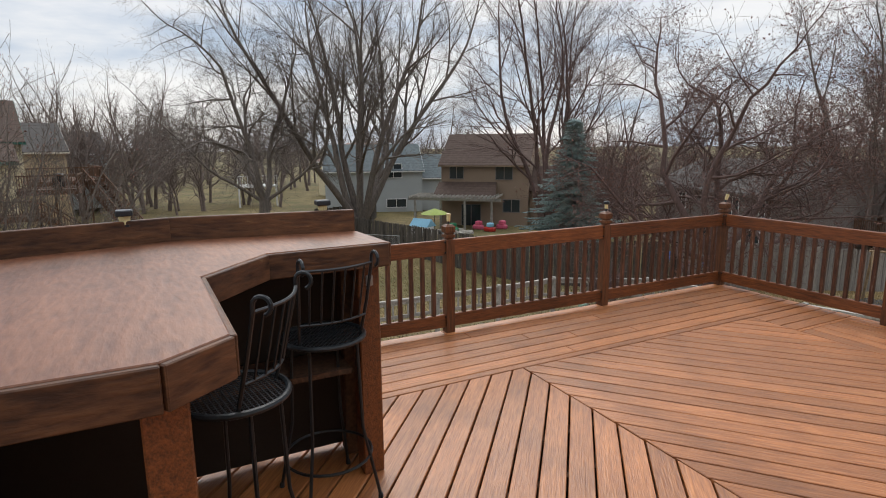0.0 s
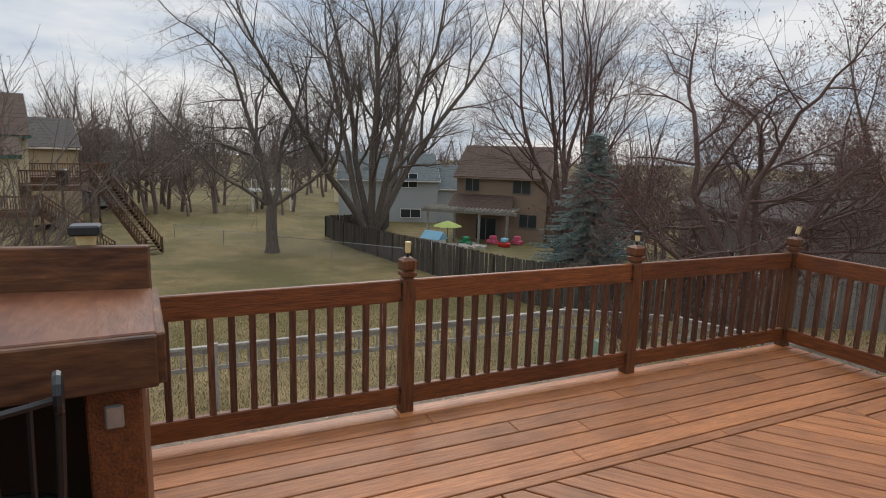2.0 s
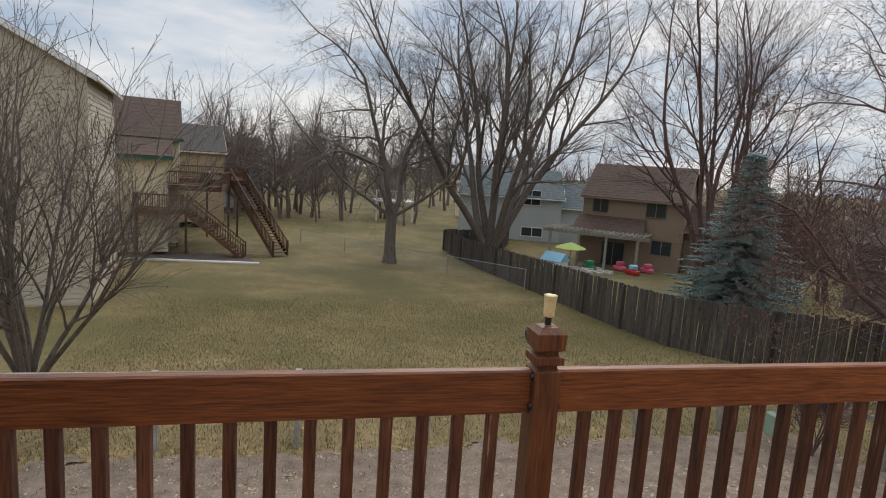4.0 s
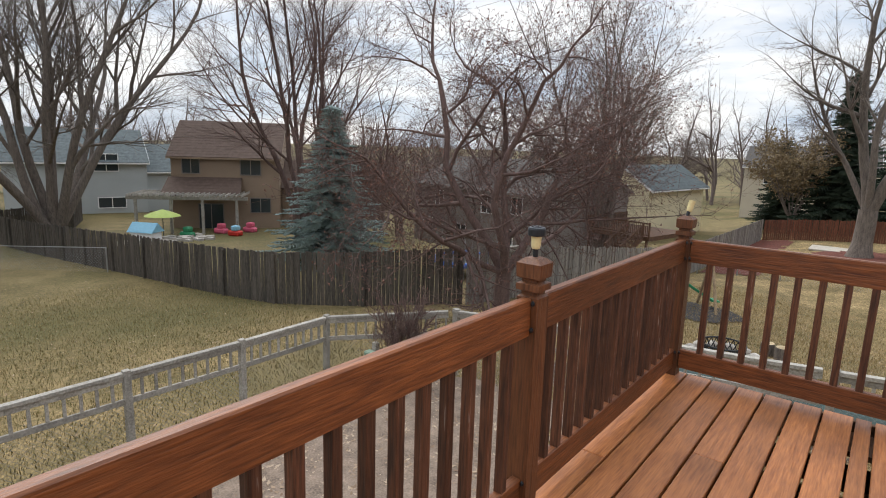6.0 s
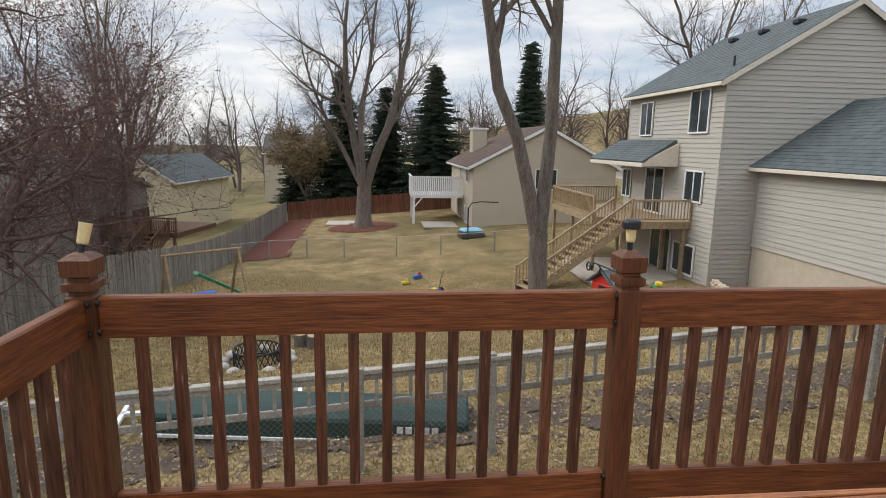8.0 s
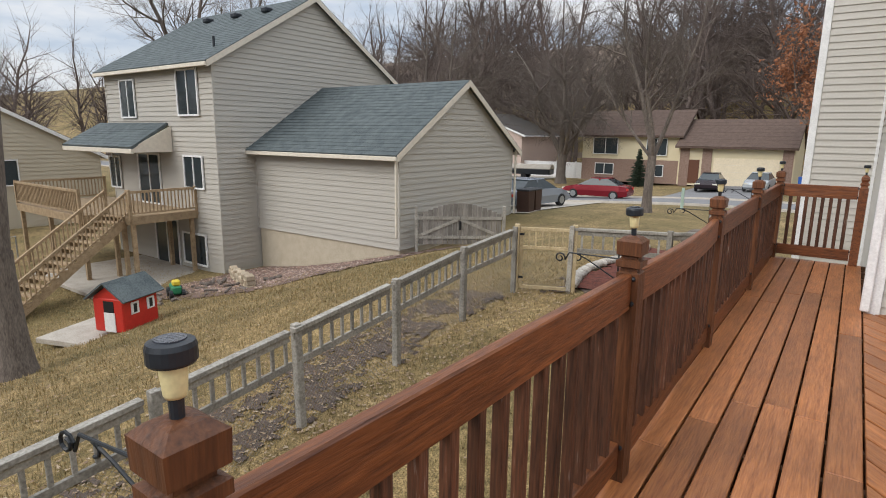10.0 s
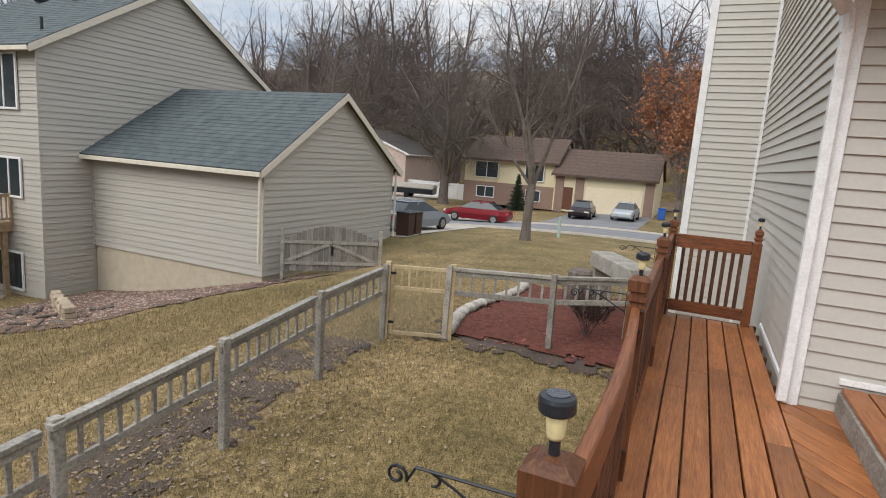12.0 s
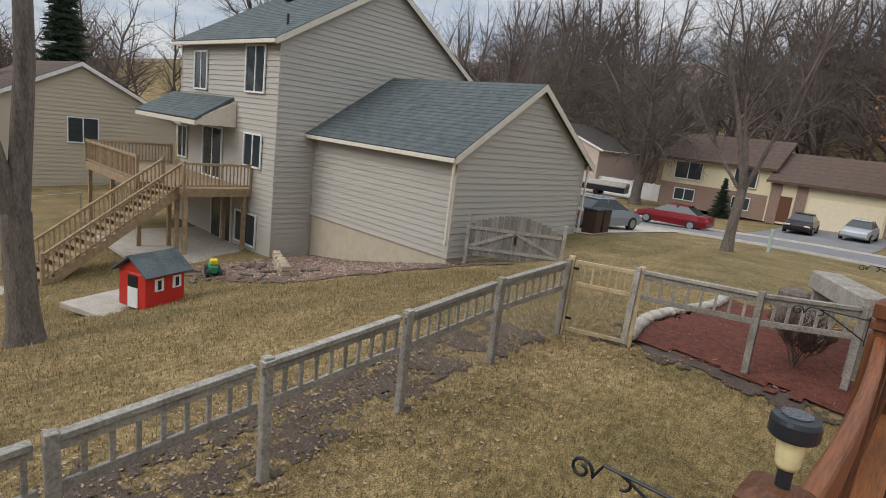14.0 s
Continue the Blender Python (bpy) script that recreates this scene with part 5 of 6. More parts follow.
def plank_fence(pts, material, label, H=1.83, step=0.145, cap=False):
    """A tall fence of upright boards along a line, each with its own height and lean."""
    f = thing("plank_fence", pose(0, 0, 0), label, "fence")
    mes = [mesh_of(bx(-0.066, -0.012, -0.15, 0.066, 0.012, H + o, bevel=0.003), "plank", material) for o in (-0.02, 0.0, 0.015, 0.035)]
    count = 0
    loose = bmesh.new()
    for (x0, y0), (x1, y1) in zip(pts, pts[1:]):
        ln = math.hypot(x1 - x0, y1 - y0)
        ang = math.degrees(math.atan2(y1 - y0, x1 - x0))
        n = int(ln / step)
        for i in range(n):
            k = (i + 0.5) / n
            x, y = x0 + (x1 - x0) * k, y0 + (y1 - y0) * k
            m = pose(x, y, gz(x, y) + random.uniform(-0.02, 0.02), random.uniform(-1, 1), random.uniform(-0.7, 0.7), ang)
            if count < 290:
                piece("plank", random.choice(mes), f, m)
            else:
                box(loose, -0.066, -0.012, -0.15, 0.066, 0.012, H + random.uniform(-0.03, 0.04), m=m)
            count += 1
        for q in range(max(1, int(ln / 2.4)) + 1):
            k = q / max(1, int(ln / 2.4))
            x, y = x0 + (x1 - x0) * k, y0 + (y1 - y0) * k
            part("post", bx(-0.05, 0.014, -0.2, 0.05, 0.11, H - 0.05), material, f, m=pose(x, y, gz(x, y), 0, 0, ang))
    if len(loose.verts):
        tagged(part("plank_run", loose, material, f), kind="stuff")
    return f


plank_fence([(-9.4, 10.3), (-12.2, 8.7), (-15.4, 7.5), (-21, 7.0), (-30, 6.7), (-46, 6.2)], M_FENCED, "old blackened plank privacy fence, uneven along the top")
plank_fence([(-46, 6.2), (-47.5, 12), (-52, 14.2)], M_FENCED, "dark plank fence around the neighbour's patio yard")
plank_fence([(-9.0, 10.2), (-8.4, 20), (-8.0, 32), (-7.3, 50.4)], M_FENCEG, "weathered grey plank privacy fence")
plank_fence([(-7.2, 50.6), (0, 50.9), (9, 50.4)], M_FENCER, "red-brown stained plank fence", 1.7)
pl = thing("lumber_stack", pose(-8.3, 11.6, gz(-8.3, 11.6) + 1.7, 0, 0, 80), "few pale boards lying over the fence top", "boards")
for k in range(4):
    part("board", bx(-0.6, -0.07 + 0.02 * k, k * 0.035, 0.6, 0.07 + 0.02 * k, k * 0.035 + 0.03), M_GREYW, pl)


def link_fence(pts, label, H=1.15):
    f = thing("chain_link_fence", pose(0, 0, 0), label, "fence")
    for x, y in pts:
        part("post", lathe([(0.03, -0.1), (0.03, H), (0.01, H + 0.03)], 8, (x, y, gz(x, y))), M_CHAIN, f)
    for (x0, y0), (x1, y1) in zip(pts, pts[1:]):
        bm = bmesh.new()
        tube(bm, [(x0, y0, gz(x0, y0) + H), (x1, y1, gz(x1, y1) + H)], 0.02, 6)
        part("top_rail", bm, M_CHAIN, f)
        ob = new("wire_mesh", wire_mesh((x0, y0, 0), (x1, y1, 0), gz(x0, y0), gz(x1, y1), H, 0.16, 0.002))
        ob.parent = f
        tagged(ob, kind="stuff")


link_fence([(-7.6, 31.8), (-5.4, 31.6), (-3.2, 31.3), (-1.0, 30.6), (2.0, 30.0), (4.5, 29.4), (7.5, 28.9), (10.4, 28.6)], "low galvanised chain-link fence across the lawn")
link_fence([(-27, 6.5), (-33, 3.5), (-38, 0.5), (-43, -2.5), (-48, -6)], "low galvanised chain-link fence behind the tree")
dg = thing("double_gate", pose(16.35, 10.9, gz(16.8, 10.3) + 0.1, 0, 0, -52), "arched grey wooden double gate with cross braces", "gate")
for k in range(17):
    s = (k + 0.5) / 17
    part("plank", bx(k * 0.165, -0.01, 0.05, k * 0.165 + 0.155, 0.01, 1.05 + 0.4 * math.sin(math.pi * s), bevel=0.003), M_FENCEG, dg)
for x0, x1 in ((0.0, 1.38), (1.42, 2.8)):
    part("cross_board", bx(x0, -0.04, 0.25, x1, -0.012, 0.35), M_GREYW, dg)
    part("cross_board", bx(x0, -0.04, 0.9, x1, -0.012, 1.0), M_GREYW, dg)
    L = math.hypot(1.3, 0.55)
    part("brace", bx(0, -0.04, -0.05, L, -0.014, 0.05), M_GREYW, dg, m=pose(x0 if x0 else 0.02, 0, 0.35 if x0 == 0 else 0.9, 0, -23 if x0 == 0 else 23, 0))
for x in (-0.12, 2.83):
    part("post", bx(x, -0.06, -0.3, x + 0.1, 0.06, 1.35, bevel=0.006), M_GREYW, dg)
part("latch", bx(1.37, -0.06, 0.55, 1.43, -0.04, 0.85), M_BLACK, dg)

# ---- beds, edging, yard things ----
bed("mulch_bed", lambda x, y: 11.3 < x < 15.6 and 0.2 < y < 3.2 + 0.2 * (15 - x) * 0.1 and y < 3.3, M_MULCH, "dark red wood-chip mulch bed", 10.5, 16.5, -0.5, 4.2, 0.05, 0.15)
bed("soil_strip", lambda x, y: 10.9 < x < 12.0 and 0.0 < y < 3.6, M_DIRT, "bare soil along the fence", 10.2, 12.4, -0.4, 4.2, 0.02, 0.06, -0.35)
bed("leaf_litter", lambda x, y: -6.3 < x < -2.0 and -9 < y < 3.6, M_LEAFL, "pale leaf litter and gravel inside the back fence", -7, -1.2, -9, 4.2, 0.03)
bed("leaf_strip", lambda x, y: 4.15 < y < 5.35 and -4 < x < 10.3, M_DIRT, "bare soil with dead leaves along the wire fence", -5, 11, 3, 6.4, 0.014, 0.06, -0.12)
bed("chip_bank", lambda x, y: 10.6 < x < 16.6 and 9.6 + (15.9 - x) * 0.55 < y < 18.6, M_CHIP, "wood chips and soil beside the garage", 9.8, 17.0, 8.4, 19.2, 0.03, 0.1, -0.45)
bed("chip_bank", lambda x, y: (x + 0.2) ** 2 + (y - 42.6) ** 2 < 7, M_MULCH, "red mulch ring round the maple", -4, 4, 39, 46, 0.04)
bed("chip_bank", lambda x, y: -7.6 < x < -4.6 - (y - 32) * 0.02 and 32 < y < 50, M_MULCH, "red mulch strip along the fence", -8.4, -3.5, 31, 51, 0.04, 0.4)
PEB = lathe([(0.05, 0), (0.13, 0.03), (0.12, 0.10), (0.05, 0.14)], 7)
for v in PEB.verts:
    v.co += Vector((noise.noise(v.co * 9), noise.noise(v.co * 9 + Vector((3, 0, 0))), 0)) * 0.03
PEB_ME = mesh_of(PEB, "edging_stone", M_STONE, True)
for k in range(30):
    s = k / 29
    x = 11.25 + 4.4 * s
    y = 3.25 + 0.18 * math.sin(s * 6)
    st_ = piece("edging_stone", PEB_ME, None, pose(x, y, gz(x, y) + 0.02, random.uniform(-15, 15), 0, random.uniform(0, 360)))
    tagged(st_, "pale rounded stone edging the mulch bed", "stone", "stones round the mulch bed")
BLK = mesh_of(bx(-0.2, -0.13, 0, 0.2, 0.13, 0.15, bevel=0.02), "wall_block", M_BLOCK)
rw = thing("block_wall", pose(0, 0, 0), "stepped retaining wall of tan blocks", "retaining wall")
for k in range(14):
    x, y = 11.6 + 0.18 * k, 13.6 + 0.34 * k
    for q in range(2 + (k % 3 == 0)):
        piece("wall_block", BLK, rw, pose(x + random.uniform(-0.03, 0.03), y, gz(x, y) - 0.05 + q * 0.15, 0, 0, 60 + random.uniform(-8, 8)))
lg = bmesh.new()
for k in range(26):
    x, y = 10.0 + random.uniform(-0.3, 2.6), 14.2 + random.uniform(-0.5, 3.5)
    tube(lg, [(x, y, gz(x, y) + 0.06), (x + random.uniform(-0.5, 0.5), y + random.uniform(-0.5, 0.5), gz(x, y) + 0.09)], random.uniform(0.03, 0.07), 6)
tagged(part("log_pile", lg, M_BARK), "loose split logs and sticks beside the patio", "logs", kind="stuff")
for x, y, r in ((-0.62, 9.5, 0.14), (-0.32, 9.3, 0.14)):
    s_ = thing("log_stump", pose(x, y, gz(x, y)), "sawn log stump on the lawn", "stump", "stumps")
    part("bark", lathe([(r, -0.03), (r * 0.97, 0.28)], 14), M_BARK, s_)
    part("cut_face", lathe([(r * 0.9, 0.28), (r * 0.88, 0.287)], 14), M_NEWW, s_)
pit = thing("fire_pit", pose(-1.25, 8.3, gz(-1.25, 8.3)), "dark rusty fire-pit ring in a stone circle", "fire pit")
bm = bmesh.new()
for z in (0.02, 0.28):
    tube(bm, [(0.42 * math.cos(a), 0.42 * math.sin(a), z) for a in np.linspace(0, 2 * math.pi, 25)], 0.018, 6)
part("ring", bm, M_BLACK, pit)
bm = bmesh.new()
for k in range(24):
    a, b = 2 * math.pi * k / 24, 2 * math.pi * (k + 1) / 24
    for s, e in ((0.03, 0.27), (0.27, 0.03)):
        tube(bm, [(0.42 * math.cos(a), 0.42 * math.sin(a), s), (0.42 * math.cos(b), 0.42 * math.sin(b), e)], 0.012, 4)
part("lattice", bm, M_BLACK, pit)
for k in range(12):
    a = 2 * math.pi * k / 12
    piece("stone", PEB_ME, pit, pose(0.62 * math.cos(a), 0.62 * math.sin(a), -0.02, 0, 0, k * 40))
# covered boat-shaped tarp, lumber and window frames beside the fence
tp = thing("covered_boat", pose(0.3, 5.1, gz(0.3, 5.1), 0, 0, -8), "upturned boat under a dark green tarp", "boat")
part("tarp", prism([(-0.42, 0), (-0.38, 0.26), (-0.2, 0.38), (0.0, 0.41), (0.2, 0.38), (0.38, 0.26), (0.42, 0)], -2.2, 1.9, "x", 0.03), M_TARP, tp)
part("white_edge", bx(-2.25, -0.46, 0.0, 1.95, -0.43, 0.04), M_WHITE, tp)
for k in range(5):
    part("number_plate", bx(1.0 + k * 0.11, -0.424, 0.13, 1.08 + k * 0.11, -0.415, 0.22), M_WHITE, tp)
wf = thing("window_frame", pose(-1.2, 5.9, gz(-1.2, 5.9) + 0.02, 8, 0, 4), "old white window frames lying on the ground", "window frames")
for k in range(5):
    part("bar", bx(-1.4 + k * 0.6, -0.4, 0, -1.34 + k * 0.6, 0.4, 0.05), M_WHITE, wf)
for y in (-0.4, 0.0, 0.4):
    part("bar", bx(-1.4, y - 0.03, 0, 1.06, y + 0.03, 0.05), M_WHITE, wf)

# playhouse and toys
ph = thing("playhouse", pose(8.0, 13.6, gz(8.0, 13.6) + 0.05, 0, 0, 20), "red plastic playhouse with a grey roof and white shutters", "playhouse")
part("wall_shell", bx(-0.55, -0.45, 0, 0.55, 0.45, 0.85, bevel=0.03), M_RED, ph)
part("gable", prism([(-0.45, 0.85), (0.45, 0.85), (0, 1.15)], -0.53, 0.53, "x"), M_RED, ph)
for sg in (-1, 1):
    roof_slab("roof", (-0.66, sg * 0.58, 0.80), (0.66, sg * 0.58, 0.80), (0.66, 0, 1.22), (-0.66, 0, 1.22), 0.04, M_SHING, ph)
part("door", bx(-0.57, -0.2, 0.02, -0.553, 0.12, 0.5), M_WHITE, ph)
part("door_opening", bx(-0.562, -0.18, 0.5, -0.552, 0.12, 0.78), M_BLACK, ph)
for x in (-0.2, 0.3):
    part("shutter", bx(x - 0.12, -0.47, 0.42, x + 0.12, -0.452, 0.72), M_WHITE, ph)
    part("pane", bx(x - 0.05, -0.476, 0.46, x + 0.05, -0.471, 0.68), M_BLACK, ph)


def slab(x, y, w, d, label, a=0):
    tagged(part("paving_slab", bx(-w / 2, -d / 2, -0.08, w / 2, d / 2, 0.05, bevel=0.01), M_CONC, m=pose(x, y, gz(x, y), 0, 0, a)), label, "paving slab", kind="structure")


slab(5.6, 19.6, 2.4, 1.2, "pale concrete pad at the foot of the stairs", 10)
slab(7.8, 14.0, 2.2, 2.4, "pale paving under the playhouse", 20)
slab(12.0, 22.4, 4.4, 6.0, "concrete patio under the raised deck")
slab(-1.6, 45.6, 3.4, 2.4, "pale concrete pad under the maple")
slab(6.3, 40.5, 4.0, 3.0, "concrete pad under the white balcony")
trike = thing("toy_tricycle", pose(3.39, 21.0, gz(3.39, 21), 0, 0, 40), "blue and yellow plastic tricycle on the lawn", "tricycle")
part("frame", bx(-0.3, -0.06, 0.18, 0.3, 0.06, 0.28, bevel=0.03), M_BLUE, trike)
for x, y, r in ((0.3, 0, 0.17), (-0.28, 0.18, 0.12), (-0.28, -0.18, 0.12)):
    part("wheel", lathe([(r * 0.6, -0.03), (r, -0.03), (r, 0.03), (r * 0.6, 0.03)], 14), M_PLAST, trike, m=pose(x, y, r, 90, 0, 0))
bm = bmesh.new()
tube(bm, [(0.2, 0, 0.28), (0.32, 0, 0.75), (0.45, 0, 1.0)], 0.015, 6)
part("push_bar", bm, M_BLACK, trike)
part("seat", bx(-0.2, -0.1, 0.28, 0.02, 0.1, 0.36, bevel=0.03), M_YELL, trike)
for x, y, mm, nm, lab, s in ((2.83, 24.2, M_BLUE, "toy_blaster", "blue and red plastic toy on the lawn", 0.22), (4.74, 18.96, M_BLUE, "toy_truck", "small blue toy truck on the lawn", 0.2), (2.2, 23.3, M_YELL, "toy_bat", "yellow plastic bat on the lawn", 0.18)):
    t_ = thing(nm, pose(x, y, gz(x, y), 0, 0, 30), lab, "toy")
    part("body", bx(-s, -s * 0.4, 0.03, s, s * 0.4, s * 0.8 + 0.03, bevel=0.03), mm, t_)
    part("handle", bx(s * 0.2, -s * 0.25, s * 0.8, s * 0.8, s * 0.25, s * 1.4 + 0.03, bevel=0.02), M_RED if mm is M_BLUE else M_YELL, t_)
ride = thing("toy_tractor", pose(10.9, 16.6, gz(10.9, 16.6), 0, 0, 70), "green toy ride-on tractor by the patio", "toy")
part("body", bx(-0.35, -0.14, 0.15, 0.35, 0.14, 0.42, bevel=0.05), M_GREEN, ride)
part("seat", bx(-0.3, -0.12, 0.42, -0.05, 0.12, 0.6, bevel=0.04), M_YELL, ride)
for x in (-0.25, 0.25):
    for y in (-0.18, 0.18):
        part("wheel", lathe([(0.08, -0.05), (0.15, -0.05), (0.15, 0.05), (0.08, 0.05)], 12), M_BLACK, ride, m=pose(x, y, 0.15, 90, 0, 0))
# patio things at the brown house
um = thing("patio_umbrella", pose(-38.6, 14.6, gz(-38.6, 14.6)), "lime green patio umbrella, open", "umbrella")
part("pole", lathe([(0.03, 0), (0.03, 1.9)], 8), M_PLAST, um)
part("canopy", lathe([(1.25, 1.55), (0.7, 1.78), (0.05, 2.0)], 8), M_LIME, um)
bp = thing("playhouse", pose(-36.8, 12.6, gz(-36.8, 12.6), 0, 0, 30), "white toy house with a light blue roof", "playhouse")
part("wall_shell", bx(-0.8, -0.5, 0, 0.8, 0.5, 0.75, bevel=0.03), M_WHITE, bp)
part("roof", prism([(-0.65, 0.75), (0.65, 0.75), (0, 1.35)], -0.9, 0.9, "x"), M_LTBLUE, bp)
for x, y, mm, lab in ((-38.0, 18.6, M_PINK, "pink plastic toy car on the patio"), (-35.6, 18.3, M_RED, "small red plastic slide on the grass"), (-37.6, 15.8, M_GREEN, "low green plastic sandbox on the patio"), (-37.0, 20.4, M_PINK, "pink toy beside the patio")):
    t_ = thing("toy", pose(x, y, gz(x, y), 0, 0, 20), lab, "toy", "toys on the patio")
    part("body", bx(-0.5, -0.3, 0, 0.5, 0.3, 0.4, bevel=0.1), mm, t_)
    part("top", bx(-0.2, -0.28, 0.38, 0.3, 0.28, 0.75, bevel=0.08), M_LTBLUE if mm is M_RED else mm, t_)
ac = thing("air_conditioner", pose(-39.9, 24.3, gz(-39.9, 24.3), 0, 0, 8), "grey air-conditioner unit beside the house", "air conditioner")
part("case", bx(-0.4, -0.45, 0, 0.4, 0.45, 0.9, bevel=0.04), M_SHINK, ac)
part("grille", lathe([(0.33, 0.9), (0.33, 0.93)], 16), M_BLACK, ac)
bt = bmesh.new()
for k in range(70):
    x, y = -36 + random.uniform(-2.0, 1.2), 12 + random.uniform(-1.0, 4.5)
    r = random.uniform(0.12, 0.3)
    box(bt, -r, -r * 0.7, 0, r, r * 0.7, r, m=pose(x, y, gz(x, y) - 0.05, 0, 0, random.uniform(0, 90)))
tagged(part("rock_border", bt, M_STONE), "rough rock border round the patio", "rocks", kind="stuff")
tr = thing("trampoline", pose(-16.5, 20.5, gz(-16.5, 20.5)), "round trampoline with a blue rim and dark net", "trampoline")
bm = bmesh.new()
tube(bm, [(1.8 * math.cos(a), 1.8 * math.sin(a), 0.9) for a in np.linspace(0, 2 * math.pi, 33)], 0.14, 8)
part("rim_pad", bm, M_BLUE, tr)
part("bed", lathe([(1.7, 0.88), (1.7, 0.9)], 32), M_BLACK, tr)
for k in range(6):
    a = 2 * math.pi * k / 6
    bm = bmesh.new()
    tube(bm, [(1.85 * math.cos(a), 1.85 * math.sin(a), 0), (1.85 * math.cos(a), 1.85 * math.sin(a), 2.6)], 0.025, 6)
    part("pole", bm, M_CHAIN, tr)
ub = thing("utility_box", pose(-5.6, 2.55, gz(-5.6, 2.55)), "small green utility box by the fence corner", "utility box")
part("post", bx(-0.05, 0.1, 0, 0.05, 0.18, 0.75), M_GREYW, ub)
part("box", bx(-0.11, -0.05, 0.25, 0.11, 0.1, 0.62, bevel=0.02), plain("pale_green", (0.24, 0.33, 0.25), 0.5), ub)
spa = thing("covered_tub", pose(7.0, 34.2, gz(7.0, 34.2), 0, 0, 10), "small grey covered sandbox near the house", "sandbox")
part("base", bx(-0.8, -0.6, 0, 0.8, 0.6, 0.35, bevel=0.08), M_SHINK, spa)
part("cover", bx(-0.7, -0.5, 0.35, 0.7, 0.5, 0.6, bevel=0.12), M_LTBLUE, spa)
arch = thing("basketball_arch", pose(7.2, 33.0, gz(7.2, 33.0)), "black steel hoop arch standing on the lawn", "arch")
bm = bmesh.new()
tube(bm, [(-0.6, 0, 0), (-0.6, 0, 2.0), (-0.4, 0, 2.35), (0.2, 0, 2.45), (1.3, 0, 2.4)], 0.04, 8)
part("pipe", bm, M_BLACK, arch)
# swing frame
sw_ = thing("swing_set", pose(-3.9, 14.2, gz(-3.9, 14.2), 0, 0, 35), "small wooden swing frame with blue swing and green slide", "swing set")
bm = bmesh.new()
for x in (-1.0, 1.0):
    for y in (-0.75, 0.75):
        tube(bm, [(x, y, 0), (x, 0, 1.75)], 0.045, 6)
tube(bm, [(-1.1, 0, 1.75), (1.1, 0, 1.75)], 0.045, 6)
part("frame", bm, M_STAIRW, sw_)
part("swing_seat", bx(-0.3, -0.2, 0.5, 0.3, 0.2, 0.58, bevel=0.03), M_BLUE, sw_)
bm = bmesh.new()
for x in (-0.28, 0.28):
    tube(bm, [(x, 0, 0.55), (x, 0, 1.75)], 0.01, 4)
part("chain", bm, M_CHAIN, sw_)
part("slide", prism([(0.0, 0.95), (0.1, 1.0), (1.5, 0.12), (1.7, 0.1), (1.7, 0.05), (1.45, 0.06)], 0.7, 1.1, "y", 0.01), M_GREEN, sw_)
bed("swing_mulch", lambda x, y: (x + 3.7) ** 2 + ((y - 14.2) * 0.8) ** 2 < 3.2, plain("dark_mulch", (0.03, 0.026, 0.024), 0.95, 0, 0.8), "dark mulch patch under the swing", -6.5, -1, 11, 17.5, 0.03, 0.12)
# street clutter
for x, y in ((24.2, 11.0), (24.9, 11.0)):
    c_ = thing("rubbish_bin", pose(x, y, gz(x, y)), "dark brown wheeled rubbish bin by the garage", "rubbish bin", "bins")
    part("body", prism([(-0.26, 0), (0.26, 0), (0.32, 0.95), (-0.32, 0.95)], -0.3, 0.3, "y", 0.02), plain("bin_brown", (0.06, 0.03, 0.022), 0.5), c_)
    part("lid", bx(-0.35, -0.33, 0.95, 0.35, 0.33, 1.03, bevel=0.03), M_PLAST, c_)
for x, y in ((56.5, 2.6), (60.5, 32.5)):
    c_ = thing("rubbish_bin", pose(x, y, gz(x, y)), "blue wheeled recycling bin", "rubbish bin", "bins")
    part("body", bx(-0.3, -0.3, 0, 0.3, 0.3, 0.95, bevel=0.04), M_BLUE, c_)
    part("lid", bx(-0.33, -0.33, 0.95, 0.33, 0.33, 1.02, bevel=0.03), M_BLUE, c_)
boat = thing("covered_boat", pose(60.0, 29.5, gz(60, 29.5), 0, 0, 100), "boat on a trailer under a grey cover", "boat")
part("hull", prism([(-0.9, 0.5), (-1.0, 1.1), (1.0, 1.1), (0.9, 0.5)], -2.8, 2.4, "x", 0.05), M_PLAST, boat)
part("cover", prism([(-1.05, 1.1), (-0.5, 1.6), (0.5, 1.6), (1.05, 1.1)], -2.9, 2.5, "x", 0.1), M_CONC, boat)
for y in (-0.9, 0.9):
    part("wheel", lathe([(0.1, -0.1), (0.3, -0.1), (0.3, 0.1), (0.1, 0.1)], 14), M_TYRE, boat, m=pose(0.2, y, 0.3, 90, 0, 0))
sg_ = thing("marker_post", pose(29.5, 5.6, gz(29.5, 5.6)), "pale green utility marker post on the verge", "marker post")
part("post", bx(-0.06, -0.06, 0, 0.06, 0.06, 1.0, bevel=0.01), plain("pale_green_post", (0.4, 0.52, 0.45), 0.5), sg_)
ps = thing("mailbox_stand", pose(13.3, 0.9, gz(13.3, 0.9), 0, 0, 30), "grey wooden planter box on a stand with dry stems", "planter")
part("box", bx(-0.9, -0.22, 0.95, 0.9, 0.22, 1.25, bevel=0.02), M_GREYW, ps)
for x in (-0.8, 0.8):
    part("leg", bx(x - 0.05, -0.15, -0.1, x + 0.05, 0.15, 0.95), M_GREYW, ps)
rk = thing("tree_stump", pose(14.2, 1.7, gz(14.2, 1.7)), "weathered hollow stump in the mulch bed", "stump")
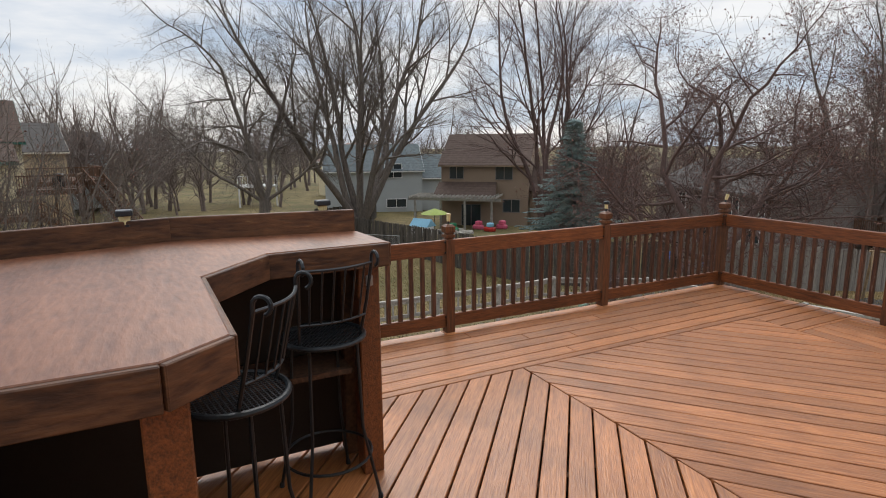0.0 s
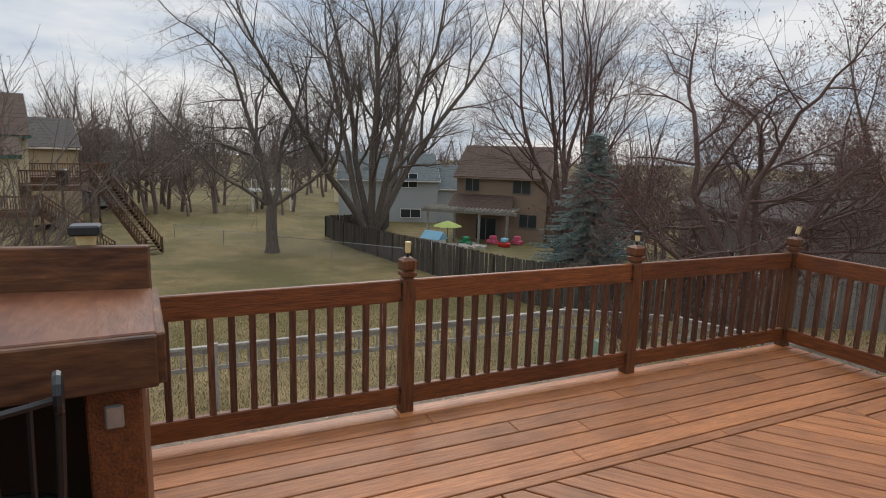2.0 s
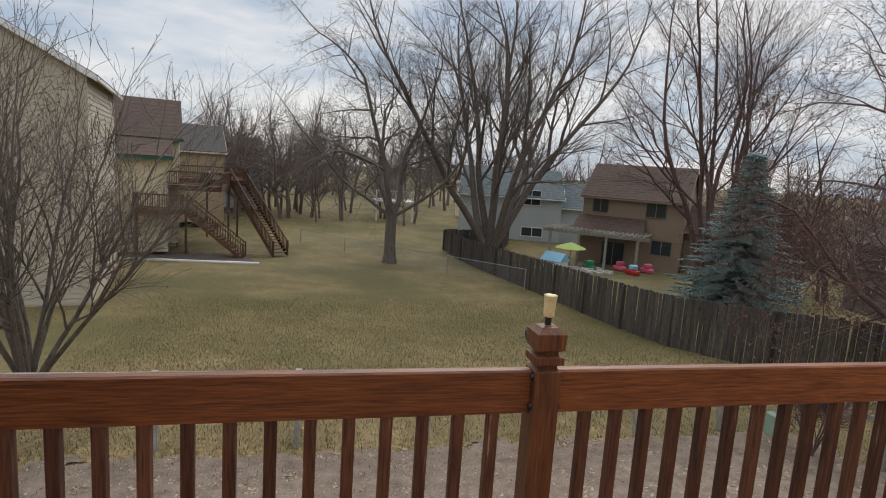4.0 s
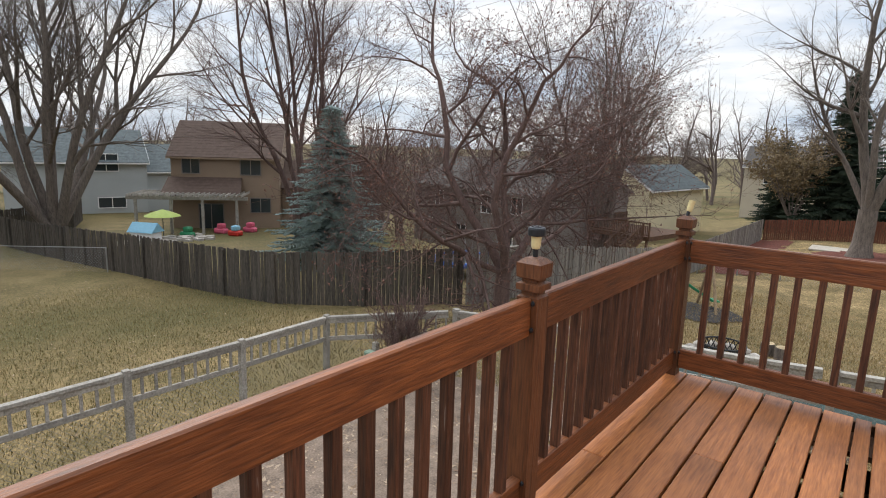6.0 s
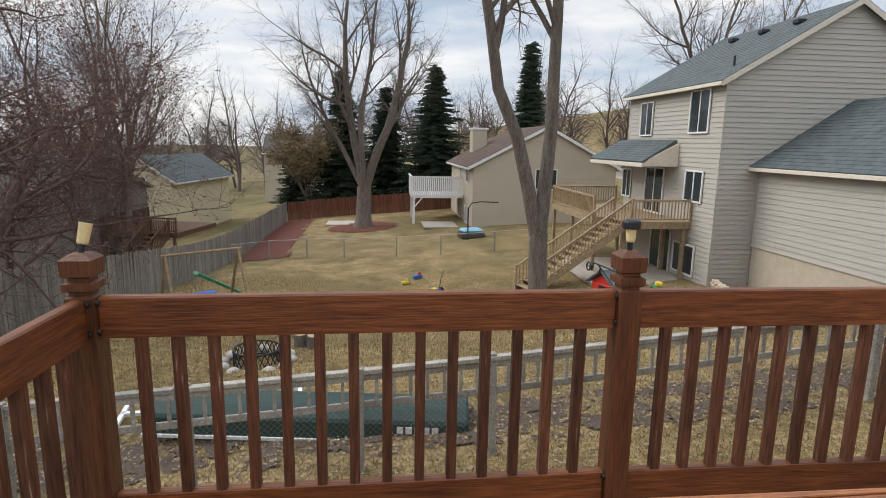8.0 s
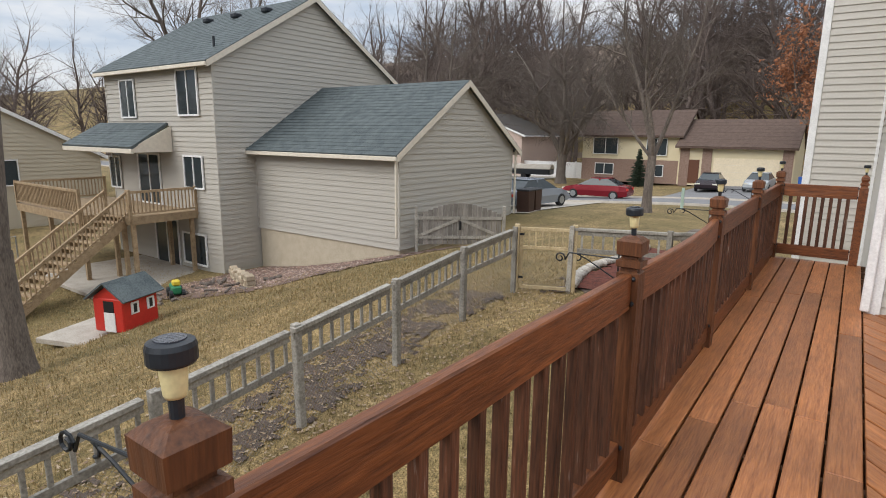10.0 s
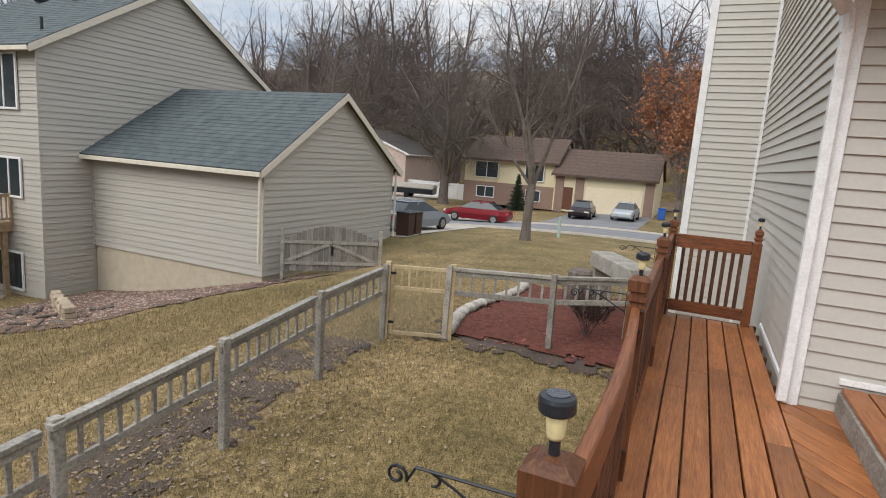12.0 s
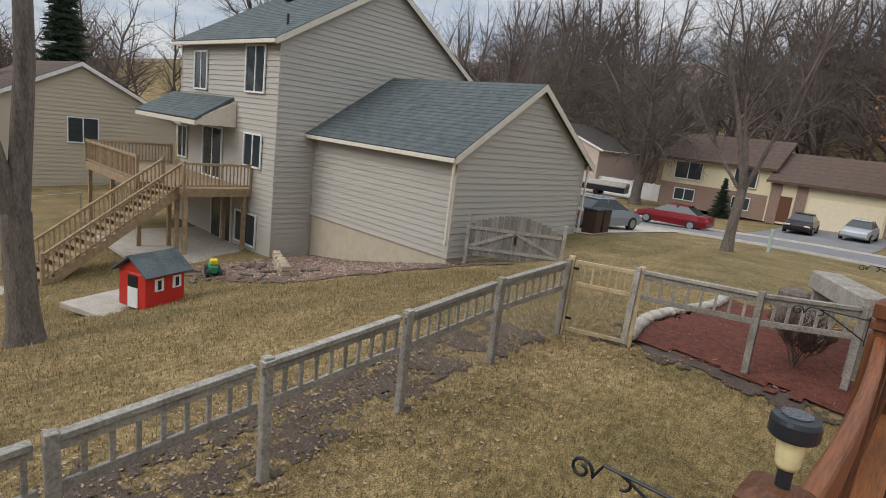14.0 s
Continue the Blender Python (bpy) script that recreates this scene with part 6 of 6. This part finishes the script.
part("stump", lathe([(0.3, 0), (0.24, 0.3), (0.27, 0.75), (0.2, 0.8)], 11), M_BARK, rk)


# forest floor on the hill, and loose leaves and grass on the lawns
sheet("hill_floor", list(np.arange(68, 150, 2.5)), list(np.arange(-60, 130, 4)), lambda x, y: gz(x, y) + 0.08, M_LEAFL, "brown leaf-covered forest floor of the hill", "forest floor")


def scatter(name, label, count, area, size, material, seed, flat, keep=lambda x, y: True):
    """Small single blades or leaves strewn over the lawn as one object."""
    r_ = np.random.default_rng(seed)
    x = r_.uniform(area[0], area[1], count)
    y = r_.uniform(area[2], area[3], count)
    fade = np.minimum.reduce([x - area[0], area[1] - x, y - area[2], area[3] - y]) / 2.5
    ok = np.array([keep(a, b) for a, b in zip(x, y)]) & (r_.random(count) < fade)
    x, y = x[ok], y[ok]
    n = len(x)
    z = gz_many(x, y) + 0.01
    a = r_.uniform(0, 6.28, n)
    s = r_.uniform(size[0], size[1], n)
    c = np.stack((x, y, z), 1)
    u = np.stack((np.cos(a), np.sin(a), np.zeros(n)), 1)
    w = np.stack((-np.sin(a), np.cos(a), np.zeros(n)), 1)
    up = np.array((0, 0, 1.0))
    if flat:
        tilt = r_.uniform(0, 0.6, (n, 1))
        v = np.stack((c + up * 0.012 - u * s[:, None], c + up * 0.012 + w * s[:, None] * 0.6, c + up * 0.015 + u * s[:, None] + up * s[:, None] * tilt, c + up * 0.012 - w * s[:, None] * 0.6), 1)
    else:
        lean = r_.normal(0, 0.7, (n, 1))
        v = np.stack((c - u * s[:, None] * 0.16 - up * 0.02, c + u * s[:, None] * 0.16 - up * 0.02, c + (up + w * lean) * s[:, None] + u * s[:, None] * 0.03, c + (up + w * lean) * s[:, None] - u * s[:, None] * 0.03), 1)
    f = np.arange(n * 4).reshape(-1, 4)
    me = bpy.data.meshes.new(name)
    me.vertices.add(n * 4)
    me.vertices.foreach_set("co", v.astype(np.float32).ravel())
    me.loops.add(n * 4)
    me.loops.foreach_set("vertex_index", f.astype(np.int32).ravel())
    me.polygons.add(n)
    me.polygons.foreach_set("loop_start", np.arange(0, n * 4, 4, dtype=np.int32))
    me.update(calc_edges=True)
    me.materials.append(material)
    return tagged(new(name, me), label, "ground cover", kind="stuff")


def isle_mat(name, cols):
    """Colour that changes from blade to blade."""
    m = bpy.data.materials.new(name)
    m.use_nodes = True
    n, l = m.node_tree.nodes, m.node_tree.links
    g = n.new("ShaderNodeNewGeometry")
    rp = n.new("ShaderNodeValToRGB")
    rp.color_ramp.interpolation = "LINEAR"
    e = rp.color_ramp.elements
    for i, col in enumerate(cols):
        k = e[i] if i < 2 else e.new(1.0)
        k.position, k.color = i / (len(cols) - 1), (*col, 1)
    l.new(g.outputs["Random Per Island"], rp.inputs[0])
    l.new(rp.outputs[0], n["Principled BSDF"].inputs["Base Color"])
    n["Principled BSDF"].inputs["Roughness"].default_value = 0.95
    return m


M_BLADE = isle_mat("grass_blade", ((0.14, 0.108, 0.040), (0.31, 0.22, 0.10), (0.42, 0.305, 0.155), (0.19, 0.15, 0.056), (0.48, 0.36, 0.20)))
M_DRYLEAF = isle_mat("dry_leaf_fleck", ((0.17, 0.11, 0.07), (0.30, 0.215, 0.14), (0.42, 0.33, 0.235)))
clear = lambda x, y: not (-6.3 < x < -2.0 and y < 3.6) and not (11.0 < x < 15.7 and 0 < y < 3.4)
scatter("grass", "short tan and green winter grass on the lawn", 150000, (-7, 16, -1.5, 10.5), (0.018, 0.045), M_BLADE, 1, False, clear)
scatter("grass", "short tan winter grass on the wider lawn", 120000, (-9, 14, 7, 26), (0.03, 0.06), M_BLADE, 2, False, lambda x, y: x > -8.2 or y < 9)
scatter("grass", "short green-tan winter grass behind the fence", 110000, (-24, -4.5, -12, 9), (0.03, 0.06), isle_mat("damp_grass_blade", ((0.085, 0.08, 0.026), (0.20, 0.155, 0.06), (0.30, 0.23, 0.105), (0.12, 0.11, 0.036))), 3, False)
scatter("fallen_leaf", "dead leaves strewn inside the back fence", 26000, (-8.4, 0.5, -9, 5.7), (0.018, 0.045), M_DRYLEAF, 4, True, lambda x, y: -6.3 < x and y < 3.6)
scatter("fallen_leaf", "dead leaves strewn on the lawns", 7000, (-32, 12, -8, 20), (0.015, 0.04), M_DRYLEAF, 5, True)
scatter("fallen_leaf", "dead leaves and chips along the wire fence", 16000, (-6, 12.5, 2.3, 6.7), (0.012, 0.035), M_DRYLEAF, 6, True)
scatter("wood_chip", "loose red wood chips on the mulch bed", 20000, (9.8, 17, -1.4, 4.7), (0.025, 0.07), isle_mat("chip", ((0.04, 0.013, 0.01), (0.2, 0.055, 0.035), (0.36, 0.14, 0.10))), 7, True, lambda x, y: 11.3 < x < 15.6 and 0.2 < y < 3.2)
scatter("wood_chip", "pale wood chips beside the garage", 16000, (9.8, 17.2, 10.5, 20), (0.03, 0.07), isle_mat("pale_chip", ((0.16, 0.09, 0.07), (0.34, 0.22, 0.17), (0.5, 0.4, 0.34))), 8, True, lambda x, y: 11.2 < x < 15.9 and 9.6 + (15.9 - x) * 0.55 < y < 18.6)


# ---- trees ----
def quad_mesh(name, v, f, material, smooth=True):
    """A mesh of four-sided faces from arrays."""
    me = bpy.data.meshes.new(name)
    me.vertices.add(len(v))
    me.vertices.foreach_set("co", np.asarray(v, dtype=np.float32).ravel())
    me.loops.add(len(f) * 4)
    me.loops.foreach_set("vertex_index", np.asarray(f, dtype=np.int32).ravel())
    me.polygons.add(len(f))
    me.polygons.foreach_set("loop_start", np.arange(0, len(f) * 4, 4, dtype=np.int32))
    me.polygons.foreach_set("use_smooth", np.full(len(f), smooth))
    me.update(calc_edges=True)
    me.materials.append(material)
    return me


REF = np.array((0.31, 0.52, 0.79))
RINGS, QUADS = {}, {}


class Wood:
    """Collects tapered limbs as one mesh."""

    def __init__(self):
        self.v, self.f, self.n = [], [], 0

    def limb(self, pts, radii, sides):
        pts = np.asarray(pts)
        n = len(pts)
        d = pts[-1] - pts[0]
        u = np.cross(d, REF)
        u = u / (math.sqrt(u[0] ** 2 + u[1] ** 2 + u[2] ** 2) + 1e-9)
        w = np.cross(d, u)
        w = w / (math.sqrt(w[0] ** 2 + w[1] ** 2 + w[2] ** 2) + 1e-9)
        if sides not in RINGS:
            a = np.arange(sides) * 2 * math.pi / sides
            RINGS[sides] = (np.cos(a)[:, None], np.sin(a)[:, None])
        c, s = RINGS[sides]
        ring = c * u + s * w
        v = pts[:, None, :] + ring[None] * np.asarray(radii)[:, None, None]
        if (n, sides) not in QUADS:
            k = np.arange(sides)
            q = np.stack((k, (k + 1) % sides, (k + 1) % sides + sides, k + sides), 1)
            QUADS[n, sides] = np.concatenate([q + t * sides for t in range(n - 1)])
        self.v.append(v.reshape(-1, 3))
        self.f.append(QUADS[n, sides] + self.n)
        self.n += n * sides

    def arrays(self):
        return np.concatenate(self.v), np.concatenate(self.f)

    def mesh(self, name, material):
        return quad_mesh(name, *self.arrays(), material)


def unit(v):
    return v / (math.sqrt(v[0] * v[0] + v[1] * v[1] + v[2] * v[2]) + 1e-9)


def grow(woods, r_, p, d, length, rad, level, style, tips):
    """One limb and, from it, finer limbs. woods[0] takes the thick wood, woods[1] the twigs."""
    seg = (style["seg"] if "seg" in style else (7, 5, 3, 2, 1))[min(level, 4)]
    pts, radii = [p], [rad]
    top = style["levels"]
    wig = r_.normal(0, style["wiggle"] * (1 + 0.35 * level), (seg, 3))
    wig[:, 2] += style["lift"][min(level, len(style["lift"]) - 1)]
    for i in range(seg):
        d = unit(d + wig[i])
        p = p + d * (length / seg)
        pts.append(p)
        radii.append(max(0.004, rad * (1 - (0.72 if level else 0.55) * (i + 1) / seg)))
    sides = (9, 6, 4, 3, 3)[min(level, 4)]
    woods[0 if level < 2 else 1].limb(pts, radii, sides)
    if level >= top:
        tips.append(p)
        return
    n = style["kids"][level]
    first = style["bare"][level]
    rnd = r_.random((n, 5))
    nrm = r_.normal(0, 1, (n, 3))
    for k in range(n):
        s = first + (1 - first) * (k + rnd[k, 0]) / n
        x = s * seg
        i = min(int(x), seg - 1)
        step = pts[i + 1] - pts[i]
        q = pts[i] + step * (x - i)
        rr = radii[i] + (radii[i + 1] - radii[i]) * (x - i)
        ax = unit(step)
        sd = nrm[k]
        side = unit(np.array((ax[1] * sd[2] - ax[2] * sd[1], ax[2] * sd[0] - ax[0] * sd[2], ax[0] * sd[1] - ax[1] * sd[0])))
        a = radians(style["angle"][0] + (style["angle"][1] - style["angle"][0]) * rnd[k, 1])
        nd = ax * math.cos(a) + side * math.sin(a)
        ratio = style["ratio"][0] + (style["ratio"][1] - style["ratio"][0]) * rnd[k, 2]
        grow(woods, r_, q, nd, length * ratio * (1.08 - 0.5 * s), rr * (0.5 + 0.22 * rnd[k, 3]), level + 1, style, tips)
    # the leader goes on
    grow(woods, r_, pts[-1], d, length * 0.55, radii[-1], level + 1, style, tips)


VASE = dict(levels=4, kids=(5, 6, 5, 6), bare=(0.3, 0.2, 0.15, 0.1), angle=(22, 48), ratio=(0.5, 0.72), lift=(0.05, 0.07, 0.05, 0.03), wiggle=0.07)
SPREAD = dict(levels=4, kids=(6, 6, 6, 7), bare=(0.25, 0.2, 0.1, 0.1), angle=(38, 75), ratio=(0.5, 0.8), lift=(0.03, 0.0, -0.05, -0.08), wiggle=0.12)
CRAB = dict(levels=4, kids=(6, 6, 6, 6), bare=(0.15, 0.15, 0.1, 0.1), angle=(35, 80), ratio=(0.5, 0.78), lift=(0.04, 0.02, 0.05, 0.05), wiggle=0.17)
TALL = dict(levels=4, kids=(6, 6, 6, 5), bare=(0.35, 0.2, 0.15, 0.1), angle=(25, 55), ratio=(0.42, 0.65), lift=(0.06, 0.05, 0.03, 0.0), wiggle=0.08)


def bare_tree(x, y, trunk, stems, style, seed, label, material=M_BARK, bud=None, bud_size=0.03, dz=0.0):
    """trunk: (height of the fork, radius). stems: (lean, heading, length, share of radius) in degrees and metres."""
    r_ = np.random.default_rng(seed)
    t = thing("tree", pose(x, y, gz(x, y) + dz), label, "tree")
    woods, tips = (Wood(), Wood()), []
    h, r = trunk
    if h > 0:
        pts, rad = [], []
        for k in range(7):
            s = k / 6
            pts.append(np.array((0.06 * h * math.sin(s * 2.3 + seed) * s * 0.5, 0.05 * h * math.sin(s * 3 + seed * 2) * s * 0.5, -0.15 + (h + 0.15) * s)))
            rad.append(r * (1.45 if k == 0 else 1.12 if k == 1 else 1.0 - 0.12 * s))
        woods[0].limb(pts, rad, 11)
        start = pts[-1]
    else:
        start = np.array((0.0, 0.0, -0.1))
    for lean, head, ln, share in stems:
        a, b = radians(lean), radians(head)
        d = np.array((math.sin(a) * math.cos(b), math.sin(a) * math.sin(b), math.cos(a)))
        off = d * np.array((1, 1, 0)) * r * 0.5
        grow(woods, r_, start + off - np.array((0, 0, 0.05)), d, ln, r * share, 0, style, tips)
    for nm, w in (("trunk", woods[0]), ("crown", woods[1])):
        ob = new(nm, w.mesh(nm, material))
        ob.parent = t
        if nm == "crown":
            tagged(ob, kind="stuff")
    if bud is not None:
        verts, faces = [], []
        for p in tips:
            for q in range(1):
                c = p + r_.normal(0, bud_size * 1.5, 3)
                i = len(verts)
                for o in r_.normal(0, bud_size, (4, 3)):
                    verts.append(tuple(c + o))
                faces += [(i, i + 1, i + 2), (i, i + 2, i + 3)]
        me = bpy.data.meshes.new("bud_spray")
        me.from_pydata(verts, [], faces)
        me.materials.append(bud)
        ob = new("bud_spray", me)
        ob.parent = t
        tagged(ob, kind="stuff")
    return t


M_BUD = mat("brown_bud", (0.16, 0.075, 0.06), (0.30, 0.16, 0.12), 4, (1, 1, 1), 0.9, 0, 22, 0.2)
bare_tree(5.2, 12.1, (2.5, 0.27), ((25, 158, 9.0, 0.70), (7, -22, 9.5, 0.72)), dict(TALL, lift=(0.02, 0.05, 0.03, 0.0), bare=(0.42, 0.2, 0.15, 0.1)), 3, "grey-barked twin-stemmed bare tree on the lawn")
bare_tree(-37.8, 0.4, (3.4, 0.42), ((28, 100, 9.0, 0.5), (34, 230, 8.5, 0.45), (20, 330, 9.5, 0.5), (64, 265, 7.5, 0.32), (64, 80, 7.5, 0.32)), SPREAD, 8, "spreading bare tree with drooping twigs")
bare_tree(-43.0, 9.4, (0.6, 0.9), tuple((12 + 8 * (k % 4), k * 41, 13.5 + (k % 3), 0.36) for k in range(8)), VASE, 5, "large many-stemmed bare maple behind the fence")
bare_tree(-7.4, 9.6, (1.2, 0.24), ((38, 60, 5.2, 0.55), (30, 200, 6.0, 0.6), (44, 300, 5.0, 0.55), (36, 135, 5.4, 0.55), (62, 240, 4.6, 0.4)), CRAB, 11, "crooked bare crab-apple tree with reddish twigs", M_BARKR, M_BUD, 0.02)
bare_tree(-10.5, 16.5, (1.4, 0.2), ((30, 80, 5.8, 0.6), (28, 220, 6.0, 0.6), (38, 320, 5.4, 0.55)), CRAB, 21, "crooked bare fruit tree with reddish twigs", M_BARKR, M_BUD, 0.02)
bare_tree(-27.0, 17.5, (0.8, 0.45), tuple((10 + 7 * (k % 3), k * 58, 11.5, 0.4) for k in range(6)), VASE, 14, "bare multi-stemmed tree behind the spruce", M_BARKR)
bare_tree(-16.0, 37.0, (0.7, 0.55), tuple((10 + 7 * (k % 3), k * 52, 11.5, 0.36) for k in range(6)), VASE, 17, "vase-shaped bare maple with red-brown buds", M_BARK, M_BUD, 0.04)
bare_tree(-0.2, 42.6, (3.2, 0.62), ((9, 200, 12, 0.55), (24, 350, 11.5, 0.62), (16, 250, 11, 0.4), (30, 160, 8, 0.35)), TALL, 19, "tall bare maple with a leaning forked trunk")
bare_tree(26.3, 6.3, (2.4, 0.2), ((10, 80, 5.0, 0.6), (24, 200, 4.6, 0.5), (24, 320, 4.6, 0.5), (40, 120, 3.6, 0.35)), TALL, 23, "slim bare street tree on the verge")
bare_tree(56.0, 23.6, (3.0, 0.5), ((30, 90, 8, 0.6), (36, 270, 8, 0.6), (20, 180, 8, 0.6), (50, 0, 6, 0.4), (58, 230, 6, 0.4)), SPREAD, 29, "broad bare tree across the street")
bare_tree(53.5, 1.2, (2.0, 0.28), ((20, 90, 6, 0.55), (26, 200, 6, 0.5), (24, 320, 6, 0.5), (10, 30, 6.5, 0.5)), VASE, 31, "tree across the street with dry orange-brown leaves", M_BARK, M_ORANGE, 0.085)
bare_tree(21.5, 31.5, (4.0, 0.35), ((18, 80, 8, 0.6), (24, 200, 8, 0.6), (24, 320, 8, 0.5)), TALL, 37, "bare tree behind the two-storey house")
bare_tree(47.5, 33.0, (3.0, 0.4), ((26, 90, 8, 0.6), (32, 220, 8, 0.6), (20, 330, 8, 0.6)), SPREAD, 41, "bare tree beside the street")
bare_tree(-24, -14, (0.25, 0.12), tuple((14 + 9 * (k % 4), k * 34, 2.8, 0.45) for k in range(11)), dict(VASE, levels=3), 43, "dense bare shrub beside the cream house", M_BARK, M_BUD, 0.014)
bare_tree(-9.4, -9.8, (0.25, 0.13), tuple((10 + 8 * (k % 4), k * 34, 3.9, 0.4) for k in range(12)), dict(VASE, levels=3, kids=(7, 6, 5)), 47, "dense bare shrub with pale buds", M_BARK, M_BUD, 0.012)
bare_tree(-5.2, 3.0, (0.1, 0.04), tuple((14 + 8 * (k % 3), k * 50, 0.9, 0.4) for k in range(7)), dict(VASE, levels=3), 53, "small bare shrub in the fence corner", M_BARKR)
bare_tree(12.3, 1.2, (0.1, 0.03), tuple((14 + 9 * (k % 3), k * 50, 0.5, 0.4) for k in range(7)), dict(VASE, levels=3), 59, "small bare shrub in the mulch bed", M_BARKR)


def conifer(x, y, height, radius, material, seed, label, skirt=0.05, droop=0.25):
    """A spruce: whorls of drooping boughs hung with many narrow sprays."""
    r_ = np.random.default_rng(seed)
    t = thing("tree", pose(x, y, gz(x, y)), label, "tree")
    w = Wood()
    w.limb([np.array((0, 0, -0.1)), np.array((0, 0, height * 0.5)), np.array((0.0, 0, height))], [height * 0.022, height * 0.012, 0.01], 8)
    ob = new("trunk", w.mesh("trunk", M_BARK))
    ob.parent = t
    verts, faces = [], []
    z = height * skirt
    while z < height * 0.985:
        s = 1 - z / height
        R = radius * (s ** 0.85)
        n = max(5, int(8 + 9 * s))
        for k in range(n):
            a = 2 * math.pi * (k + r_.random()) / n
            ln = R * r_.uniform(0.55, 1.22)
            out = np.array((math.cos(a), math.sin(a), 0))
            side = np.array((-math.sin(a), math.cos(a), 0))
            jz = r_.normal(0, 0.02) * height
            m = max(5, int(ln / (0.02 * height)))
            for i in range(m):
                q = (i + 0.6) / m
                c = out * ln * q + np.array((0, 0, z + jz - droop * ln * q * (1 - 0.5 * q) + r_.normal(0, 0.02)))
                wd = (0.062 * height) * (1.1 - 0.6 * q) * r_.uniform(0.6, 1.1)
                for sg in (-1, 1):
                    tip = c + out * wd * r_.uniform(0.5, 1.0) + side * sg * wd * r_.uniform(0.6, 1.2) + np.array((0, 0, r_.uniform(-0.4, 0.15) * wd))
                    b = wd * 0.2
                    i0 = len(verts)
                    verts += [tuple(c - out * b), tuple(c + out * b + np.array((0, 0, b))), tuple(c + np.array((0, 0, -b))), tuple(tip)]
                    faces += [(i0, i0 + 1, i0 + 3), (i0 + 1, i0 + 2, i0 + 3), (i0 + 2, i0, i0 + 3)]
        z += height * 0.026 * r_.uniform(0.8, 1.2)
    me = bpy.data.meshes.new("foliage")
    me.from_pydata(verts, [], faces)
    me.materials.append(material)
    ob = new("foliage", me)
    ob.parent = t
    tagged(ob, kind="stuff")
    return t


conifer(-21.6, 15.4, 8.0, 3.5, M_SPRUCE, 2, "blue-green spruce behind the dark fence")
conifer(6.8, 57.0, 13.6, 5.4, M_FIR, 3, "large dark green spruce behind the red fence")
conifer(-2.6, 56.5, 13.5, 4.4, M_FIR, 4, "dark green spruce behind the red fence")
conifer(1.8, 60.0, 12.5, 4.2, M_FIR, 6, "dark green spruce behind the red fence")
conifer(-7.5, 60.0, 8.5, 3.0, M_FIR, 7, "small dark evergreen at the yard corner")
conifer(18.4, 64.0, 16.8, 3.6, M_FIR, 5, "tall narrow dark spruce behind the houses")
conifer(56.4, 15.9, 3.4, 1.1, M_FIR, 9, "clipped dark evergreen shrub by the front wall", 0.0)
bare_tree(-6.0, 56.0, (1.0, 0.2), tuple((14 + 8 * (k % 3), k * 50, 4.5, 0.45) for k in range(7)), VASE, 61, "small tree with clinging tan leaves", M_BARK, mat("tan_leaf", (0.20, 0.14, 0.07), (0.32, 0.24, 0.13), 4, (1, 1, 1), 0.9, 0, 22, 0.2), 0.07)


# far woods: a few bare trees repeated into one sheet of wood
def far_tree(seed):
    r_ = np.random.default_rng(seed)
    w = Wood()
    grow((w, w), r_, np.array((0.0, 0, -0.2)), np.array((0.0, 0, 1.0)), 6.0, 0.16, 0, dict(levels=3, kids=(10, 6, 5), bare=(0.25, 0.15, 0.1), angle=(28, 66), ratio=(0.45, 0.75), lift=(0.07, 0.04, 0.03), wiggle=0.11, seg=(5, 2, 1, 1)), [])
    return w.arrays()


FAR = [far_tree(s) for s in (101, 102, 103, 104)]


def far_woods(name, label, count, place, seed, size=(1.1, 1.7), material=M_WOODS):
    r_ = np.random.default_rng(seed)
    vs, fs, base = [], [], 0
    for _ in range(count):
        x, y = place(r_)
        v, f = FAR[r_.integers(4)]
        s = r_.uniform(*size)
        a = r_.uniform(0, 6.28)
        c, q = math.cos(a), math.sin(a)
        vs.append(np.column_stack(((v[:, 0] * c - v[:, 1] * q) * s + x, (v[:, 0] * q + v[:, 1] * c) * s + y, v[:, 2] * s * r_.uniform(0.9, 1.2) + gz(x, y))))
        fs.append(f + base)
        base += len(v)
    me = quad_mesh(name, np.concatenate(vs), np.concatenate(fs), material)
    return tagged(new(name, me), label, "woods", kind="stuff")


def skip_houses(r_, xa, xb, ya, yb):
    return r_.uniform(xa, xb), r_.uniform(ya, yb)


far_woods("hill_woods", "dense bare woods on the hill across the street", 150, lambda r_: skip_houses(r_, 70, 112, -25, 85), 1, (1.8, 2.7))
far_woods("back_woods", "grey bare woods behind the western houses", 80, lambda r_: skip_houses(r_, -135, -88, -60, 60), 2, (1.3, 2.0))
far_woods("north_woods", "grey bare woods behind the northern yards", 72, lambda r_: skip_houses(r_, -60, 60, 92, 130), 3, (1.3, 2.1))
far_woods("west_thicket", "bare trees and brush along the back yards", 36, lambda r_: skip_houses(r_, -84, -64, -18, 8), 4, (0.8, 1.5))
far_woods("yard_trees", "bare yard trees between the far houses", 34, lambda r_: skip_houses(r_, -70, -36, 34, 80), 5, (0.9, 1.6))
far_woods("corner_thicket", "red-brown brush behind the fences", 16, lambda r_: skip_houses(r_, -33, -27, 20, 31), 6, (0.6, 1.0), M_BARKR)
